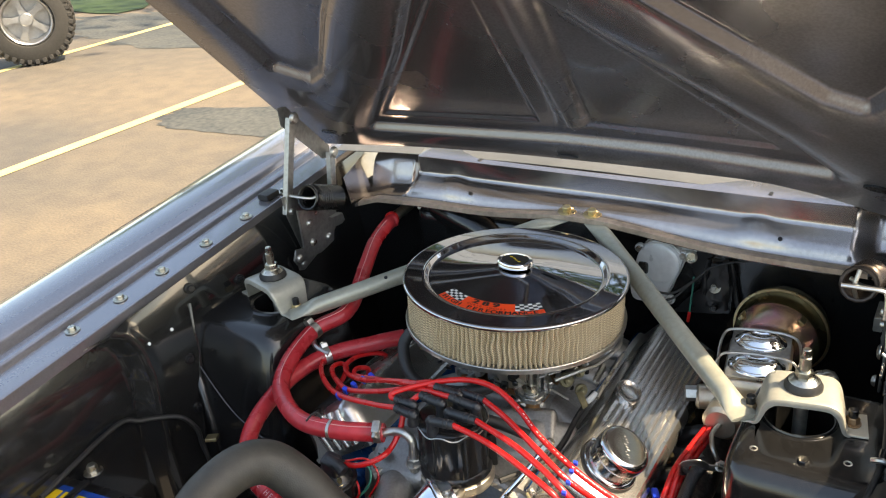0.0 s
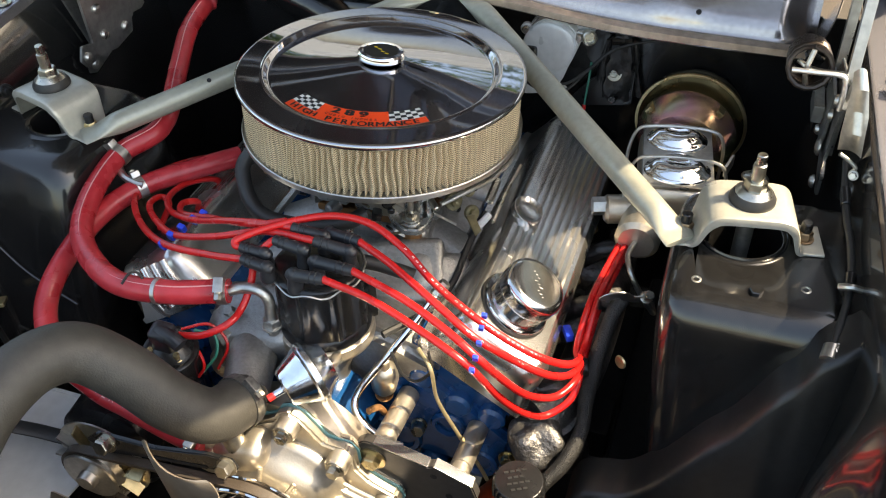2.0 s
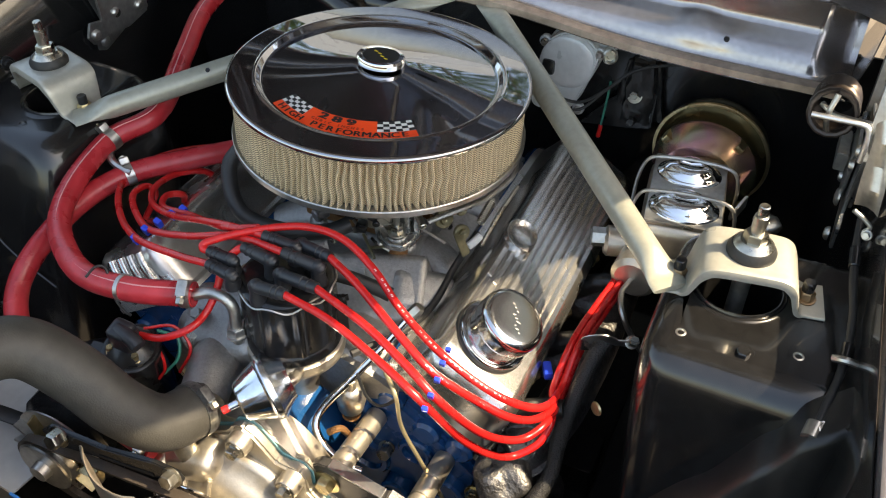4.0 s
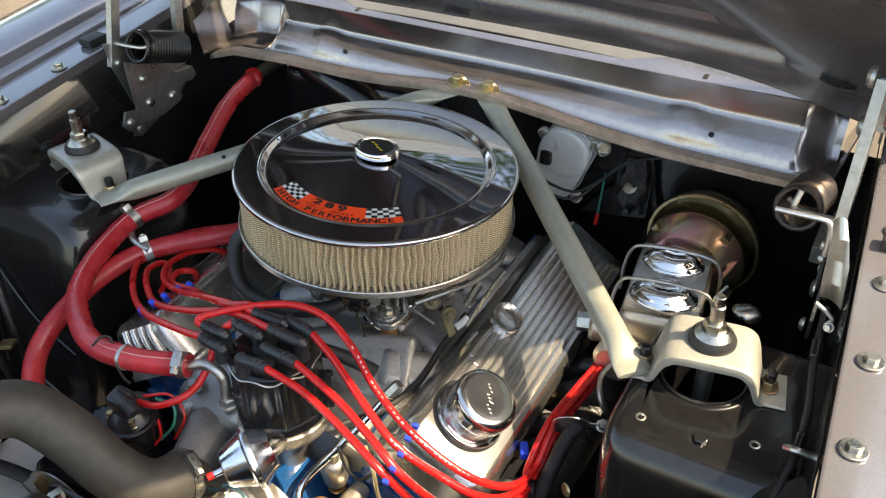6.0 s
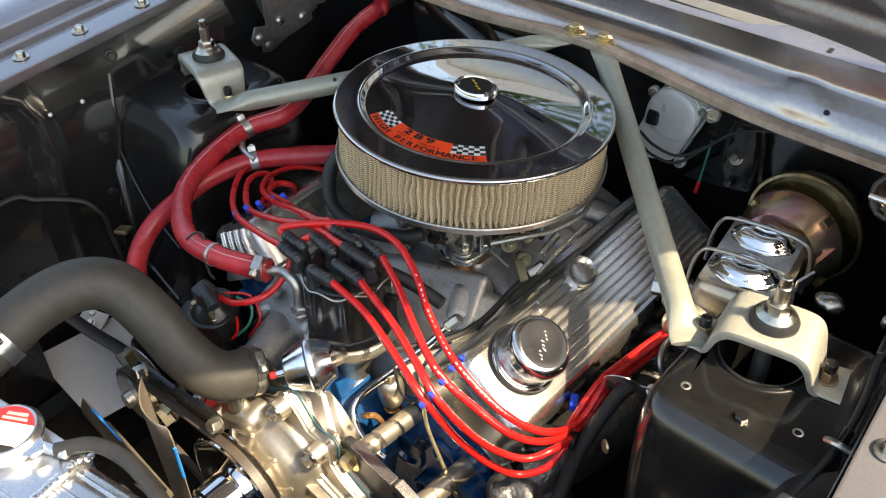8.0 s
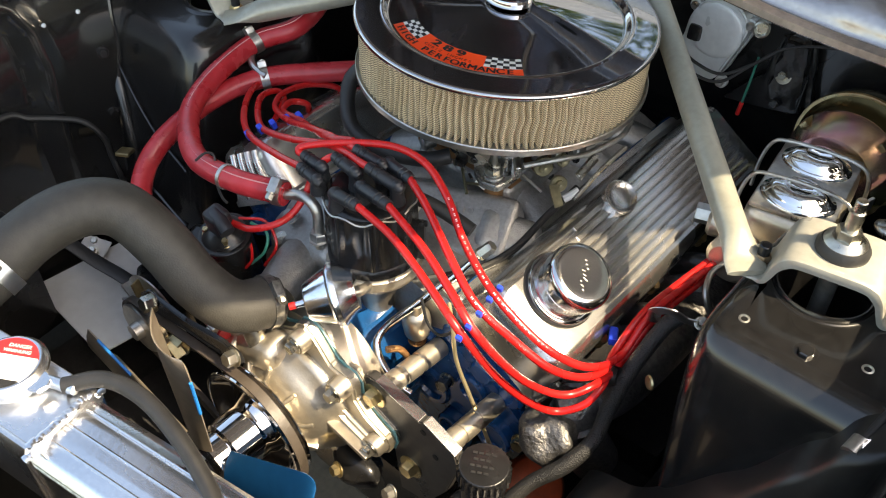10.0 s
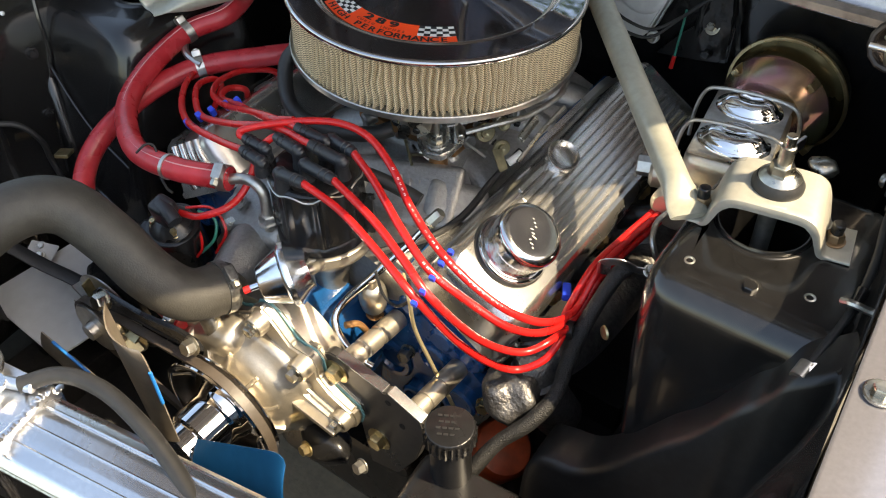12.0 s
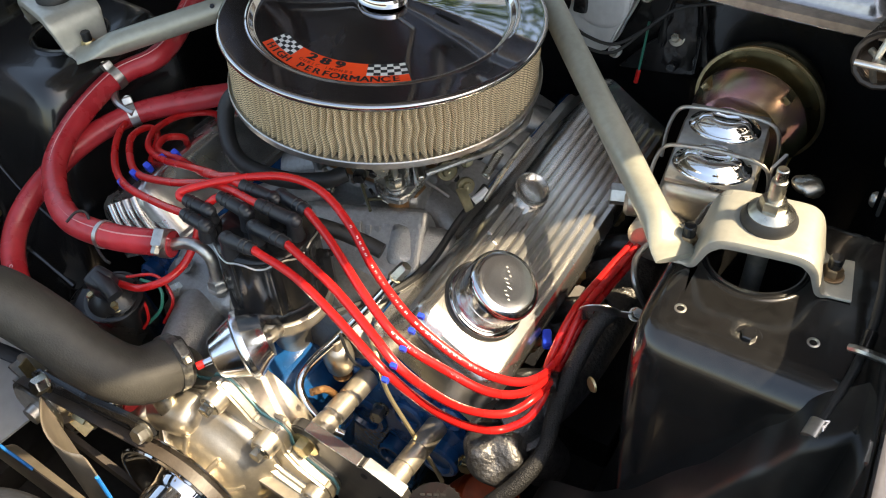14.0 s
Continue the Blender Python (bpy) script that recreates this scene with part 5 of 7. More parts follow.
lead([W0[3]] + [(-0.0566, -0.2938, 0.92), (-0.0547, -0.2867, 0.924), (-0.0221, -0.2606, 0.93), (0.0264, -0.2353, 0.935), (0.0748, -0.2362, 0.937), (0.1206, -0.2544, 0.928), (0.1635, -0.2797, 0.913), (0.2125, -0.3009, 0.9), (0.255, -0.3011, 0.875), (0.2877, -0.2889, 0.85), (0.3076, -0.2576, 0.82)] + [tuple(Vector(p) + Vector((0.004, 0.004, 0.006))) for p in tail], boot=B0[3], marks=(48, 80))
SEPL = [(-0.1649, -0.2804, 0.879), (-0.1659, -0.2623, 0.878), (-0.1628, -0.2453, 0.877), (-0.1587, -0.2262, 0.876), (-0.1528, -0.2131, 0.876)]
lead([W0[4]] + [(-0.0898, -0.2987, 0.902), (-0.1591, -0.2825, 0.886), (-0.2195, -0.2452, 0.87), (-0.2737, -0.189, 0.855), (-0.3007, -0.1267, 0.84), (-0.2875, -0.0685, 0.83), (-0.2684, -0.0119, 0.81)], boot=B0[4])
lead([W0[5]] + [(-0.0377, -0.2636, 0.92), (-0.1024, -0.2675, 0.9), (-0.1629, -0.2604, 0.882), (-0.2126, -0.2291, 0.87), (-0.2455, -0.196, 0.86), (-0.2521, -0.1669, 0.85), (-0.2421, -0.1658, 0.84), (-0.2623, -0.1725, 0.8)], boot=B0[5], marks=(4, 14))
lead([W0[6]] + [(-0.0485, -0.2515, 0.92), (-0.0984, -0.2434, 0.905), (-0.153, -0.2303, 0.883), (-0.2007, -0.2111, 0.87), (-0.2356, -0.1709, 0.855), (-0.2411, -0.1276, 0.845), (-0.2241, -0.0954, 0.835), (-0.214, -0.0822, 0.82)], boot=B0[6])
lead([(-0.0161, -0.2515, 0.93), (-0.0612, -0.2515, 0.915), (-0.1391, -0.2212, 0.883), (-0.186, -0.2101, 0.87), (-0.2073, -0.1819, 0.86), (-0.2001, -0.1618, 0.85), (-0.2143, -0.1496, 0.82)], "red silicone spark plug lead over the valve cover")
lead([W0[7]] + [(-0.0221, -0.2837, 0.922), (-0.0366, -0.2907, 0.905), (-0.0401, -0.3037, 0.878), (-0.043, -0.3237, 0.86), (-0.0479, -0.3458, 0.855), (-0.0725, -0.3617, 0.845), (-0.1067, -0.3626, 0.835)], "red silicone coil lead with a black boot", boot=B0[7])


def separators(pts, group, size):
    for p in pts:
        b = tagged(part("wire_separator", box(size * 0.95, size * 1.25, size * 1.5, stand(Vector(p) + Vector((0, 0, 0.003)), (0.1, -0.3, 1), Vector(pts[-1]) - Vector(pts[0])), size * 0.25), BLUEPL), "small blue plastic wire separator clip", "wire clip", group)


separators(SEPL, "blue wire separators", 0.0074)
separators([(0.2301, -0.3648, 0.893), (0.2291, -0.3506, 0.895), (0.2272, -0.3334, 0.897), (0.2234, -0.3141, 0.898), (0.2206, -0.2949, 0.896)], "blue wire separators", 0.0046)


# ---- struts, tower brackets ----
def strut(a, b, flat_end, name_label):
    a, b = Vector(a), Vector(b)
    t = thing("brace_strut", name_label, "brace strut", a, group="brace struts")
    d = (b - a).normalized()
    pts = [a - d * 0.0, a + d * 0.03, a + d * 0.06, a + d * 0.10, a + d * 0.16, a * 0.5 + b * 0.5, b - d * 0.12, b - d * 0.08, b - d * 0.04, b]
    L = (b - a).length
    fl = lambda s: 0.2 + 0.8 * min(1, max(0, (s * L - 0.03) / 0.06)) * min(1, max(0, ((1 - s) * L - 0.03) / 0.05))
    rd = lambda s: 1.0 + 0.35 * (1 - min(1, max(0, (s * L - 0.02) / 0.07))) + 0.25 * (1 - min(1, max(0, ((1 - s) * L - 0.02) / 0.06)))
    p_at("tube", tube(pts, 0.0145, 20, 6, None, True, rd, fl), STRUT, t)
    hp = a + d * L * (0.34 if a.x < 0 else 0.8)
    p_at("drain_hole", lathe([(0.003, 0), (0.003, 0.001), (0, 0.0011)], 10, stand(hp + Vector((0.004, -0.009, 0.0105)), (0.2, -0.6, 0.75))), BLACKP, t)


strut((0.390, -0.142, 0.9165), (0.036, 0.222, 0.990), 1, "grey-green painted strut from shock tower to cowl")
strut((-0.352, -0.160, 0.9165), (-0.014, 0.220, 0.990), 1, "grey-green painted strut from shock tower to cowl")


DULLNUT = mat("dull_brown_nut", (0.3, 0.21, 0.13), 0.42, 0.85, 0.3)


def tower_bracket(side):
    cx, cy = (0.4505, -0.105) if side > 0 else (-0.417, -0.118)
    t = thing("shock_mount_bracket", "pale zinc-coloured arched shock absorber bracket on the tower", "bracket", (cx, cy, 0.90), "shock mount brackets")
    yaw = 0.17 if side > 0 else -0.28
    prof = [(-0.083, 0.012), (-0.064, 0.012), (-0.0575, 0.015), (-0.054, 0.026), (-0.050, 0.041), (-0.043, 0.0525), (-0.030, 0.0575), (0.0, 0.058), (0.030, 0.0575), (0.043, 0.0525), (0.050, 0.041), (0.054, 0.026), (0.0575, 0.015), (0.064, 0.012), (0.083, 0.012)]
    prof = [(x * 0.95, z) for x, z in prof]
    # across the strap: flat top, a sharp bend and a short flange at either edge
    lips = [(-0.0312, 0.0095), (-0.0312, 0.007), (-0.0311, 0.004), (-0.0303, 0.0012), (-0.0288, 0.0002), (-0.026, 0.0), (-0.013, 0.0), (0.0, 0.0), (0.013, 0.0), (0.026, 0.0), (0.0288, 0.0002), (0.0303, 0.0012), (0.0311, 0.004), (0.0312, 0.007), (0.0312, 0.0095)]

    def fn(k, i):
        x, z = prof[k]
        w, drop = lips[i]
        q = min(1, max(0, (0.061 - abs(x)) / 0.018))
        edge = (0.25 + 0.75 * q) * drop
        wide = 0.80 + 0.32 * q * q * (3 - 2 * q)
        x0, z0 = prof[max(0, k - 1)]
        x1, z1 = prof[min(len(prof) - 1, k + 1)]
        nx, nz = -(z1 - z0), x1 - x0
        ln = math.hypot(nx, nz)
        return Vector(((x - nx / ln * edge) * side, w * wide, z - nz / ln * edge))

    pts = smooth_path([(a, 0, b) for a, b in prof], 4)
    prof = [(p.x, p.z) for p in pts]
    b = sheet(fn, range(len(prof)), range(len(lips)), 0.0035)
    b.transform(Matrix.Rotation(yaw, 4, "Z"))
    part("arch", b, ZINC, t, "arched pressed bracket", 40)
    R = Matrix.Rotation(yaw, 4, "Z")
    part("bushing", lathe([(0.021, 0.052), (0.0235, 0.057), (0.0235, 0.062), (0.02, 0.068), (0.0, 0.068)], 36), BLACKR, t, "black rubber bushing")
    part("cup_washer", lathe([(0.017, 0.067), (0.0195, 0.0655), (0.019, 0.068), (0.013, 0.0735), (0.0, 0.074)], 36), BOLTM, t, "bright cup washer")
    part("nut", lathe([(0.0115, 0.073), (0.0115, 0.081), (0.0105, 0.083), (0.006, 0.083)], 6), BOLTM, t)
    part("stud", lathe([(0.0068, 0.082), (0.0068, 0.100), (0.0066, 0.102), (0.0050, 0.103), (0.0050, 0.113), (0.0042, 0.114), (0.0, 0.114)], 18), BOLTM, t)
    part("shock_rod", lathe([(0.009, -0.12), (0.009, 0.05)], 16), STEEL, t)
    for x in (-0.061 * side, 0.061 * side):
        q = R @ Vector((x, 0.0, 0.0125))
        part("foot_bolt", hexhead(q, (0, 0, 1), 0.0085, 0.009, 1.25), DULLNUT if side > 0 else GOLDZ, t, "plated nut")
        part("bolt_tip", rod(q + Vector((0, 0, 0.01)), q + Vector((0, 0, 0.022)), 0.006, 12, None, 0.001), BLACKP, t)


tower_bracket(1)
tower_bracket(-1)


# ---- hoses ----
def hose(name, pts, r, material, label, cat="hose", **kw):
    t = thing(name, label, cat, pts[0])
    p_at("hose_body", tube(pts, r, 20, 10, **kw), material, t)
    return t


def band(owner, pts, k, r, material=STEEL, w=0.011, screw=True, label="worm-drive clamp of bright steel"):
    """A hose clamp round the k-th point of a hose's smooth path."""
    path = smooth_path(pts, 10)
    k = max(1, min(len(path) - 2, k))
    d = (path[k + 1] - path[k - 1]).normalized()
    m = stand(path[k], d, (0, 0, 1))
    t = p_at("clamp", lathe([(r * 0.98, -w / 2), (r + 0.0012, -w / 2), (r + 0.0012, w / 2), (r * 0.98, w / 2)], 32, m), material, owner, label)
    if screw:
        q = m @ Matrix.Rotation(0.5, 4, "Z")
        p_at("screw_housing", box(0.009, 0.018, w * 1.05, q @ Matrix.Translation((r + 0.004, 0, 0)), 0.002), material, t)
        p_at("clamp_screw", hexhead(q @ Vector((r + 0.005, 0.009, 0)), q.to_3x3() @ Vector((0, 1, 0)), 0.0045, 0.006, 1.1), BOLTM, t)


HA = [(-0.3825, 0.2095, 0.934), *[(-0.3865, 0.1966, 0.933), (-0.3749, 0.1273, 0.924), (-0.3371, 0.0342, 0.912), (-0.2915, -0.081, 0.898), (-0.3236, -0.1382, 0.882), (-0.3151, -0.2202, 0.868), (-0.2773, -0.2852, 0.862), (-0.2003, -0.3345, 0.866), (-0.1278, -0.3387, 0.872), (-0.0599, -0.3167, 0.873)]]
HAT = hose("heater_hose", HA, 0.0135, REDHOSE, "red silicone heater hose with a printed stripe")
HB = [(-0.1948, -0.0602, 0.855), (-0.2274, -0.0965, 0.856), (-0.2863, -0.1579, 0.852), (-0.3119, -0.223, 0.842), (-0.3129, -0.2989, 0.825), (-0.3052, -0.3476, 0.8), (-0.2699, -0.3835, 0.775)] + [(-0.1974, -0.4089, 0.765), (-0.1512, -0.415, 0.757), (-0.1, -0.4223, 0.75), (-0.0574, -0.4255, 0.741)]
HBT = hose("heater_hose", HB, 0.0135, REDHOSE, "red silicone heater hose behind the upper radiator hose")
band(HAT, HA, 50, 0.0137)
band(HAT, HA, 89, 0.0137, STEEL, 0.0045, False, "thin bright tie round the red hose")
band(HAT, HA, 107, 0.0137)
band(HBT, HB, 20, 0.0137)
band(HBT, HB, 98, 0.0137)
for P, o in ((HA, Vector((0, 0, 0.0133))),):
    path = smooth_path(P, 10)
    p_at("printed_stripe", tube([p + Vector((0.003, -0.004, 0.0125)) for p in path[12:104]], 0.0009, 5, 1, None, False), mat("pale_pink_print", (0.62, 0.3, 0.3), 0.5), HAT, "pale printed stripe")
solo("joining_clip", tube([(-0.3304, -0.1371, 0.875), (-0.308, -0.16, 0.868), (-0.2884, -0.164, 0.862), (-0.2767, -0.1629, 0.86)], 0.005, 8, 5), STEEL, "twisted steel clip joining the two red hoses", "clip")
p_at("water_nipple", tube([HA[-1], (-0.046, -0.311, 0.876), (-0.028, -0.310, 0.877), (-0.018, -0.310, 0.867), (-0.0185, -0.310, 0.845), (-0.020, -0.310, 0.815)], 0.0062, 16, 6), STEEL, engine, "bent steel water nipple")
p_at("nipple_nut", hexhead((-0.019, -0.310, 0.826), (0, 0, 1), 0.0105, 0.010, 1.15), STEEL, engine)
RH = [(-0.1619, -0.5969, 0.9), (-0.1638, -0.5481, 0.915), (-0.151, -0.5022, 0.925), (-0.1292, -0.4692, 0.915), (-0.0923, -0.4541, 0.88), (-0.0591, -0.444, 0.835), (-0.0337, -0.4229, 0.8), (-0.0212, -0.3797, 0.783)]
RH = [(x, y, z - 0.006 * min(1, max(0, (-0.40 - y) / 0.06))) for x, y, z in RH]
RH = [tuple(Vector(RH[0]) + (Vector(RH[0]) - Vector(RH[1])) * 1.1), *RH]
BOLTD = mat("dark_slotted_band", (0.2, 0.2, 0.19), 0.4, 0.85, 0.4, 300, 60)
RHT = hose("radiator_hose", RH, 0.029, RUBBER, "thick worn grey-black upper radiator hose")
band(RHT, RH, 11, 0.0295, RADAL, 0.016)
band(RHT, RH, 78, 0.0293, BOLTD, 0.010)
# pale lettering along the rear hose
hp = smooth_path(HB, 10)
face = Vector((0.42, -0.52, 0.74)).normalized()
gone, want, letters = 0.0, 0.0, list("STRIPE HEATER HOSE")
for p, q in zip(hp[58:], hp[59:]):
    d = (q - p).normalized()
    while letters and gone + (q - p).length > want:
        ch = letters.pop(0)
        c = p + d * (want - gone)
        want += 0.0098
        if ch != " ":
            n = (face - d * face.dot(d)).normalized()
            p_at("lettering", text_mesh(ch, 0.0115, stand(c + n * 0.0138, n, d), 0.0001), bpy.data.materials["pale_pink_print"], HBT, "pale printed letter")
    gone += (q - p).length
solo("pcv_hose", tube([(-0.1275, -0.1247, 0.92), (-0.1371, -0.1408, 0.9), (-0.119, -0.1648, 0.875), (-0.0913, -0.1747, 0.86), (-0.0408, -0.1696, 0.855), (0.0037, -0.1545, 0.86), (0.0225, -0.1372, 0.865)], 0.0095, 14, 8), BLACKR, "black rubber breather hose curving under the air cleaner", "hose")
solo("vacuum_hose", tube([(0.031, -0.216, 0.86), (0.061, -0.204, 0.85), (0.09, -0.197, 0.84), (0.105, -0.195, 0.835)], 0.0085, 12, 6), BLACKR, "short black vacuum hose behind the distributor", "hose")


# ---- front of the engine ----
pump = thing("water_pump", "satin aluminium water pump and timing cover casting", "water pump", (0.02, -0.36, 0.62))
PC = Vector((0.010, 0, 0.658))


def yface(y):
    """A frame whose z points forwards, out of the engine's front, at depth y."""
    return stand((0, y, 0), (0, -1, 0), (1, 0, 0))


p_at("timing_cover", prism([(-0.10, 0.55), (0.08, 0.55), (0.09, 0.62), (0.085, 0.69), (0.06, 0.728), (0.0, 0.742), (-0.07, 0.735), (-0.11, 0.69), (-0.115, 0.62)], 0.09, yface(-0.255), 0.012, None, 3), BLUE, pump, "blue painted timing cover")
p_at("rear_barrel", lathe([(0.082, 0.0), (0.0885, 0.003), (0.0895, 0.010), (0.0895, 0.038)], 80, stand((0.016, -0.334, 0.682), (0, -1, 0), (1, 0, 0))), PUMP, pump, "round rear half of the casting")
FL = [(-0.075, 0.735), (-0.045, 0.757), (-0.012, 0.752), (0.010, 0.764), (0.018, 0.778), (0.032, 0.783), (0.045, 0.776), (0.056, 0.762), (0.068, 0.746), (0.080, 0.744), (0.094, 0.744), (0.103, 0.733), (0.104, 0.715), (0.118, 0.700), (0.134, 0.692), (0.148, 0.686), (0.153, 0.672), (0.148, 0.656), (0.134, 0.651), (0.115, 0.655),
      (0.095, 0.635), (0.07, 0.60), (0.02, 0.575), (-0.05, 0.58), (-0.09, 0.62), (-0.10, 0.68)]
p_at("rear_flange", prism(FL, 0.009, yface(-0.363), 0.0025), PUMP, pump)
p_at("gasket", prism([((x - 0.02) * 1.010 + 0.02, (z - 0.67) * 1.010 + 0.67) for x, z in FL], 0.0016, yface(-0.3722), 0), GASKET, pump, "thin teal gasket line")
p_at("front_flange", prism(FL, 0.013, yface(-0.374), 0.003), PUMP, pump)
pm = stand((PC.x, -0.385, PC.z), (0, -1, 0), (1, 0, 0))
p_at("pump_body", lathe([(0.084, 0.0), (0.0835, 0.008), (0.080, 0.014), (0.0745, 0.018), (0.070, 0.027), (0.0655, 0.036), (0.058, 0.043), (0.047, 0.047), (0.041, 0.049), (0.038, 0.056), (0.034, 0.060), (0.030, 0.062), (0.028, 0.075)], 80, pm, None, lambda a, z: 1 + 0.05 * math.exp(-((a - 0.5) / 0.7) ** 2) - 0.04 * math.exp(-((a - 4.2) / 0.9) ** 2)), PUMP, pump, "smooth round pump body")
for k in range(10):
    a = 2 * math.pi * k / 10 + 0.35
    p_at("pump_rib", box(0.030, 0.005, 0.010, pm @ Matrix.Rotation(a, 4, "Z") @ Matrix.Translation((0.053, 0, 0.044)) @ Matrix.Rotation(0.55, 4, "Y"), 0.0018), PUMP, pump)
# shoulder that carries the hose fitting, and the neck above it
p_at("pump_shoulder", box(0.080, 0.052, 0.075, stand((-0.022, -0.398, 0.708), (-0.28, -0.25, 0.93), (1, 0, 0.3)), 0.024, None, 6), PUMP, pump, "", 80)
p_at("pump_shoulder", box(0.036, 0.040, 0.036, stand((-0.058, -0.410, 0.712), (-0.5, -0.3, 0.8), (1, 0, 0.5)), 0.007, None, 3), PUMP, pump)
p_at("side_web", prism([(0.055, 0.715), (0.095, 0.69), (0.140, 0.675), (0.135, 0.656), (0.085, 0.650), (0.045, 0.652)], 0.013, yface(-0.386), 0.005), PUMP, pump)
p_at("web_rib", box(0.085, 0.018, 0.007, stand((0.098, -0.402, 0.674), (0.22, 0, 1), (1, 0, -0.22)), 0.0025), PUMP, pump)
p_at("brass_fitting", lathe([(0.0125, -0.02), (0.0125, 0.012), (0.0105, 0.014), (0.0115, 0.016), (0.0105, 0.018), (0.0115, 0.020), (0.0105, 0.022), (0.0115, 0.024), (0.0105, 0.026), (0.0095, 0.034)], 20, stand((-0.028, -0.410, 0.745), (-0.42, 0.1, 0.9))), BOLTM, pump, "threaded plated hose fitting")
p_at("hose_neck", tube([(-0.045, -0.40, 0.725), (-0.062, -0.412, 0.735), (-0.078, -0.418, 0.741)], 0.0115, 16, 4), PUMP, pump)
for x, y, z, ln in ((0.031, -0.402, 0.765, 0.030), (0.087, -0.402, 0.729, 0.030), (0.136, -0.399, 0.671, 0.026), (-0.062, -0.397, 0.742, 0.022), (0.075, -0.393, 0.612, 0.02)):
    p_at("bolt_boss", lathe([(0.0150, 0.0), (0.0140, 0.004), (0.0132, ln - 0.003), (0.0118, ln)], 24, stand((x, y + ln, z), (0, -1, 0), (1, 0, 0.3))), PUMP, pump)
    p_at("flange_bolt", hexhead((x, y, z), (0, -1, 0), 0.0075, 0.007, 1.35), BOLTM, pump)
# thermostat housing and water outlet under the radiator hose
th = thing("thermostat_housing", "cast aluminium thermostat housing under the radiator hose", "thermostat housing", (-0.02, -0.30, 0.74))
p_at("housing_body", box(0.105, 0.085, 0.085, stand((-0.052, -0.272, 0.782), (-0.12, -0.45, 0.88), (1, 0.1, 0.1)), 0.022, None, 4), CAST, th)
p_at("housing_body", lump(0.046, (-0.072, -0.285, 0.772), (1.1, 0.9, 0.95), 7, 0.10), CAST, th)
p_at("outlet", tube([(-0.055, -0.285, 0.775), (-0.048, -0.318, 0.780), (-0.036, -0.345, 0.786), (-0.024, -0.378, 0.785)], 0.0255, 24, 6, rad=lambda q: 1.2 - 0.2 * q), CAST, th)
fx = Vector((0.28, -0.92, 0.22))
for k in range(2):
    p_at("housing_flange", prism([(0.056 * math.cos(a) * (1.0 if abs(math.cos(a)) > 0.75 else 0.86), 0.037 * math.sin(a)) for a in span(0, 2 * math.pi * 39 / 40, 40)], 0.0065, stand(Vector((-0.058, -0.298, 0.772)) + fx * 0.0095 * k, fx, (0.8, 0.2, 0.55)), 0.002), CAST, th)
for sx in (-1, 1):
    p_at("housing_bolt", hexhead(Vector((-0.058, -0.298, 0.772)) + fx * 0.0165 + Vector((0.8, 0.2, 0.55)).normalized() * 0.044 * sx, fx, 0.0065, 0.008, 1.35), BOLTM, th)
p_at("housing_bolt", hexhead((-0.078, -0.300, 0.819), (-0.12, -0.45, 0.88), 0.007, 0.008, 1.4), CAST, th)
p_at("housing_bolt", hexhead((-0.030, -0.287, 0.826), (-0.12, -0.45, 0.88), 0.006, 0.007, 1.4), CAST, th)
p_at("sender", rod((-0.07, -0.305, 0.80), (-0.085, -0.325, 0.795), 0.008, 6, None, 0.001), BOLTM, th)

# pulley, belt, fan
pulley = thing("fan_pulley", "chrome fan pulley with a worn rubber V-belt", "pulley", (PC.x, -0.455, PC.z))
fm = stand((0, 0, 0), (0, -1, 0), (1, 0, 0))
part("sheave", lathe([(0.03, -0.012), (0.064, -0.012), (0.0765, -0.012), (0.0775, -0.010), (0.0715, -0.002), (0.0775, 0.007), (0.0765, 0.009), (0.0735, 0.0095), (0.0700, 0.0080), (0.0655, 0.001), (0.058, -0.006), (0.048, -0.009), (0.040, -0.006), (0.037, 0.004), (0.0345, 0.012), (0.033, 0.045), (0.030, 0.048), (0.0, 0.048)], 80, fm), CHROME, pulley, "bright chrome sheave and hub")
AP = Vector((-0.200, -0.455, 0.672))


def belt(c1, r1, c2, r2):
    """A V-belt round two pulleys in a plane of constant y."""
    c1, c2 = Vector(c1), Vector(c2)
    d = c2 - c1
    ang = math.atan2(d.z, d.x)
    off = math.acos((r1 - r2) / d.length)
    pts = []
    for k in range(41):
        a = ang + off + (2 * math.pi - 2 * off) * k / 40
        pts.append(c1 + Vector((math.cos(a), 0, math.sin(a))) * r1)
    for k in range(25):
        a = ang - off + 2 * off * k / 24
        pts.append(c2 + Vector((math.cos(a), 0, math.sin(a))) * r2)
    b = bmesh.new()
    rings = []
    n = len(pts)
    for k, p in enumerate(pts):
        t = (pts[(k + 1) % n] - pts[k - 1]).normalized()
        o = Vector((t.z, 0, -t.x))
        rings.append([b.verts.new(p + o * u + Vector((0, v, 0))) for u, v in ((0.004, -0.0055), (0.004, 0.0055), (-0.004, 0.0035), (-0.004, -0.0035))])
    for k in range(n):
        a, c = rings[k], rings[(k + 1) % n]
        for j in range(4):
            b.faces.new((a[j], a[(j + 1) % 4], c[(j + 1) % 4], c[j]))
    return b


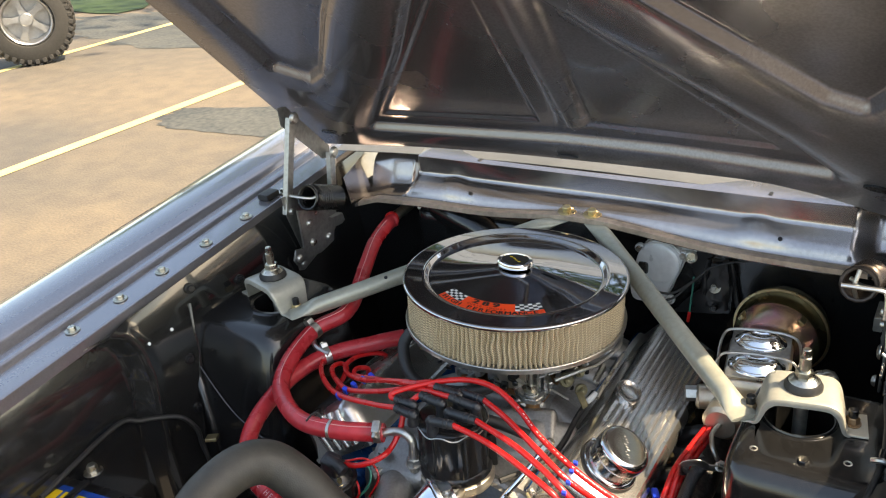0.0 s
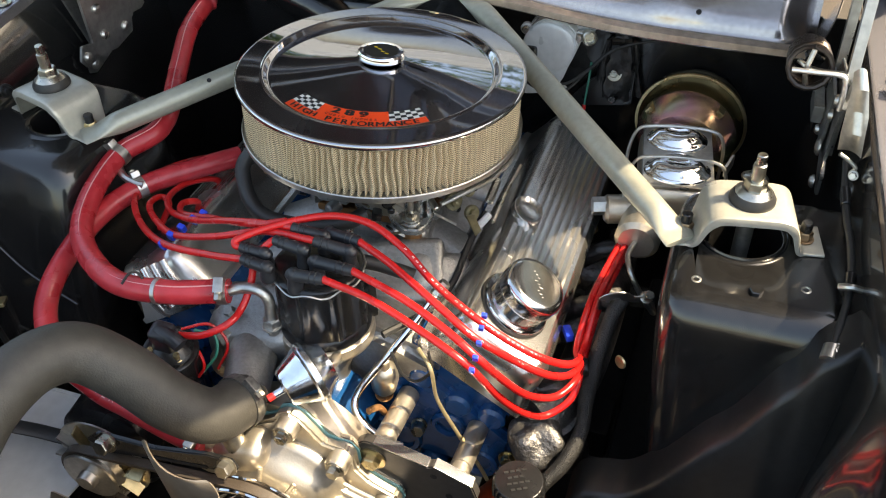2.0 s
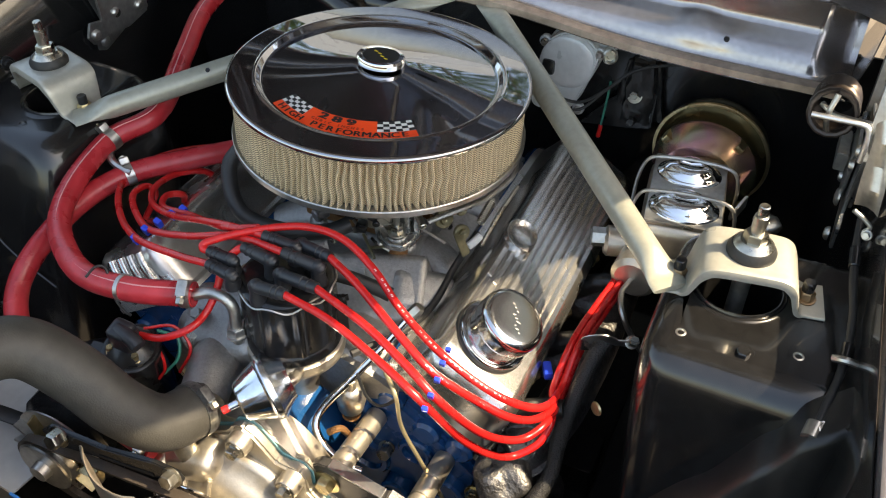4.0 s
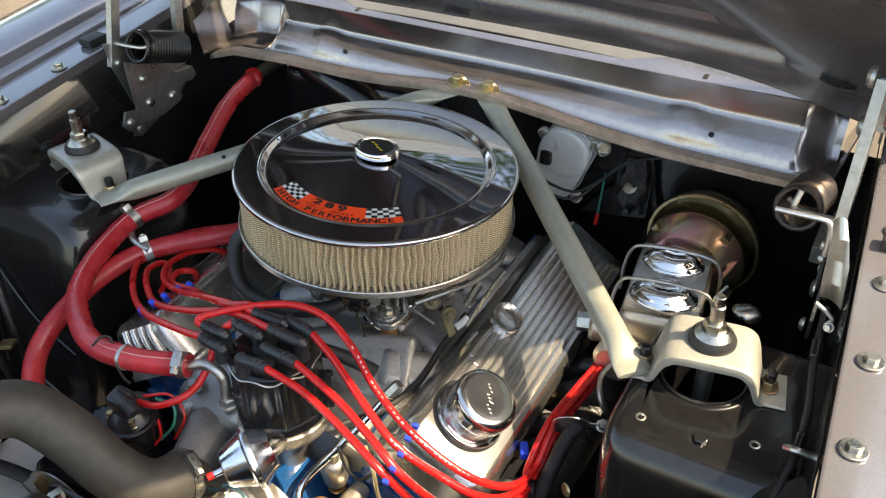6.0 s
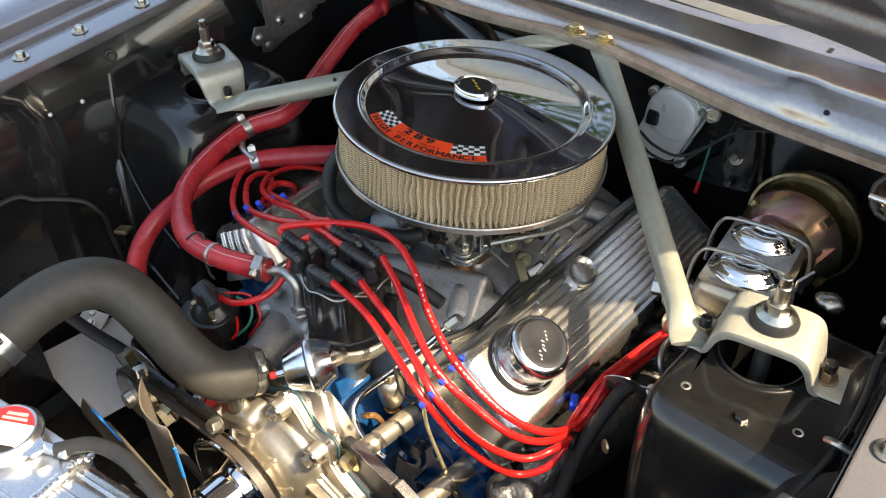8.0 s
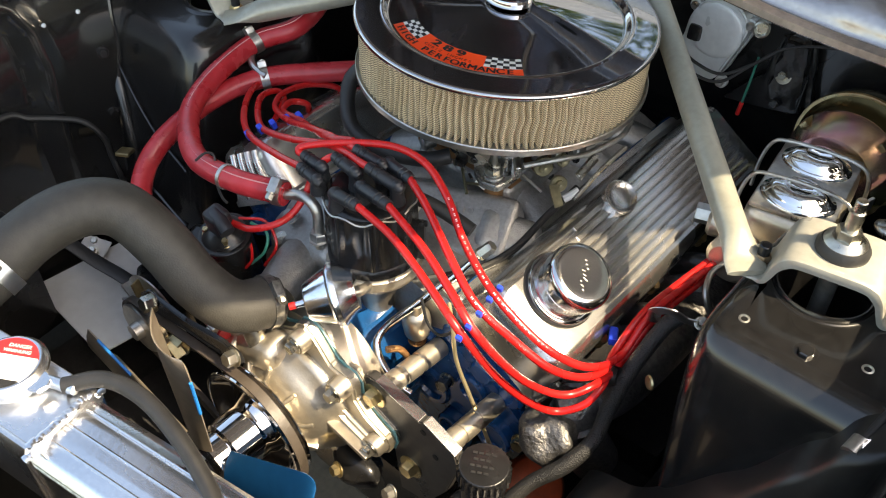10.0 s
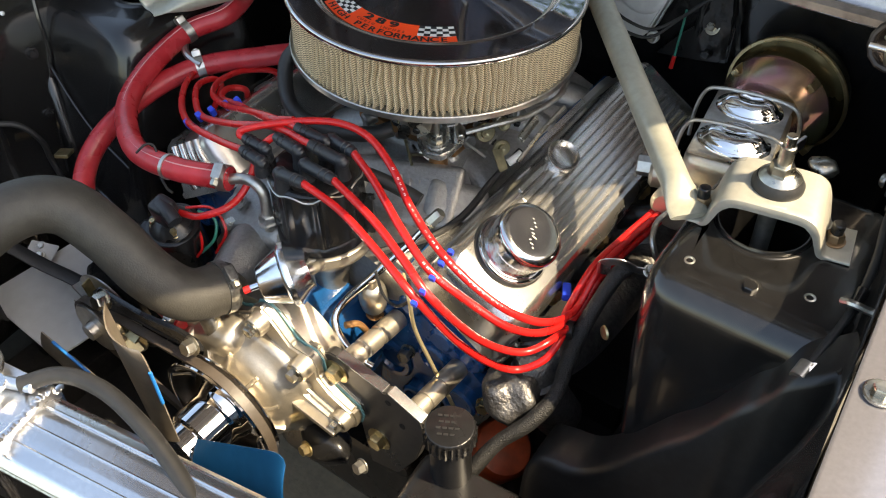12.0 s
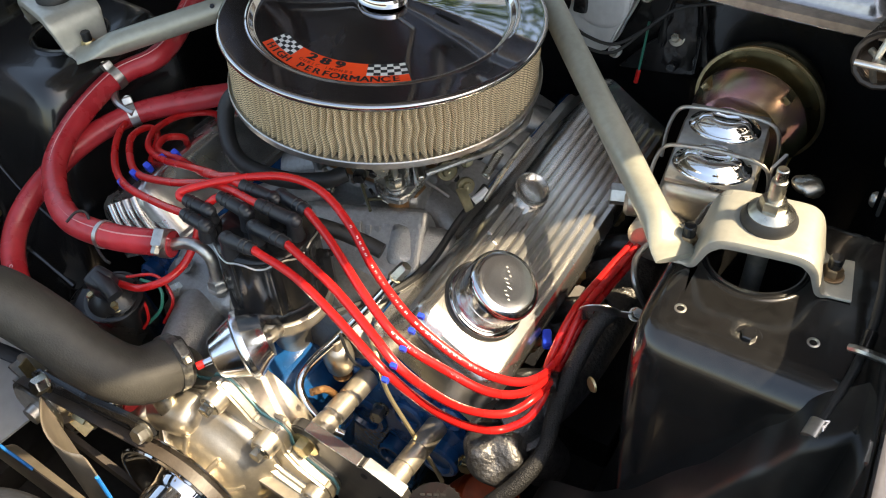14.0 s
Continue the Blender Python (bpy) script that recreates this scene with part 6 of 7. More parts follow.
p_at("belt", belt((PC.x, -0.457, PC.z), 0.0775, AP, 0.036), mat("worn_belt", (0.048, 0.038, 0.03), 0.45, 0, 0.25, 90, 20, 0.2), pulley, "brown-grey worn fan belt")
fan = thing("cooling_fan", "chrome five-blade cooling fan with blue-edged blades", "fan", (PC.x, -0.518, PC.z))
part("hub", lathe([(0.028, -0.018), (0.028, 0.0), (0.042, 0.002), (0.042, 0.008), (0.022, 0.010), (0.018, 0.02), (0.0, 0.021)], 40, fm), CHROME, fan)
EDGEB = mat("bright_blue_edge", (0.01, 0.2, 0.6), 0.35)
FANST = mat("satin_brown_blade", (0.3, 0.255, 0.2), 0.36, 0.6, 0.2, 60, 10)
for k in range(5):
    a = radians(22 + 72 * k)
    def blade(u, v):
        r = 0.045 + 0.155 * u
        w = (0.055 + 0.055 * u) * (0.76 + 0.24 * math.sqrt(max(0.0, 1 - ((u - 0.86) / 0.14) ** 2)) if u > 0.86 else 1)
        s = (v - 0.5) * w
        camber = 0.014 * (1 - (2 * v - 1) ** 2)
        c, sn = math.cos(radians(16)), math.sin(radians(16))
        x, y, z = r, s * c, -s * sn + camber
        return fm @ Vector((x * math.cos(a) - y * math.sin(a), x * math.sin(a) + y * math.cos(a), z))
    # the first blade wears the painted blue reflection
    part("blade", sheet(blade, [*span(0, 0.9, 14), 0.93, 0.95, 0.965, 0.98, 0.99, 0.997, 1.0], span(0, 1, 9), 0.0016), FANREFL if k == 0 else FANST, fan)
    part("blade_edge", tube([blade(u, 0.0) for u in span(0.5, 0.85, 7)], 0.0018, 8, 3), EDGEB, fan, "bright blue blade edge")

alt = thing("alternator", "black and silver alternator with a cooling fan and bracket", "alternator", (-0.18, -0.37, 0.66))
am = stand((AP.x, -0.44, AP.z - 0.0), (0, -1, 0), (1, 0, 0))
p_at("housing", lathe([(0.05, -0.12), (0.066, -0.11), (0.068, -0.05), (0.066, -0.02), (0.05, -0.008), (0.02, -0.004)], 48, am), BLACKP, alt)
p_at("cooling_disc", lathe([(0.06, -0.006), (0.06, -0.004), (0.02, -0.002)], 40, am), STEEL, alt)
for k in range(10):
    a = 2 * math.pi * k / 10
    p_at("cooling_vane", box(0.03, 0.003, 0.014, am @ Matrix.Rotation(a, 4, "Z") @ Matrix.Translation((0.043, 0, 0.004)) @ Matrix.Rotation(0.4, 4, "X"), 0.0008), GOLDZ if k % 3 == 0 else STEEL, alt)
p_at("alternator_pulley", lathe([(0.034, 0.006), (0.036, 0.008), (0.03, 0.015), (0.036, 0.022), (0.034, 0.024), (0.012, 0.024), (0.011, 0.034), (0.0, 0.034)], 40, am), STEEL, alt)
p_at("adjuster_arm", prism([(-0.192, 0.732), (-0.175, 0.748), (-0.10, 0.752), (-0.03, 0.770), (-0.002, 0.770), (0.004, 0.758), (-0.010, 0.749), (-0.06, 0.740), (-0.12, 0.728), (-0.17, 0.716)], 0.006, yface(-0.447), 0.0012), BLACKP, alt, "glossy black slotted adjuster arm")
p_at("arm_slot", prism([(-0.11, 0.738), (-0.06, 0.745), (-0.035, 0.750), (-0.034, 0.746), (-0.06, 0.741), (-0.11, 0.734)], 0.0008, yface(-0.4532), 0), BLACKINK, alt)
p_at("pivot_bracket", prism([(-0.06, -0.02), (0.05, -0.03), (0.07, 0.0), (0.04, 0.03), (-0.05, 0.035)], 0.02, stand((-0.17, -0.35, 0.72), (0.1, -0.5, 0.85), (1, 0.2, 0)), 0.006), BLACKP, alt)
p_at("adjuster_bolt", hexhead((-0.160, -0.455, 0.742), (0, -1, 0.3), 0.010, 0.012, 1.3), BOLTM, alt)
p_at("adjuster_bolt", hexhead((-0.008, -0.453, 0.761), (0, -1, 0.3), 0.009, 0.010, 1.3), BOLTM, alt)
p_at("rear_cover", lump(0.05, (-0.20, -0.34, 0.71), (1.2, 0.9, 0.6), 4, 0.15), BLACKP, alt)

# power steering pump, its bracket and lines
ps = thing("power_steering_pump", "black power steering pump with a ribbed filler cap", "steering pump", (0.28, -0.40, 0.60))
p_at("reservoir", box(0.12, 0.085, 0.13, Matrix.Translation((0.305, -0.415, 0.632)) @ Matrix.Rotation(0.1, 4, "Z"), 0.016, None, 3), BLACKP, ps)
CPS = Matrix.Translation((0.279, -0.389, 0))
p_at("filler_neck", lathe([(0.021, 0.68), (0.020, 0.756)], 30, CPS), BLACKP, ps)
cap = p_at("filler_cap", lathe([(0.0235, 0.754), (0.0248, 0.755), (0.0248, 0.7715), (0.0238, 0.7745), (0.0225, 0.7755), (0.0, 0.7765)], 112, CPS, None, lambda a, z: 1 + (0.06 if math.cos(28 * a) > 0.2 and z < 0.774 else 0)), BLACKP, ps, "black ribbed plastic cap")
CAPR = mat("cap_relief", (0.02, 0.02, 0.02), 0.35)
for k in range(4):
    for j in range(3 + k % 2):
        p_at("cap_print", box(0.0045, 0.0024, 0.0008, CPS @ Matrix.Translation((0, 0, 0.7765)) @ Matrix.Rotation(0.5, 4, "Z") @ Matrix.Translation((-0.0085 + 0.006 * j - 0.002 * (k % 2), -0.0105 + 0.007 * k, 0)), 0.0003), CAPR, cap)
br = thing("pump_bracket", "thick black steel bracket plate bolted to the engine", "bracket", (0.18, -0.36, 0.60))
BRM = mat("black_oxide_plate", (0.085, 0.08, 0.075), 0.34, 0.6, 0.2, 80, 12, 0.08)
p_at("plate", prism([(0.079, 0.705), (0.083, 0.720), (0.092, 0.728), (0.104, 0.729), (0.166, 0.713), (0.173, 0.7165), (0.216, 0.699), (0.222, 0.68), (0.205, 0.62), (0.175, 0.565), (0.135, 0.555), (0.125, 0.645), (0.1, 0.675), (0.084, 0.69)], 0.013, yface(-0.352), 0.0015), BRM, br)
# bright strips along the two upper edges of the plate
for (xa, za), (xb, zb) in (((0.104, 0.7285), (0.166, 0.7125)), ((0.173, 0.7160), (0.216, 0.6985))):
    dv = Vector((xb - xa, 0, zb - za))
    p_at("bright_edge", box(dv.length, 0.0128, 0.0022, stand(((xa + xb) / 2, -0.3585, (za + zb) / 2 + 0.0008), Vector((-dv.z, 0, dv.x)), dv), 0.0006), RADAL, br, "bright strip along the top edge")
for x, z in ((0.102, 0.703), (0.153, 0.617)):
    p_at("plate_bolt", hexhead((x, -0.365, z), (0, -1, 0), 0.0105, 0.009, 1.5), GOLDZ, br, "yellow zinc bolt")
for x, z in ((0.173, 0.701), (0.190, 0.672)):
    p_at("plate_hole", lathe([(0.004, 0), (0.004, 0.0006), (0, 0.0007)], 12, stand((x, -0.3652, z), (0, -1, 0))), BLACKINK, br)
for x, z in ((0.105, 0.706), (0.19, 0.675)):
    p_at("spacer", lathe([(0.0125, 0), (0.0125, 0.022), (0.011, 0.023), (0.011, 0.027), (0.0125, 0.028), (0.0125, 0.05), (0.011, 0.051), (0.011, 0.055), (0.0125, 0.056), (0.0125, 0.092)], 24, stand((x, -0.352, z), (0, 1, -0.12))), PUMP, br, "grooved bright spacer")
p_at("lower_lug", lump(0.03, (0.09, -0.39, 0.585), (1.2, 0.8, 0.8), 6, 0.2), BLACKP, br)
p_at("lower_nut", hexhead((0.085, -0.415, 0.60), (-0.2, -1, 0.3), 0.007, 0.007, 1.4), GOLDZ, br)
p_at("lower_nut", hexhead((0.14, -0.385, 0.575), (-0.2, -1, 0.3), 0.008, 0.009, 1.2), STEEL, br)

br.location += Vector((0.014, -0.003, 0.015))
ps.location += Vector((0.008, -0.004, 0.012))

FP = [(0.1368, -0.334, 0.705), (0.1171, -0.3373, 0.712), (0.0914, -0.3329, 0.725), (0.0766, -0.3233, 0.738), (0.0783, -0.3066, 0.752), (0.1024, -0.2762, 0.785), (0.1275, -0.2457, 0.82), (0.1429, -0.2281, 0.845)]
solo("fuel_line", tube(FP, 0.0046, 12, 8), CHROME, "bent chromed fuel line in front of the engine", "fuel line")
solo("fuel_fitting", hexhead((FP[-1][0], FP[-1][1], FP[-1][2]), (0.5, 0.4, 0.7), 0.007, 0.018, 1.1), BOLTM, "plated flare nut on the fuel line", "pipe fitting")
solo("brass_elbow", tube([(FP[2][0] + 0.012, FP[2][1] + 0.03, 0.715), (FP[2][0] + 0.01, FP[2][1] + 0.02, 0.735), (FP[2][0] + 0.004, FP[2][1] + 0.006, 0.742)], 0.004, 12, 4), COPPER, "brass elbow fitting on the block", "pipe fitting")
solo("dipstick_tube", tube([(0.1367, -0.2702, 0.8), (0.1576, -0.2877, 0.79), (0.1637, -0.2888, 0.745), (0.1836, -0.2886, 0.7), (0.2145, -0.2891, 0.64), (0.2235, -0.2896, 0.62)], 0.0024, 8, 8), mat("yellowed_tube", (0.5, 0.42, 0.25), 0.35, 0.7), "thin yellowed dipstick tube", "dipstick")
sn = thing("oil_sender", "plated oil pressure sender on the engine front", "sensor", (0.098, -0.285, 0.72))
p_at("sender_body", lathe([(0.009, 0), (0.015, 0.012), (0.017, 0.03), (0.015, 0.045), (0.010, 0.05), (0.006, 0.052), (0.005, 0.066)], 28, stand((0.09, -0.272, 0.715), (0.15, -0.15, 1))), PUMP, sn)
p_at("sender_hex", hexhead((0.09, -0.272, 0.708), (0.15, -0.15, 1), 0.010, 0.01, 1.1), COPPER, sn)
solo("sender_wire", tube([(0.1103, -0.2845, 0.8), (0.1233, -0.2898, 0.775), (0.139, -0.2874, 0.765), (0.1566, -0.2837, 0.785), (0.1526, -0.2803, 0.81)], 0.0018, 6, 6), BLACKR, "thin black sender wire loop", "wire")
solo("red_wire", tube([(0.0349, -0.3649, 0.755), (0.0426, -0.347, 0.758), (0.0432, -0.3291, 0.76), (0.0402, -0.3203, 0.765)], 0.0018, 6, 5), REDWIRE, "thin red wire beside the pump", "wire")

# exhaust manifold, starter side pieces
ex = thing("exhaust_manifold", "rough grey cast iron exhaust manifold below the valve cover", "exhaust manifold", (0.27, -0.24, 0.62))
p_at("front_bend", lump(0.033, (0.275, -0.258, 0.676), (1.05, 1.0, 1.0), 9, 0.4, 4), IRON, ex)
p_at("log", tube([(0.268, -0.235, 0.690), (0.285, -0.21, 0.695), (0.30, -0.15, 0.69), (0.305, -0.03, 0.69), (0.30, 0.12, 0.68)], 0.029, 18, 6), IRON, ex)
p_at("outlet", tube([(0.283, -0.225, 0.69), (0.284, -0.21, 0.64), (0.30, -0.19, 0.58)], 0.03, 18, 5), IRON, ex)
for y in (-0.20, -0.09, 0.02):
    p_at("port", tube([(0.235, y, 0.70), (0.27, y, 0.705), (0.30, y, 0.695)], 0.026, 14, 4), IRON, ex)
    p_at("stud_nut", hexhead((0.262, y + 0.035, 0.745), (0.6, 0, 0.8), 0.008, 0.012, 1.2), GOLDZ, ex)
    p_at("plug_boot", tube([(0.262, y - 0.02, 0.742), (0.29, y - 0.015, 0.76), (0.318, y - 0.01, 0.768)], 0.0125, 12, 5, rad=lambda s: 1.1 - 0.25 * s), CRINKLE, ex, "dark crinkled spark plug boot")
p_at("blue_clip", box(0.010, 0.020, 0.011, Matrix.Translation((0.285, -0.172, 0.775)) @ Matrix.Rotation(0.5, 4, "Z"), 0.003), BLUEPL, ex, "blue plastic clip")
solo("oil_filter", lathe([(0.03, 0), (0.040, 0.006), (0.041, 0.08), (0.035, 0.088), (0.0, 0.09)], 40, stand((0.215, -0.225, 0.45), (0.3, -0.1, 0.6))), ORANGE, "orange painted oil filter low beside the block", "oil filter")
CB = [(0.2782, -0.3463, 0.64), (0.291, -0.3151, 0.665), (0.312, -0.2849, 0.685), (0.323, -0.2505, 0.705), (0.3216, -0.2272, 0.735), (0.3242, -0.2019, 0.775), (0.3318, -0.1611, 0.812), (0.3397, -0.1458, 0.825)]
solo("battery_cable", tube(CB, 0.0088, 14, 10, rad=lambda s: 1 + 0.05 * math.cos(s * 420)), BRAID, "black woven cable sleeve along the inner fender", "cable")
cl = thing("cable_clamp", "bright steel P-clamp holding the leads to the tower", "clamp", (0.342, -0.150, 0.829))
p_at("strap", tube([(0.318, -0.158, 0.812), (0.322, -0.165, 0.835), (0.338, -0.162, 0.842), (0.348, -0.152, 0.83), (0.366, -0.148, 0.832)], 0.0075, 10, 6, flat=lambda s: 0.25), RADAL, cl)
p_at("clamp_screw", hexhead((0.364, -0.148, 0.833), (0.3, -0.5, 0.8), 0.006, 0.012, 1.2), BOLTM, cl)
solo("tower_plug", lathe([(0.008, 0), (0.007, 0.002), (0, 0.0025)], 16, stand((0.352, -0.212, 0.79), (-0.6, -0.8, 0.1))), GOLDZ, "small brass-coloured screw in the tower side", "screw")

# ---- radiator ----
RY = radians(9)
RM = Matrix.Translation((-0.02, -0.648, 0)) @ Matrix.Rotation(RY, 4, "Z")
rad = thing("radiator", "brushed aluminium radiator with welded tank and filler neck", "radiator", (-0.02, -0.648, 0.40))
b = prism([(-0.038, 0.80), (0.038, 0.80), (0.038, 0.858), (0.03, 0.868), (0.012, 0.874), (-0.012, 0.874), (-0.03, 0.868), (-0.038, 0.858)], 0.62, RM @ stand((-0.31, 0, 0), (1, 0, 0), (0, 1, 0)), 0.002)
p_at("top_tank", b, RADAL, rad)
p_at("tank_box", prism([(-0.041, 0.80), (0.041, 0.80), (0.041, 0.868), (0.035, 0.880), (-0.035, 0.880), (-0.041, 0.868)], 0.155, RM @ stand((-0.105, 0, 0), (1, 0, 0), (0, 1, 0)), 0.003), RADAL, rad, "raised filler section with weld beads")
rr = random.Random(3)
for x in (-0.105, 0.05):
    bm = None
    for k in range(22):
        bm = lump(0.0042, RM @ Vector((x + rr.uniform(-0.001, 0.001), -0.04 + 0.0038 * k, 0.8805 if 1 < k < 20 else 0.872)), (1, 1, 0.6), k, 0.2, 1)
        p_at("weld_bead", bm, RADAL, rad)
for yy in (-0.018, 0.0, 0.02):
    p_at("tank_crease", tube([RM @ Vector((x, yy, 0.8745 if abs(yy) < 0.01 else 0.8725)) for x in span(0.055, 0.30, 6)], 0.0016, 6, 3), RADAL, rad)
p_at("core", box(0.58, 0.05, 0.40, RM @ Matrix.Translation((0, 0, 0.60)), 0.002), mat("radiator_core", (0.03, 0.03, 0.03), 0.5, 0.5, 0.3, 500), rad, "dark finned core")
p_at("side_channel", box(0.02, 0.07, 0.44, RM @ Matrix.Translation((-0.30, 0, 0.60)), 0.003), RADAL, rad)
p_at("side_channel", box(0.02, 0.07, 0.44, RM @ Matrix.Translation((0.30, 0, 0.60)), 0.003), RADAL, rad)
p_at("inlet_neck", tube([(-0.19, -0.640, 0.855), (-0.175, -0.615, 0.880), (-0.160, -0.592, 0.900)], 0.024, 20, 4), RADAL, rad)
CP = Vector((-0.043, -0.645, 0.880))
p_at("filler_neck", lathe([(0.03, 0), (0.027, 0.006), (0.027, 0.014)], 40, Matrix.Translation(CP)), RADAL, rad)
p_at("overflow_nipple", rod((CP.x + 0.024, CP.y + 0.012, CP.z + 0.008), (CP.x + 0.062, CP.y + 0.027, CP.z + 0.008), 0.0055, 14, None, 0.001), RADAL, rad)
rc = part("radiator_cap", lathe([(0.032, 0.008), (0.0345, 0.010), (0.0345, 0.014), (0.031, 0.018), (0.029, 0.0185), (0.0, 0.019)], 56), RADAL, rad, "radiator cap with a red and white warning label")
rc.location = CP - rad.location
for s in (1, -1):
    part("cap_ear", prism([(0.03, -0.012), (0.044, -0.008), (0.047, 0.0), (0.044, 0.008), (0.03, 0.012)], 0.004, Matrix.Rotation(0.25 if s > 0 else 0.25 + math.pi, 4, "Z") @ Matrix.Translation((0, 0, 0.010)), 0.001), RADAL, rc)
LR = Matrix.Rotation(radians(30), 4, "Z")


def disc_cut(r, y0, y1, z):
    """The part of a disc between two chords."""
    pts = []
    a0, a1 = math.asin(max(-1, min(1, y0 / r))), math.asin(max(-1, min(1, y1 / r)))
    for k in range(17):
        a = a0 + (a1 - a0) * k / 16
        pts.append((r * math.cos(a), r * math.sin(a)))
    for k in range(17):
        a = a1 + (a0 - a1) * k / 16
        pts.append((-r * math.cos(a), r * math.sin(a)))
    return prism(pts, 0.0004, LR @ Matrix.Translation((0, 0, z)), 0)


part("label_white", disc_cut(0.0275, -0.017, 0.0085, 0.0191), WHITEP, rc)
part("label_red", disc_cut(0.0275, 0.0085, 0.02749, 0.0191), REDLAB, rc, "red warning band")
part("label_black", disc_cut(0.0275, -0.02749, -0.017, 0.0191), BLACKINK, rc)
for w, y, s in (("DANGER", 0.0185, 0.0054), ("WARNUNG", 0.0128, 0.0050)):
    part("lettering", text_mesh(w, s, LR @ Matrix.Translation((0.004, y, 0.0198)), 0.0001), WHITEP, rc)
part("lettering", text_mesh("0.9", 0.006, LR @ Matrix.Translation((0.0, -0.0215, 0.0198)), 0.0001), WHITEP, rc)
solo("overflow_hose", tube([(CP.x + 0.05, CP.y + 0.022, CP.z + 0.008), *[(0.0305, -0.5974, 0.892), (0.0701, -0.5863, 0.89), (0.1187, -0.5888, 0.885), (0.1636, -0.5972, 0.875), (0.2085, -0.6105, 0.865)]], 0.0075, 14, 8), BLACKR, "grey-black rubber overflow hose from the filler neck", "hose")
solo("radiator_support", prism([(-0.60, 0.45), (0.62, 0.45), (0.62, 0.83), (0.45, 0.86), (-0.45, 0.86), (-0.60, 0.83)], 0.02, Matrix.Translation((0, -0.735, 0)) @ stand((0, 0, 0), (0, -1, 0), (1, 0, 0)), 0.004), BAY, "black sheet steel radiator support panel", "support panel")

# ---- battery corner ----
bat = thing("battery", "black battery with a blue and yellow label", "battery", (-0.47, -0.60, 0.60))
BM = Matrix.Translation((-0.47, -0.60, 0)) @ Matrix.Rotation(0.12, 4, "Z")
p_at("case", box(0.26, 0.17, 0.18, BM @ Matrix.Translation((0, 0, 0.70)), 0.008), BLACKP, bat)
p_at("lid_block", box(0.25, 0.05, 0.012, BM @ Matrix.Translation((0, -0.055, 0.793)), 0.004), BLACKP, bat)
p_at("top_label", box(0.21, 0.07, 0.001, BM @ Matrix.Translation((0.0, 0.03, 0.7912)), 0), BATBLUE, bat, "blue label")
for k in range(7):
    p_at("label_bar", box(0.019, 0.026, 0.0008, BM @ Matrix.Translation((-0.075 + 0.025 * k, 0.04, 0.7924)), 0), YELLOW, bat, "yellow bar standing for print")
for k in range(3):
    p_at("label_bar", box(0.09, 0.005, 0.0008, BM @ Matrix.Translation((-0.04, 0.019 - 0.009 * k, 0.7924)), 0), WHITEP, bat)
p_at("terminal", lathe([(0.012, 0), (0.010, 0.02), (0, 0.021)], 20, BM @ Matrix.Translation((-0.115, 0.045, 0.80))), STEEL, bat)
p_at("terminal_clamp", box(0.04, 0.03, 0.016, BM @ Matrix.Translation((-0.112, 0.04, 0.812)) @ Matrix.Rotation(0.4, 4, "Z"), 0.004), GOLDZ, bat, "brass terminal clamp")
p_at("clamp_bolt", hexhead(BM @ Vector((-0.10, 0.03, 0.82)), (0, 0, 1), 0.007, 0.009, 1.3), BOLTM, bat)
p_at("hold_down_nut", hexhead(BM @ Vector((0.02, 0.085, 0.812)), (0, 0, 1), 0.008, 0.012, 1.8), BOLTM, bat)
p_at("hold_down_strap", box(0.012, 0.18, 0.004, BM @ Matrix.Translation((0.02, 0.0, 0.806)), 0.001), BLACKP, bat)
sp_ = thing("splash_panel", "light grey sheet metal splash panel beside the battery", "panel", (-0.33, -0.41, 0.60))
p_at("sheet", prism([(-0.425, -0.495), (-0.25, -0.505), (-0.24, -0.42), (-0.255, -0.335), (-0.41, -0.335)], 0.003, Matrix.Translation((0, 0, 0.617)), 0.0008), GREYPL, sp_)
p_at("support_leg", box(0.02, 0.12, 0.2, Matrix.Translation((-0.40, -0.41, 0.517)), 0.003), UNDER, sp_)
p_at("folded_lip", tube([(-0.41, -0.335, 0.619), (-0.33, -0.334, 0.620), (-0.255, -0.335, 0.619)], 0.003, 8, 3), GREYPL, sp_)
p_at("tab", prism([(-0.02, -0.012), (0.02, -0.012), (0.022, 0.014), (-0.018, 0.014)], 0.003, stand((-0.418, -0.402, 0.632), (0.3, -0.3, 0.9), (1, 0.4, 0)), 0.0008), GREYPL, sp_, "light grey bent tab")
for k in (0, 1):
    p_at("tab_screw", hexhead((-0.423 + 0.014 * k, -0.396 - 0.012 * k, 0.636), (0.3, -0.3, 0.9), 0.005, 0.004, 1.4), BOLTM, sp_)
solo("ground_strap", tube([(-0.391, -0.449, 0.7), (-0.348, -0.434, 0.675), (-0.309, -0.421, 0.66), (-0.268, -0.414, 0.65), (-0.209, -0.409, 0.64)], 0.010, 10, 6, flat=lambda s: 0.4), BLACKR, "flat black strap crossing the grey panel", "strap")
solo("lower_tray", box(0.5, 0.5, 0.01, Matrix.Translation((-0.30, -0.35, 0.44)), 0.002), UNDER, "black sheet metal tray low in the bay", "tray")
solo("lower_tray", box(0.3, 0.9, 0.01, Matrix.Translation((0.33, -0.2, 0.44)), 0.002), UNDER, "black sheet metal tray low in the bay", "tray")
p_at("oil_pan", box(0.27, 0.55, 0.16, Matrix.Translation((0, -0.02, 0.35)), 0.02), BLACKP, engine, "black oil pan")


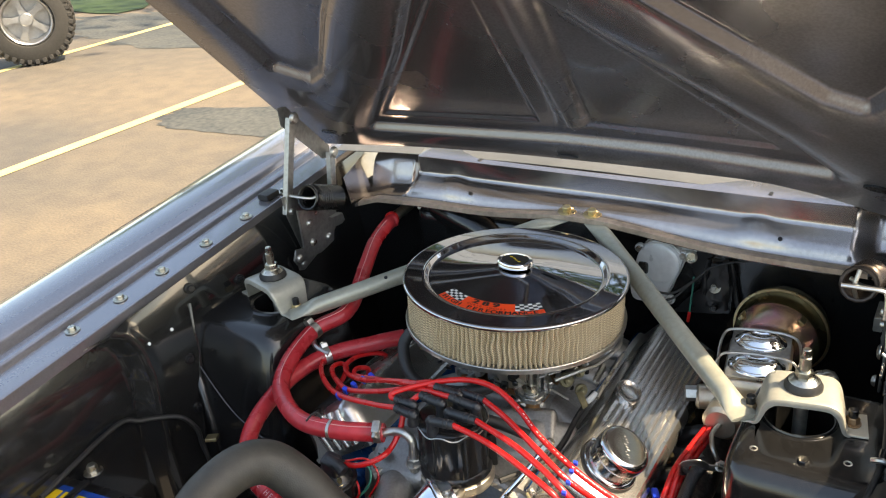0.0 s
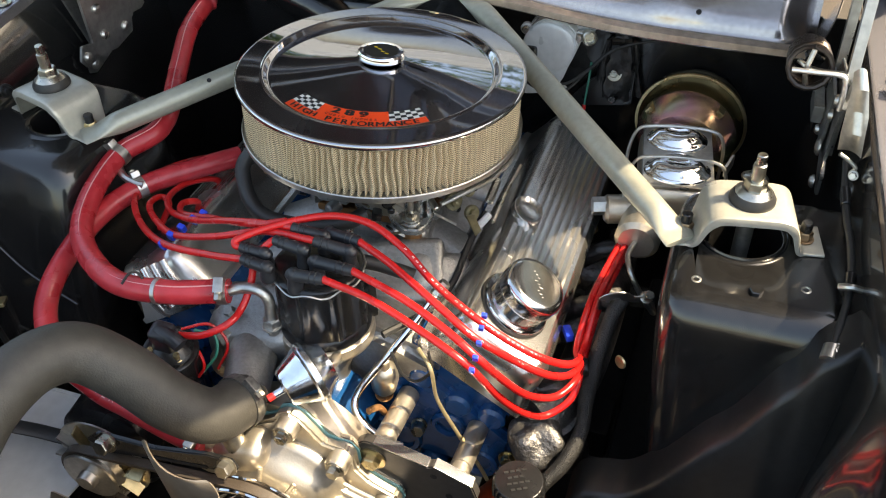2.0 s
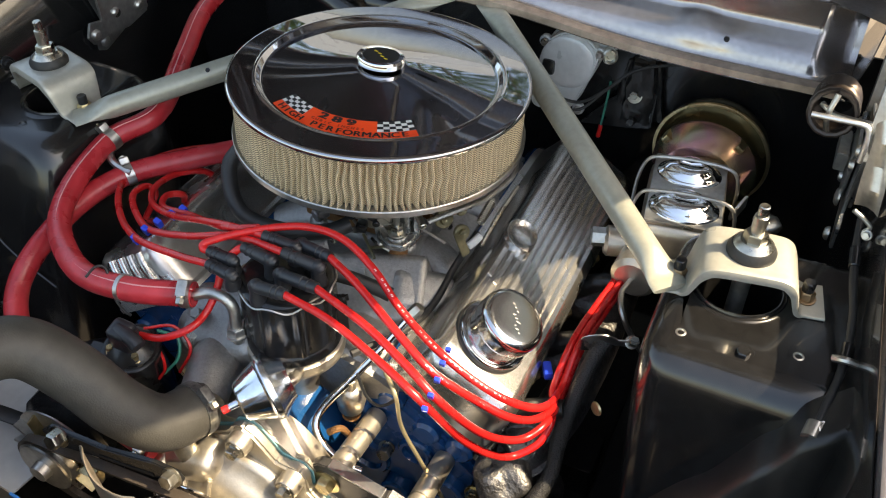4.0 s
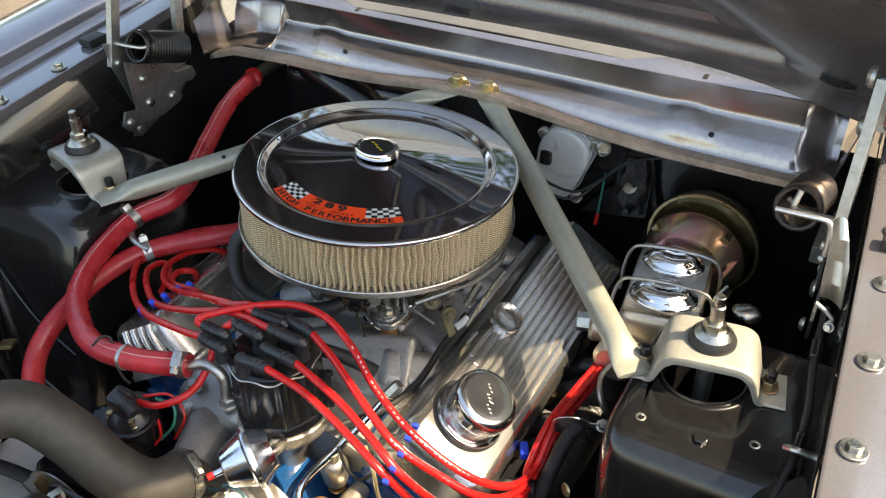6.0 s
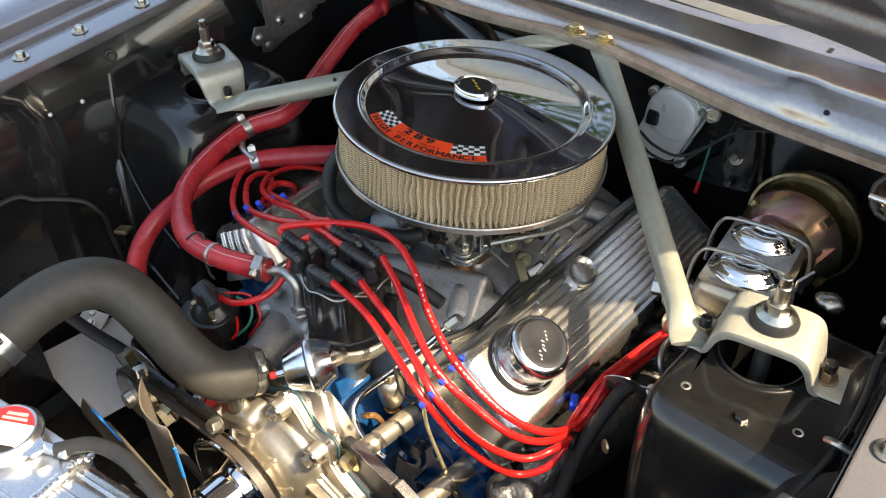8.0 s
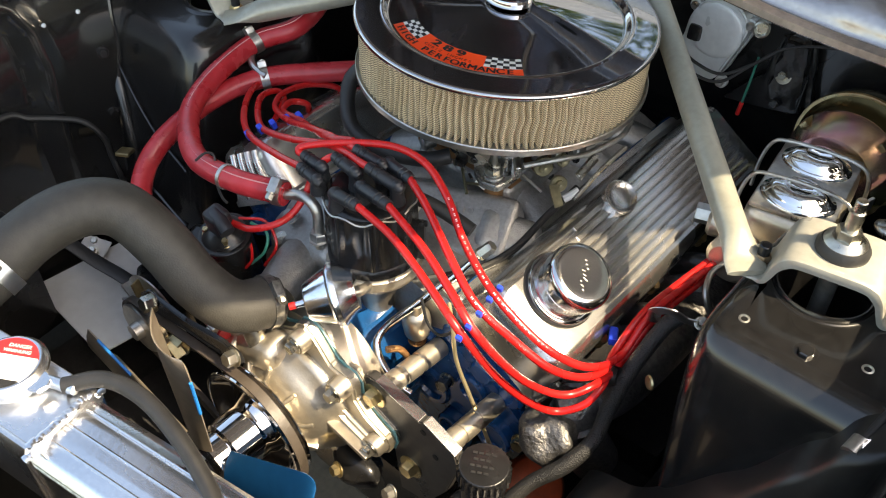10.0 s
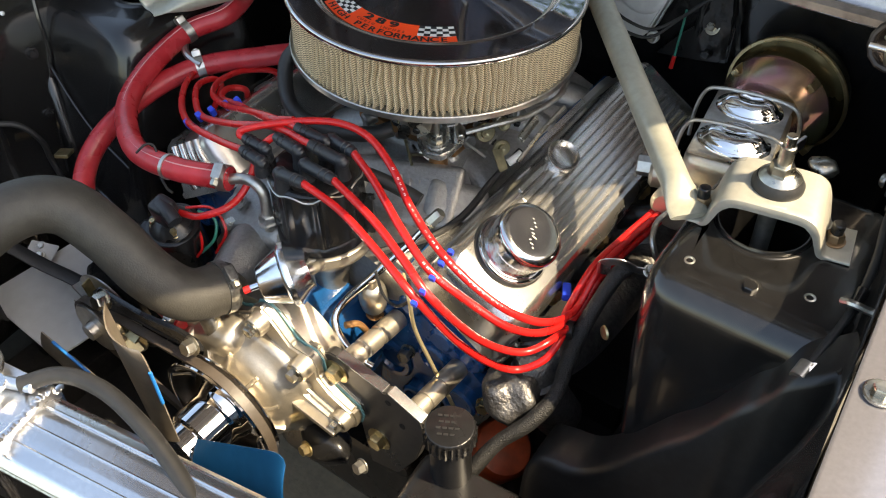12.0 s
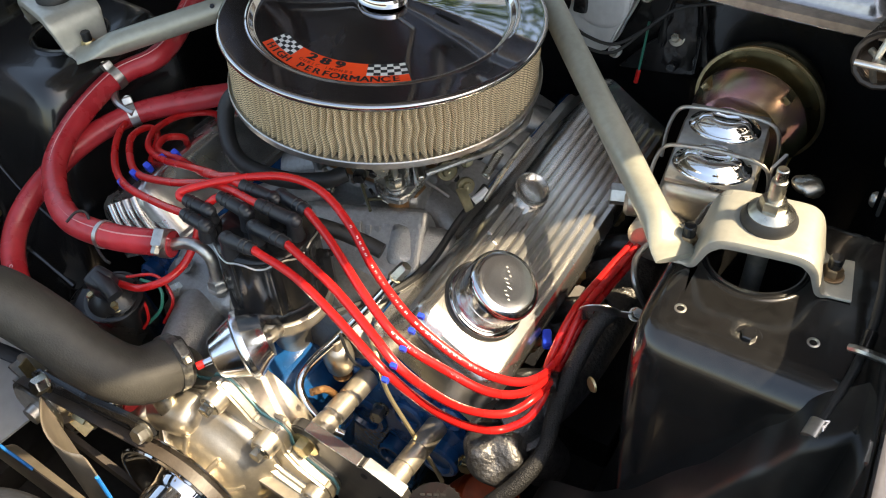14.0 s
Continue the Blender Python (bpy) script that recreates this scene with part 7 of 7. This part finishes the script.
# ---- brake booster and master cylinder ----
bo = thing("brake_booster", "iridescent yellow zinc brake booster on the firewall", "brake booster", (0.375, 0.22, 0.85))
bmx = stand((0.366, 0.275, 0.834), (-0.05, -1, 0.02), (1, 0, 0)) @ Matrix.Diagonal((0.76, 0.76, 1, 1))
OLIVE = mat("dark_olive_zinc", (0.13, 0.10, 0.045), 0.3, 0.9, 0.3)
p_at("rear_shell", lathe([(0.08, 0), (0.094, 0.02), (0.099, 0.034), (0.100, 0.044), (0.098, 0.048)], 72, bmx), OLIVE, bo)
p_at("rim", lathe([(0.097, 0.044), (0.1015, 0.0445), (0.1028, 0.047), (0.1018, 0.0495), (0.097, 0.050)], 72, bmx), GOLDZ, bo)
p_at("step_ring", lathe([(0.099, 0.0485), (0.092, 0.053), (0.086, 0.058), (0.083, 0.068), (0.082, 0.080)], 72, bmx), OLIVE, bo, "dark olive step of the shell")
p_at("front_shell", lathe([(0.080, 0.078), (0.0885, 0.0785), (0.0895, 0.081), (0.0885, 0.084), (0.083, 0.094), (0.075, 0.108), (0.066, 0.118), (0.045, 0.122), (0.02, 0.123)], 72, bmx), BOOST, bo)
for a in (-0.55, 0.9, 2.5):
    p_at("shell_tab", box(0.010, 0.014, 0.020, bmx @ Matrix.Rotation(a, 4, "Z") @ Matrix.Translation((0.085, 0, 0.090)), 0.002), GOLDZ, bo)

mc = thing("master_cylinder", "cast brake master cylinder with bright domed lids", "master cylinder", (0.36, 0.07, 0.80))
p_at("reservoir", box(0.094, 0.145, 0.05, Matrix.Translation((0.362, 0.070, 0.852)) @ Matrix.Rotation(0.14, 4, "Z"), 0.018, None, 4), PUMP, mc)
p_at("bore", rod((0.345, 0.17, 0.815), (0.335, -0.035, 0.815), 0.028, 28, None, 0.006), PUMP, mc)
p_at("side_port", rod((0.33, 0.03, 0.82), (0.285, 0.015, 0.82), 0.019, 20, None, 0.004), PUMP, mc)
p_at("side_port", rod((0.30, 0.02, 0.825), (0.27, 0.01, 0.825), 0.012, 6, None, 0.001), STEEL, mc)
LIDM = Matrix.Translation((0.362, 0.072, 0.8785)) @ Matrix.Rotation(0.14, 4, "Z")
lid2 = p_at("lid_plate", box(0.087, 0.138, 0.006, LIDM, 0.0025), STEEL, mc, "bright plated lid")
for yy, r in ((-0.036, 0.036), (0.034, 0.034)):
    p_at("dome", lathe([(r + 0.004, 0.003), (r + 0.003, 0.006), (r, 0.0065), (r - 0.003, 0.010), (r - 0.01, 0.0165), (r - 0.018, 0.0185), (0.012, 0.0165), (0.0, 0.0155)], 48, LIDM @ Matrix.Translation((-0.001, yy, 0)) @ Matrix.Diagonal((1.02, 0.74, 1, 1)), None,
                       lambda a, z: 1 + (0.05 * math.cos(4 * a) if 0.012 < z < 0.018 else 0)), CHROME, mc, "mirror-bright domed lid", 70)
    b = tube([LIDM @ Vector(p) for p in ((-0.062, yy - 0.004, -0.05), (-0.060, yy - 0.004, -0.01), (-0.052, yy - 0.004, 0.017), (-0.035, yy - 0.003, 0.0235), (0.0, yy - 0.002, 0.025), (0.035, yy - 0.003, 0.0235), (0.052, yy - 0.004, 0.015), (0.058, yy - 0.004, -0.01), (0.058, yy - 0.004, -0.05))], 0.0022, 8, 6)
    p_at("bail_wire", b, STEEL, mc, "spring wire bail")
p_at("wing_tab", box(0.03, 0.004, 0.016, LIDM @ Matrix.Translation((0.062, -0.01, 0.0)) @ Matrix.Rotation(1.2, 4, "Z"), 0.001), RADAL, mc)
p_at("brake_line", tube([(0.335, -0.03, 0.815), (0.33, -0.06, 0.812), (0.345, -0.085, 0.795), (0.37, -0.05, 0.72), (0.36, 0.1, 0.6)], 0.0035, 8, 8), STEEL, mc)
q = lump(0.0155, (0.458, 0.068, 0.868), (1.1, 0.9, 0.6), 9, 0.3, 3)
solo("junction_nut", q, BOLTM, "bright crinkled nut beside the master cylinder", "nut")

# ---- wiper motor and heater housing ----
wm = thing("wiper_motor", "grey wiper motor with a domed cover on the firewall", "wiper motor", (0.15, 0.25, 0.90))
WC = smooth_path([Vector((x, 0, z)) for x, z in ((0.113, 0.904), (0.1155, 0.927), (0.124, 0.948), (0.139, 0.962), (0.156, 0.968), (0.173, 0.9655), (0.187, 0.956), (0.195, 0.943), (0.194, 0.927), (0.187, 0.906), (0.177, 0.881), (0.167, 0.857), (0.144, 0.848), (0.112, 0.845), (0.104, 0.875), (0.113, 0.904))], 3)[:-1]
WC = [(p.x, p.z) for p in WC]
p_at("mount_plate", prism([((x - 0.152) * 1.03 + 0.152, (z - 0.91) * 1.03 + 0.91) for x, z in WC], 0.012, yface(0.262), 0.002), WIPER, wm)
p_at("cover", prism(WC, 0.022, yface(0.248), 0.005, None, 3), WIPER, wm, "smooth light grey cover")
p_at("raised_disc", lathe([(0.0375, 0.0), (0.0372, 0.0016), (0.035, 0.0034), (0.030, 0.0042), (0.0, 0.0046)], 56, stand((0.1545, 0.2265, 0.924), (0, -1, 0))), WIPER, wm, "round raised field on the cover")
for x, z in ((0.154, 0.971), (0.119, 0.945), (0.1955, 0.943), (0.175, 0.853)):
    p_at("screw_ear", lathe([(0.0085, -0.006), (0.0085, 0.0), (0.0078, 0.001)], 20, stand((x, 0.233, z), (0, -1, 0.1))), WIPER, wm)
    p_at("cover_screw", lathe([(0.0055, 0.0), (0.0055, 0.004), (0.0042, 0.0062), (0.0, 0.0066)], 16, stand((x, 0.232, z), (0, -1, 0.1))), STEEL, wm)
p_at("connector", box(0.018, 0.022, 0.016, stand((0.130, 0.224, 0.914), (0, -1, 0.2)), 0.005), BLACKP, wm)
p_at("side_tab", box(0.026, 0.006, 0.02, Matrix.Translation((0.202, 0.246, 0.950)) @ Matrix.Rotation(0.3, 4, "Y"), 0.002), WIPER, wm)
p_at("side_bolt", lathe([(0.0105, 0.0), (0.0105, 0.012), (0.0085, 0.013), (0.0070, 0.006), (0.0, 0.006)], 24, stand((0.207, 0.240, 0.942), (0.35, -1, 0.2))), BOLTM, wm)
for dz in (0, -0.016):
    solo("wiper_wire", tube([(0.122, 0.203, 0.898 + dz), (0.15, 0.198, 0.888 + dz), (0.185, 0.205, 0.882 + dz * 0.7), (0.215, 0.225, 0.90), (0.25, 0.24, 0.93), (0.32, 0.255, 0.945), (0.42, 0.27, 0.945)], 0.0021, 8, 6), BLACKR, "black insulated wiring from the wiper motor", "wire", "wiper motor wires")
hb = thing("heater_housing", "black crinkled heater insulation pad on the firewall", "heater housing", (0.245, 0.27, 0.86))
pb = bmesh.new()
bmesh.ops.create_cube(pb, size=1, matrix=Matrix.Diagonal((0.062, 0.030, 0.108, 1)))
bmesh.ops.bevel(pb, geom=pb.edges[:], offset=0.012, segments=3, affect="EDGES")
bmesh.ops.subdivide_edges(pb, edges=pb.edges[:], cuts=7, use_grid_fill=True)
pb.normal_update()
for v in pb.verts:
    v.co.x *= 1 - 0.25 * (v.co.z + 0.02) / 0.054 - 0.25 * (max(0, v.co.z) / 0.06) ** 3
    v.co += v.normal * (0.005 * noise.noise(v.co * 60) + 0.0055 * (0.4 - abs(noise.noise(Vector((v.co.x * 170, v.co.y * 120, v.co.z * 90))))))
pb.transform(stand((0.252, 0.266, 0.886), (0, 0, 1), (1, 0.1, 0)))
p_at("pad", pb, CRINKLE, hb, "black crinkled insulation", 60)
p_at("bracket", prism([(-0.07, -0.04), (0.0, -0.035), (0.035, -0.03), (0.04, 0.02), (0.01, 0.03), (-0.03, 0.0)], 0.006, stand((0.238, 0.264, 0.862), (-0.1, -1, 0.15), (1, 0, 0.1)), 0.002), BLACKP, hb)
p_at("screw", hexhead((0.247, 0.252, 0.883), (-0.1, -1, 0.45), 0.0062, 0.005, 1.75), BOLTM, hb, "bright washer screw")
p_at("stud", rod((0.25, 0.25, 0.846), (0.249, 0.235, 0.849), 0.006, 12, None, 0.001), BLACKP, hb)
solo("green_wire", tube([(0.215, 0.235, 0.905), (0.214, 0.233, 0.88), (0.212, 0.232, 0.855), (0.211, 0.231, 0.838)], 0.0016, 8, 5), bpy.data.materials["green_wire"], "thin green wire hanging at the heater housing", "wire")
solo("wire_splice", rod((0.211, 0.231, 0.838), (0.209, 0.230, 0.818), 0.0030, 10, None, 0.001), REDLAB, "dark red crimp splice on the green wire", "wire splice")
solo("hose_ferrule", lathe([(0.0138, 0), (0.015, 0.002), (0.015, 0.009), (0.0138, 0.011)], 28, stand((-0.391, 0.207, 0.934), (0, 1, 0.02))), REDLAB, "bright red ferrule at the heater hose end", "ferrule")
nip = thing("heater_nipple", "steel heater pipe through the firewall", "pipe", (-0.392, 0.25, 0.936))
p_at("pipe", rod((-0.392, 0.29, 0.937), (-0.391, 0.205, 0.934), 0.0105, 18, None, 0.001), STEEL, nip)
solo("firewall_nut", hexhead((-0.352, 0.268, 0.945), (0, -1, 0.3), 0.007, 0.009, 1.3), BOLTM, "bright nut on the firewall", "nut")
solo("cowl_drain_duct", tube([(-0.30, 0.262, 0.955), (-0.25, 0.245, 0.945), (-0.18, 0.235, 0.92), (-0.15, 0.23, 0.87)], 0.032, 14, 5), BAY, "black duct bulge below the cowl", "duct")


# ---- hood hinges ----
def hinge(side):
    x = -0.505 if side < 0 else 0.530
    t = p_at("hood_hinge", box(0.004, 0.06, 0.07, Matrix.Translation((x + side * 0.004, 0.1, 0.95)), 0.001), HINGE, car, "bare steel hood hinge with a black coil spring")
    m = stand((x, 0, 0), (-side, 0, 0), (0, 1, 0)) if side < 0 else stand((x, 0, 0), (-1, 0, 0), (0, -1, 0))

    def plate(poly, h, off, mtl, name, lab="", bev=0.001):
        pp = [(y, z) if side < 0 else (-y, z) for y, z in poly]
        mm = m @ Matrix.Translation((0, 0, off))
        p_at(name, prism(pp, h, mm, bev), mtl, t, lab)

    STL = HINGE
    plate([(0.025, 1.038), (0.037, 1.036), (0.075, 1.02), (0.155, 1.0), (0.172, 0.97), (0.178, 0.94), (0.165, 0.915), (0.13, 0.897), (0.055, 0.872), (0.04, 0.878), (0.04, 0.905), (0.058, 0.915), (0.052, 0.935), (0.045, 0.955), (0.03, 1.0)], 0.0035, 0.0, STL, "side_plate", "grey steel hinge plate")
    plate([(0.07, 0.99), (0.16, 0.985), (0.165, 0.94), (0.10, 0.905), (0.08, 0.93)], 0.004, 0.006, STL, "inner_plate")
    plate([(0.105, 0.958), (0.17, 0.952), (0.175, 0.935), (0.165, 0.93), (0.105, 0.936)], 0.012, 0.012, STL, "cross_link")
    for y, z, r in ((0.085, 0.917, 0.011), (0.05, 0.89, 0.008), (0.115, 0.947, 0.009), (0.165, 0.942, 0.009), (0.15, 0.975, 0.008), (0.04, 1.005, 0.007), (0.06, 0.975, 0.007), (0.14, 0.908, 0.007)):
        p_at("rivet", lathe([(r, 0), (r, 0.002), (r * 0.7, 0.005), (0, 0.006)], 18, stand((x - side * 0.008, y, z), (-side, 0, 0))), STEEL, t)
    hy0, hz0, hy1, hz1 = 0.085, 1.175, 0.185, 1.075
    plate([(hy0 - 0.018, hz0 + 0.022), (hy0 + 0.004, hz0 + 0.02), (hy1 + 0.012, hz1 + 0.008), (hy1 + 0.012, hz1 - 0.016), (hy1 - 0.012, hz1 - 0.012), (hy0 - 0.016, hz0 - 0.012)], 0.003, -0.012, HINGE, "hood_bracket")

    def arm(a, b, w=0.013):
        ya, za, yb, zb = *a, *b
        d = Vector((0, yb - ya, zb - za))
        ln = d.length
        mm = Matrix.Translation((x - side * 0.006, ya, za)) @ frame_to(d, (0, d.z, -d.y)).to_4x4()
        b1 = box(w, 0.003, ln, mm @ Matrix.Translation((0, 0, ln / 2)), 0.0008)
        box(0.003, 0.011, ln, mm @ Matrix.Translation((w / 2, 0.004 * -side, ln / 2)), 0.0008, b1)
        box(0.003, 0.011, ln, mm @ Matrix.Translation((-w / 2, 0.004 * -side, ln / 2)), 0.0008, b1)
        p_at("channel_arm", b1, HINGE, t, "bare steel channel arm")

    arm((0.034, 1.0), (hy0, hz0))
    arm((0.168, 0.955), (hy1, hz1))
    for y, z in ((hy0, hz0), (hy1, hz1)):
        p_at("pivot", lathe([(0.011, 0), (0.011, 0.004), (0.008, 0.007), (0, 0.008)], 20, stand((x - side * 0.009, y, z), (-side, 0, 0))), STEEL, t)
    # coil spring
    a, b = Vector((x - side * 0.045, 0.048, 1.035)), Vector((x - side * 0.040, 0.138 if side < 0 else 0.168, 1.000 if side < 0 else 0.992))
    ax = b - a
    f = frame_to(ax, (0, 0, 1))
    turns = 16
    n = turns * 14
    pts = [a + ax * (k / n) + f.col[0] * 0.0225 * math.cos(2 * math.pi * k / 14) + f.col[1] * 0.0225 * math.sin(2 * math.pi * k / 14) for k in range(n + 1)]
    p_at("coil_spring", tube(pts, 0.0031, 7, 1, None, False), BLACKP if side < 0 else mat("sooty_spring_steel", (0.05, 0.04, 0.035), 0.35, 0.7), t, "tightly wound black coil spring")
    p_at("spring_hook", tube([a + Vector((side * 0.04, -0.004, 0.0)), a + Vector((side * 0.015, 0.0, -0.002)), a + Vector((0, 0.012, -0.006)), a + Vector((-side * 0.012, 0.02, -0.002))], 0.0032, 8, 5), STEEL, t)
    p_at("spring_hook", tube([b + Vector((0, -0.01, 0)), b + Vector((0.0, 0.008, -0.002)), b + Vector((side * 0.02, 0.014, -0.012))], 0.0032, 8, 5), BLACKP, t)
    if side > 0:
        p_at("spring_anchor_rod", tube([(0.466, 0.031, 1.039), (0.49, 0.03, 1.040), (0.515, 0.03, 1.040), (0.5215, 0.03, 1.034), (0.523, 0.029, 1.02), (0.523, 0.028, 1.0)], 0.0031, 10, 6), RADAL, t, "bright bent anchor rod")
        p_at("loop", tube([a + Vector((0.0, 0.0, 0.022)), a + Vector((-0.004, -0.006, 0.0)), a + Vector((0.0, 0.0, -0.022))], 0.003, 8, 6), STEEL, t)
        SH = [(0.0, 0.523, 1.060, 0.012), (0.25, 0.526, 1.04, 0.016), (0.5, 0.527, 1.012, 0.022), (0.75, 0.528, 0.99, 0.023), (1.0, 0.530, 0.967, 0.023)]
        p_at("lower_shield", sheet(lambda u, k: Vector((SH[k][1] + SH[k][3] * u, 0.002 - 0.007 * math.sin(u * 3.1) * (k % 2) - 0.004 * k * u, SH[k][2] + 0.006 * math.sin(u * 2.6))), span(0, 1, 9), range(5), 0.002), STEEL, t, "creased bright steel plate", 25)
        p_at("lower_hook", tube([(0.529, -0.03, 0.982), (0.54, -0.03, 0.975), (0.548, -0.031, 0.968), (0.544, -0.032, 0.961)], 0.0024, 8, 5), STEEL, t)
        p_at("hook_nut", hexhead((0.5475, -0.036, 0.962), (-0.3, -1, 0.4), 0.0042, 0.005, 1.3), STEEL, t, "bright nut")


HINGE = mat("dull_steel_hinge", (0.36, 0.36, 0.35), 0.34, 0.85, 0.25, 120, 16, 0.15, 120)
hinge(-1)
hinge(1)
FT = [(-0.476, 0.033, 1.012), (-0.476, 0.078, 0.996), (-0.476, 0.138, 0.951), (-0.476, 0.126, 0.91), (-0.476, 0.084, 0.902), (-0.476, 0.047, 0.908), (-0.476, 0.013, 0.905), (-0.476, 0.003, 0.92), (-0.476, 0.012, 0.939), (-0.476, 0.035, 0.934), (-0.476, 0.034, 0.972)]
hl = next(o for o in car.children if o.name == "hood_hinge")
p_at("lower_plate", prism([(p[1], p[2]) for p in FT], 0.004, stand((-0.480, 0, 0), (1, 0, 0), (0, 1, 0)), 0.0012), HINGE, hl, "grey steel lower hinge plate")
for p in [(-0.476, 0.063, 0.934), (-0.476, 0.018, 0.919), (-0.476, 0.111, 0.925), (-0.476, 0.061, 0.975)]:
    p_at("rivet", lathe([(0.008, 0), (0.008, 0.002), (0.0055, 0.005), (0, 0.006)], 18, stand(p, (1, 0, 0))), STEEL, hl)
PL = [(0.533, 0.118, 1.192), (0.567, 0.118, 1.197), (0.574, 0.118, 1.162), (0.576, 0.118, 1.106), (0.532, 0.118, 1.103), (0.532, 0.118, 1.151)]
p_at("hinge_plate", prism([(p[0], p[2]) for p in PL], 0.004, stand((0, 0.122, 0), (0, -1, 0), (1, 0, 0)), 0.001), STEEL, hood, "bare steel hinge plate with two bolts")
for p in [(0.55, 0.118, 1.18), (0.548, 0.118, 1.115)]:
    p_at("plate_bolt", lathe([(0.009, 0), (0.009, 0.002), (0.006, 0.003), (0.006, 0.006), (0.0, 0.007)], 24, stand(p, (0, -1, 0))), BOLTM, hood)
solo("hood_bumper", box(0.026, 0.036, 0.012, Matrix.Translation((-0.570, 0.062, 1.021)), 0.003), BLACKR, "black rubber hood bumper on the fender flange", "bumper", "hood bumpers")
solo("hood_bumper", box(0.025, 0.02, 0.014, Matrix.Translation((0.583, 0.055, 1.018)), 0.003), BLACKR, "black rubber hood bumper on the fender flange", "bumper", "hood bumpers")

# ---- wiring on the inner fenders ----
HR = [(0.54, -0.01, 0.965), (0.541, -0.039, 0.955), (0.545, -0.085, 0.945), (0.552, -0.136, 0.936), (0.552, -0.185, 0.926), (0.546, -0.227, 0.917), (0.541, -0.254, 0.908)] + [(0.54, -0.246, 0.875), (0.542, -0.255, 0.84), (0.55, -0.279, 0.8)]
hn = thing("wiring_harness", "black taped wiring harness along the inner fender", "wiring harness", HR[0])
p_at("loom", tube(HR, 0.0038, 12, 8, rad=lambda s: 1 + 0.06 * math.sin(s * 60)), BLACKR, hn)
hp = smooth_path(HR, 8)
for k in (12, 30, 52, 62):
    p_at("tape_band", lathe([(0.0046, -0.012), (0.0056, -0.011), (0.0056, 0.011), (0.0046, 0.012)], 14, stand(hp[k], hp[k + 1] - hp[k])), BLACKP, hn)
pl = thing("harness_clip", "grey metal clip on the wiring harness", "clip", HR[6])
p6 = Vector(HR[6])
p_at("strap", lathe([(0.0064, -0.0075), (0.0085, -0.0075), (0.0085, 0.0075), (0.0064, 0.0075)], 20, stand(p6, Vector(HR[6]) - Vector(HR[5]))), STEEL, pl)
p_at("strap_tail", box(0.026, 0.014, 0.003, stand(p6 + Vector((0.014, 0.004, 0.006)), (0.2, -0.3, 1), (1, 0.5, 0)), 0.001), RADAL, pl)
p_at("screw", hexhead(p6 + Vector((0.022, 0.008, 0.006)), (0.5, -0.5, 0.7), 0.007, 0.01, 1.3), BLACKP, pl)
p4 = Vector(HR[4])
solo("harness_clip", tube([p4 + Vector((-0.01, 0, 0.006)), p4 + Vector((0, -0.004, 0.011)), p4 + Vector((0.014, 0.0, 0.006))], 0.0035, 8, 5), STEEL, "small steel band on the wiring harness", "clip")
WL = [(-0.5, -0.434, 0.828), (-0.49, -0.395, 0.816), (-0.476, -0.364, 0.806), (-0.46, -0.339, 0.794), (-0.448, -0.325, 0.765), (-0.445, -0.324, 0.734), (-0.439, -0.322, 0.7)]
WL = [(WL[0][0] + 0.01, WL[0][1] - 0.15, WL[0][2] - 0.02), *WL, (-0.46, -0.30, 0.58)]
solo("apron_wire", tube(WL, 0.0042, 8, 8), BLACKR, "black wire across the inner fender apron", "wire")
q = Vector([(-0.438, -0.307, 0.737)][0])
solo("wire_clip", box(0.02, 0.006, 0.022, stand(q, (0.5, -0.8, 0.2), (0.7, 0.4, 0)), 0.002), GOLDZ, "yellow zinc wire clip on the seam", "clip")
solo("zip_tie", tube([(-0.1683, -0.3537, 0.885), (-0.1654, -0.3407, 0.89), (-0.1566, -0.3357, 0.886), (-0.1406, -0.3496, 0.868), (-0.1219, -0.3577, 0.86), (-0.1121, -0.3587, 0.858)], 0.0015, 6, 6), BLACKR, "black twisted tie hanging from the red hose", "wire tie")
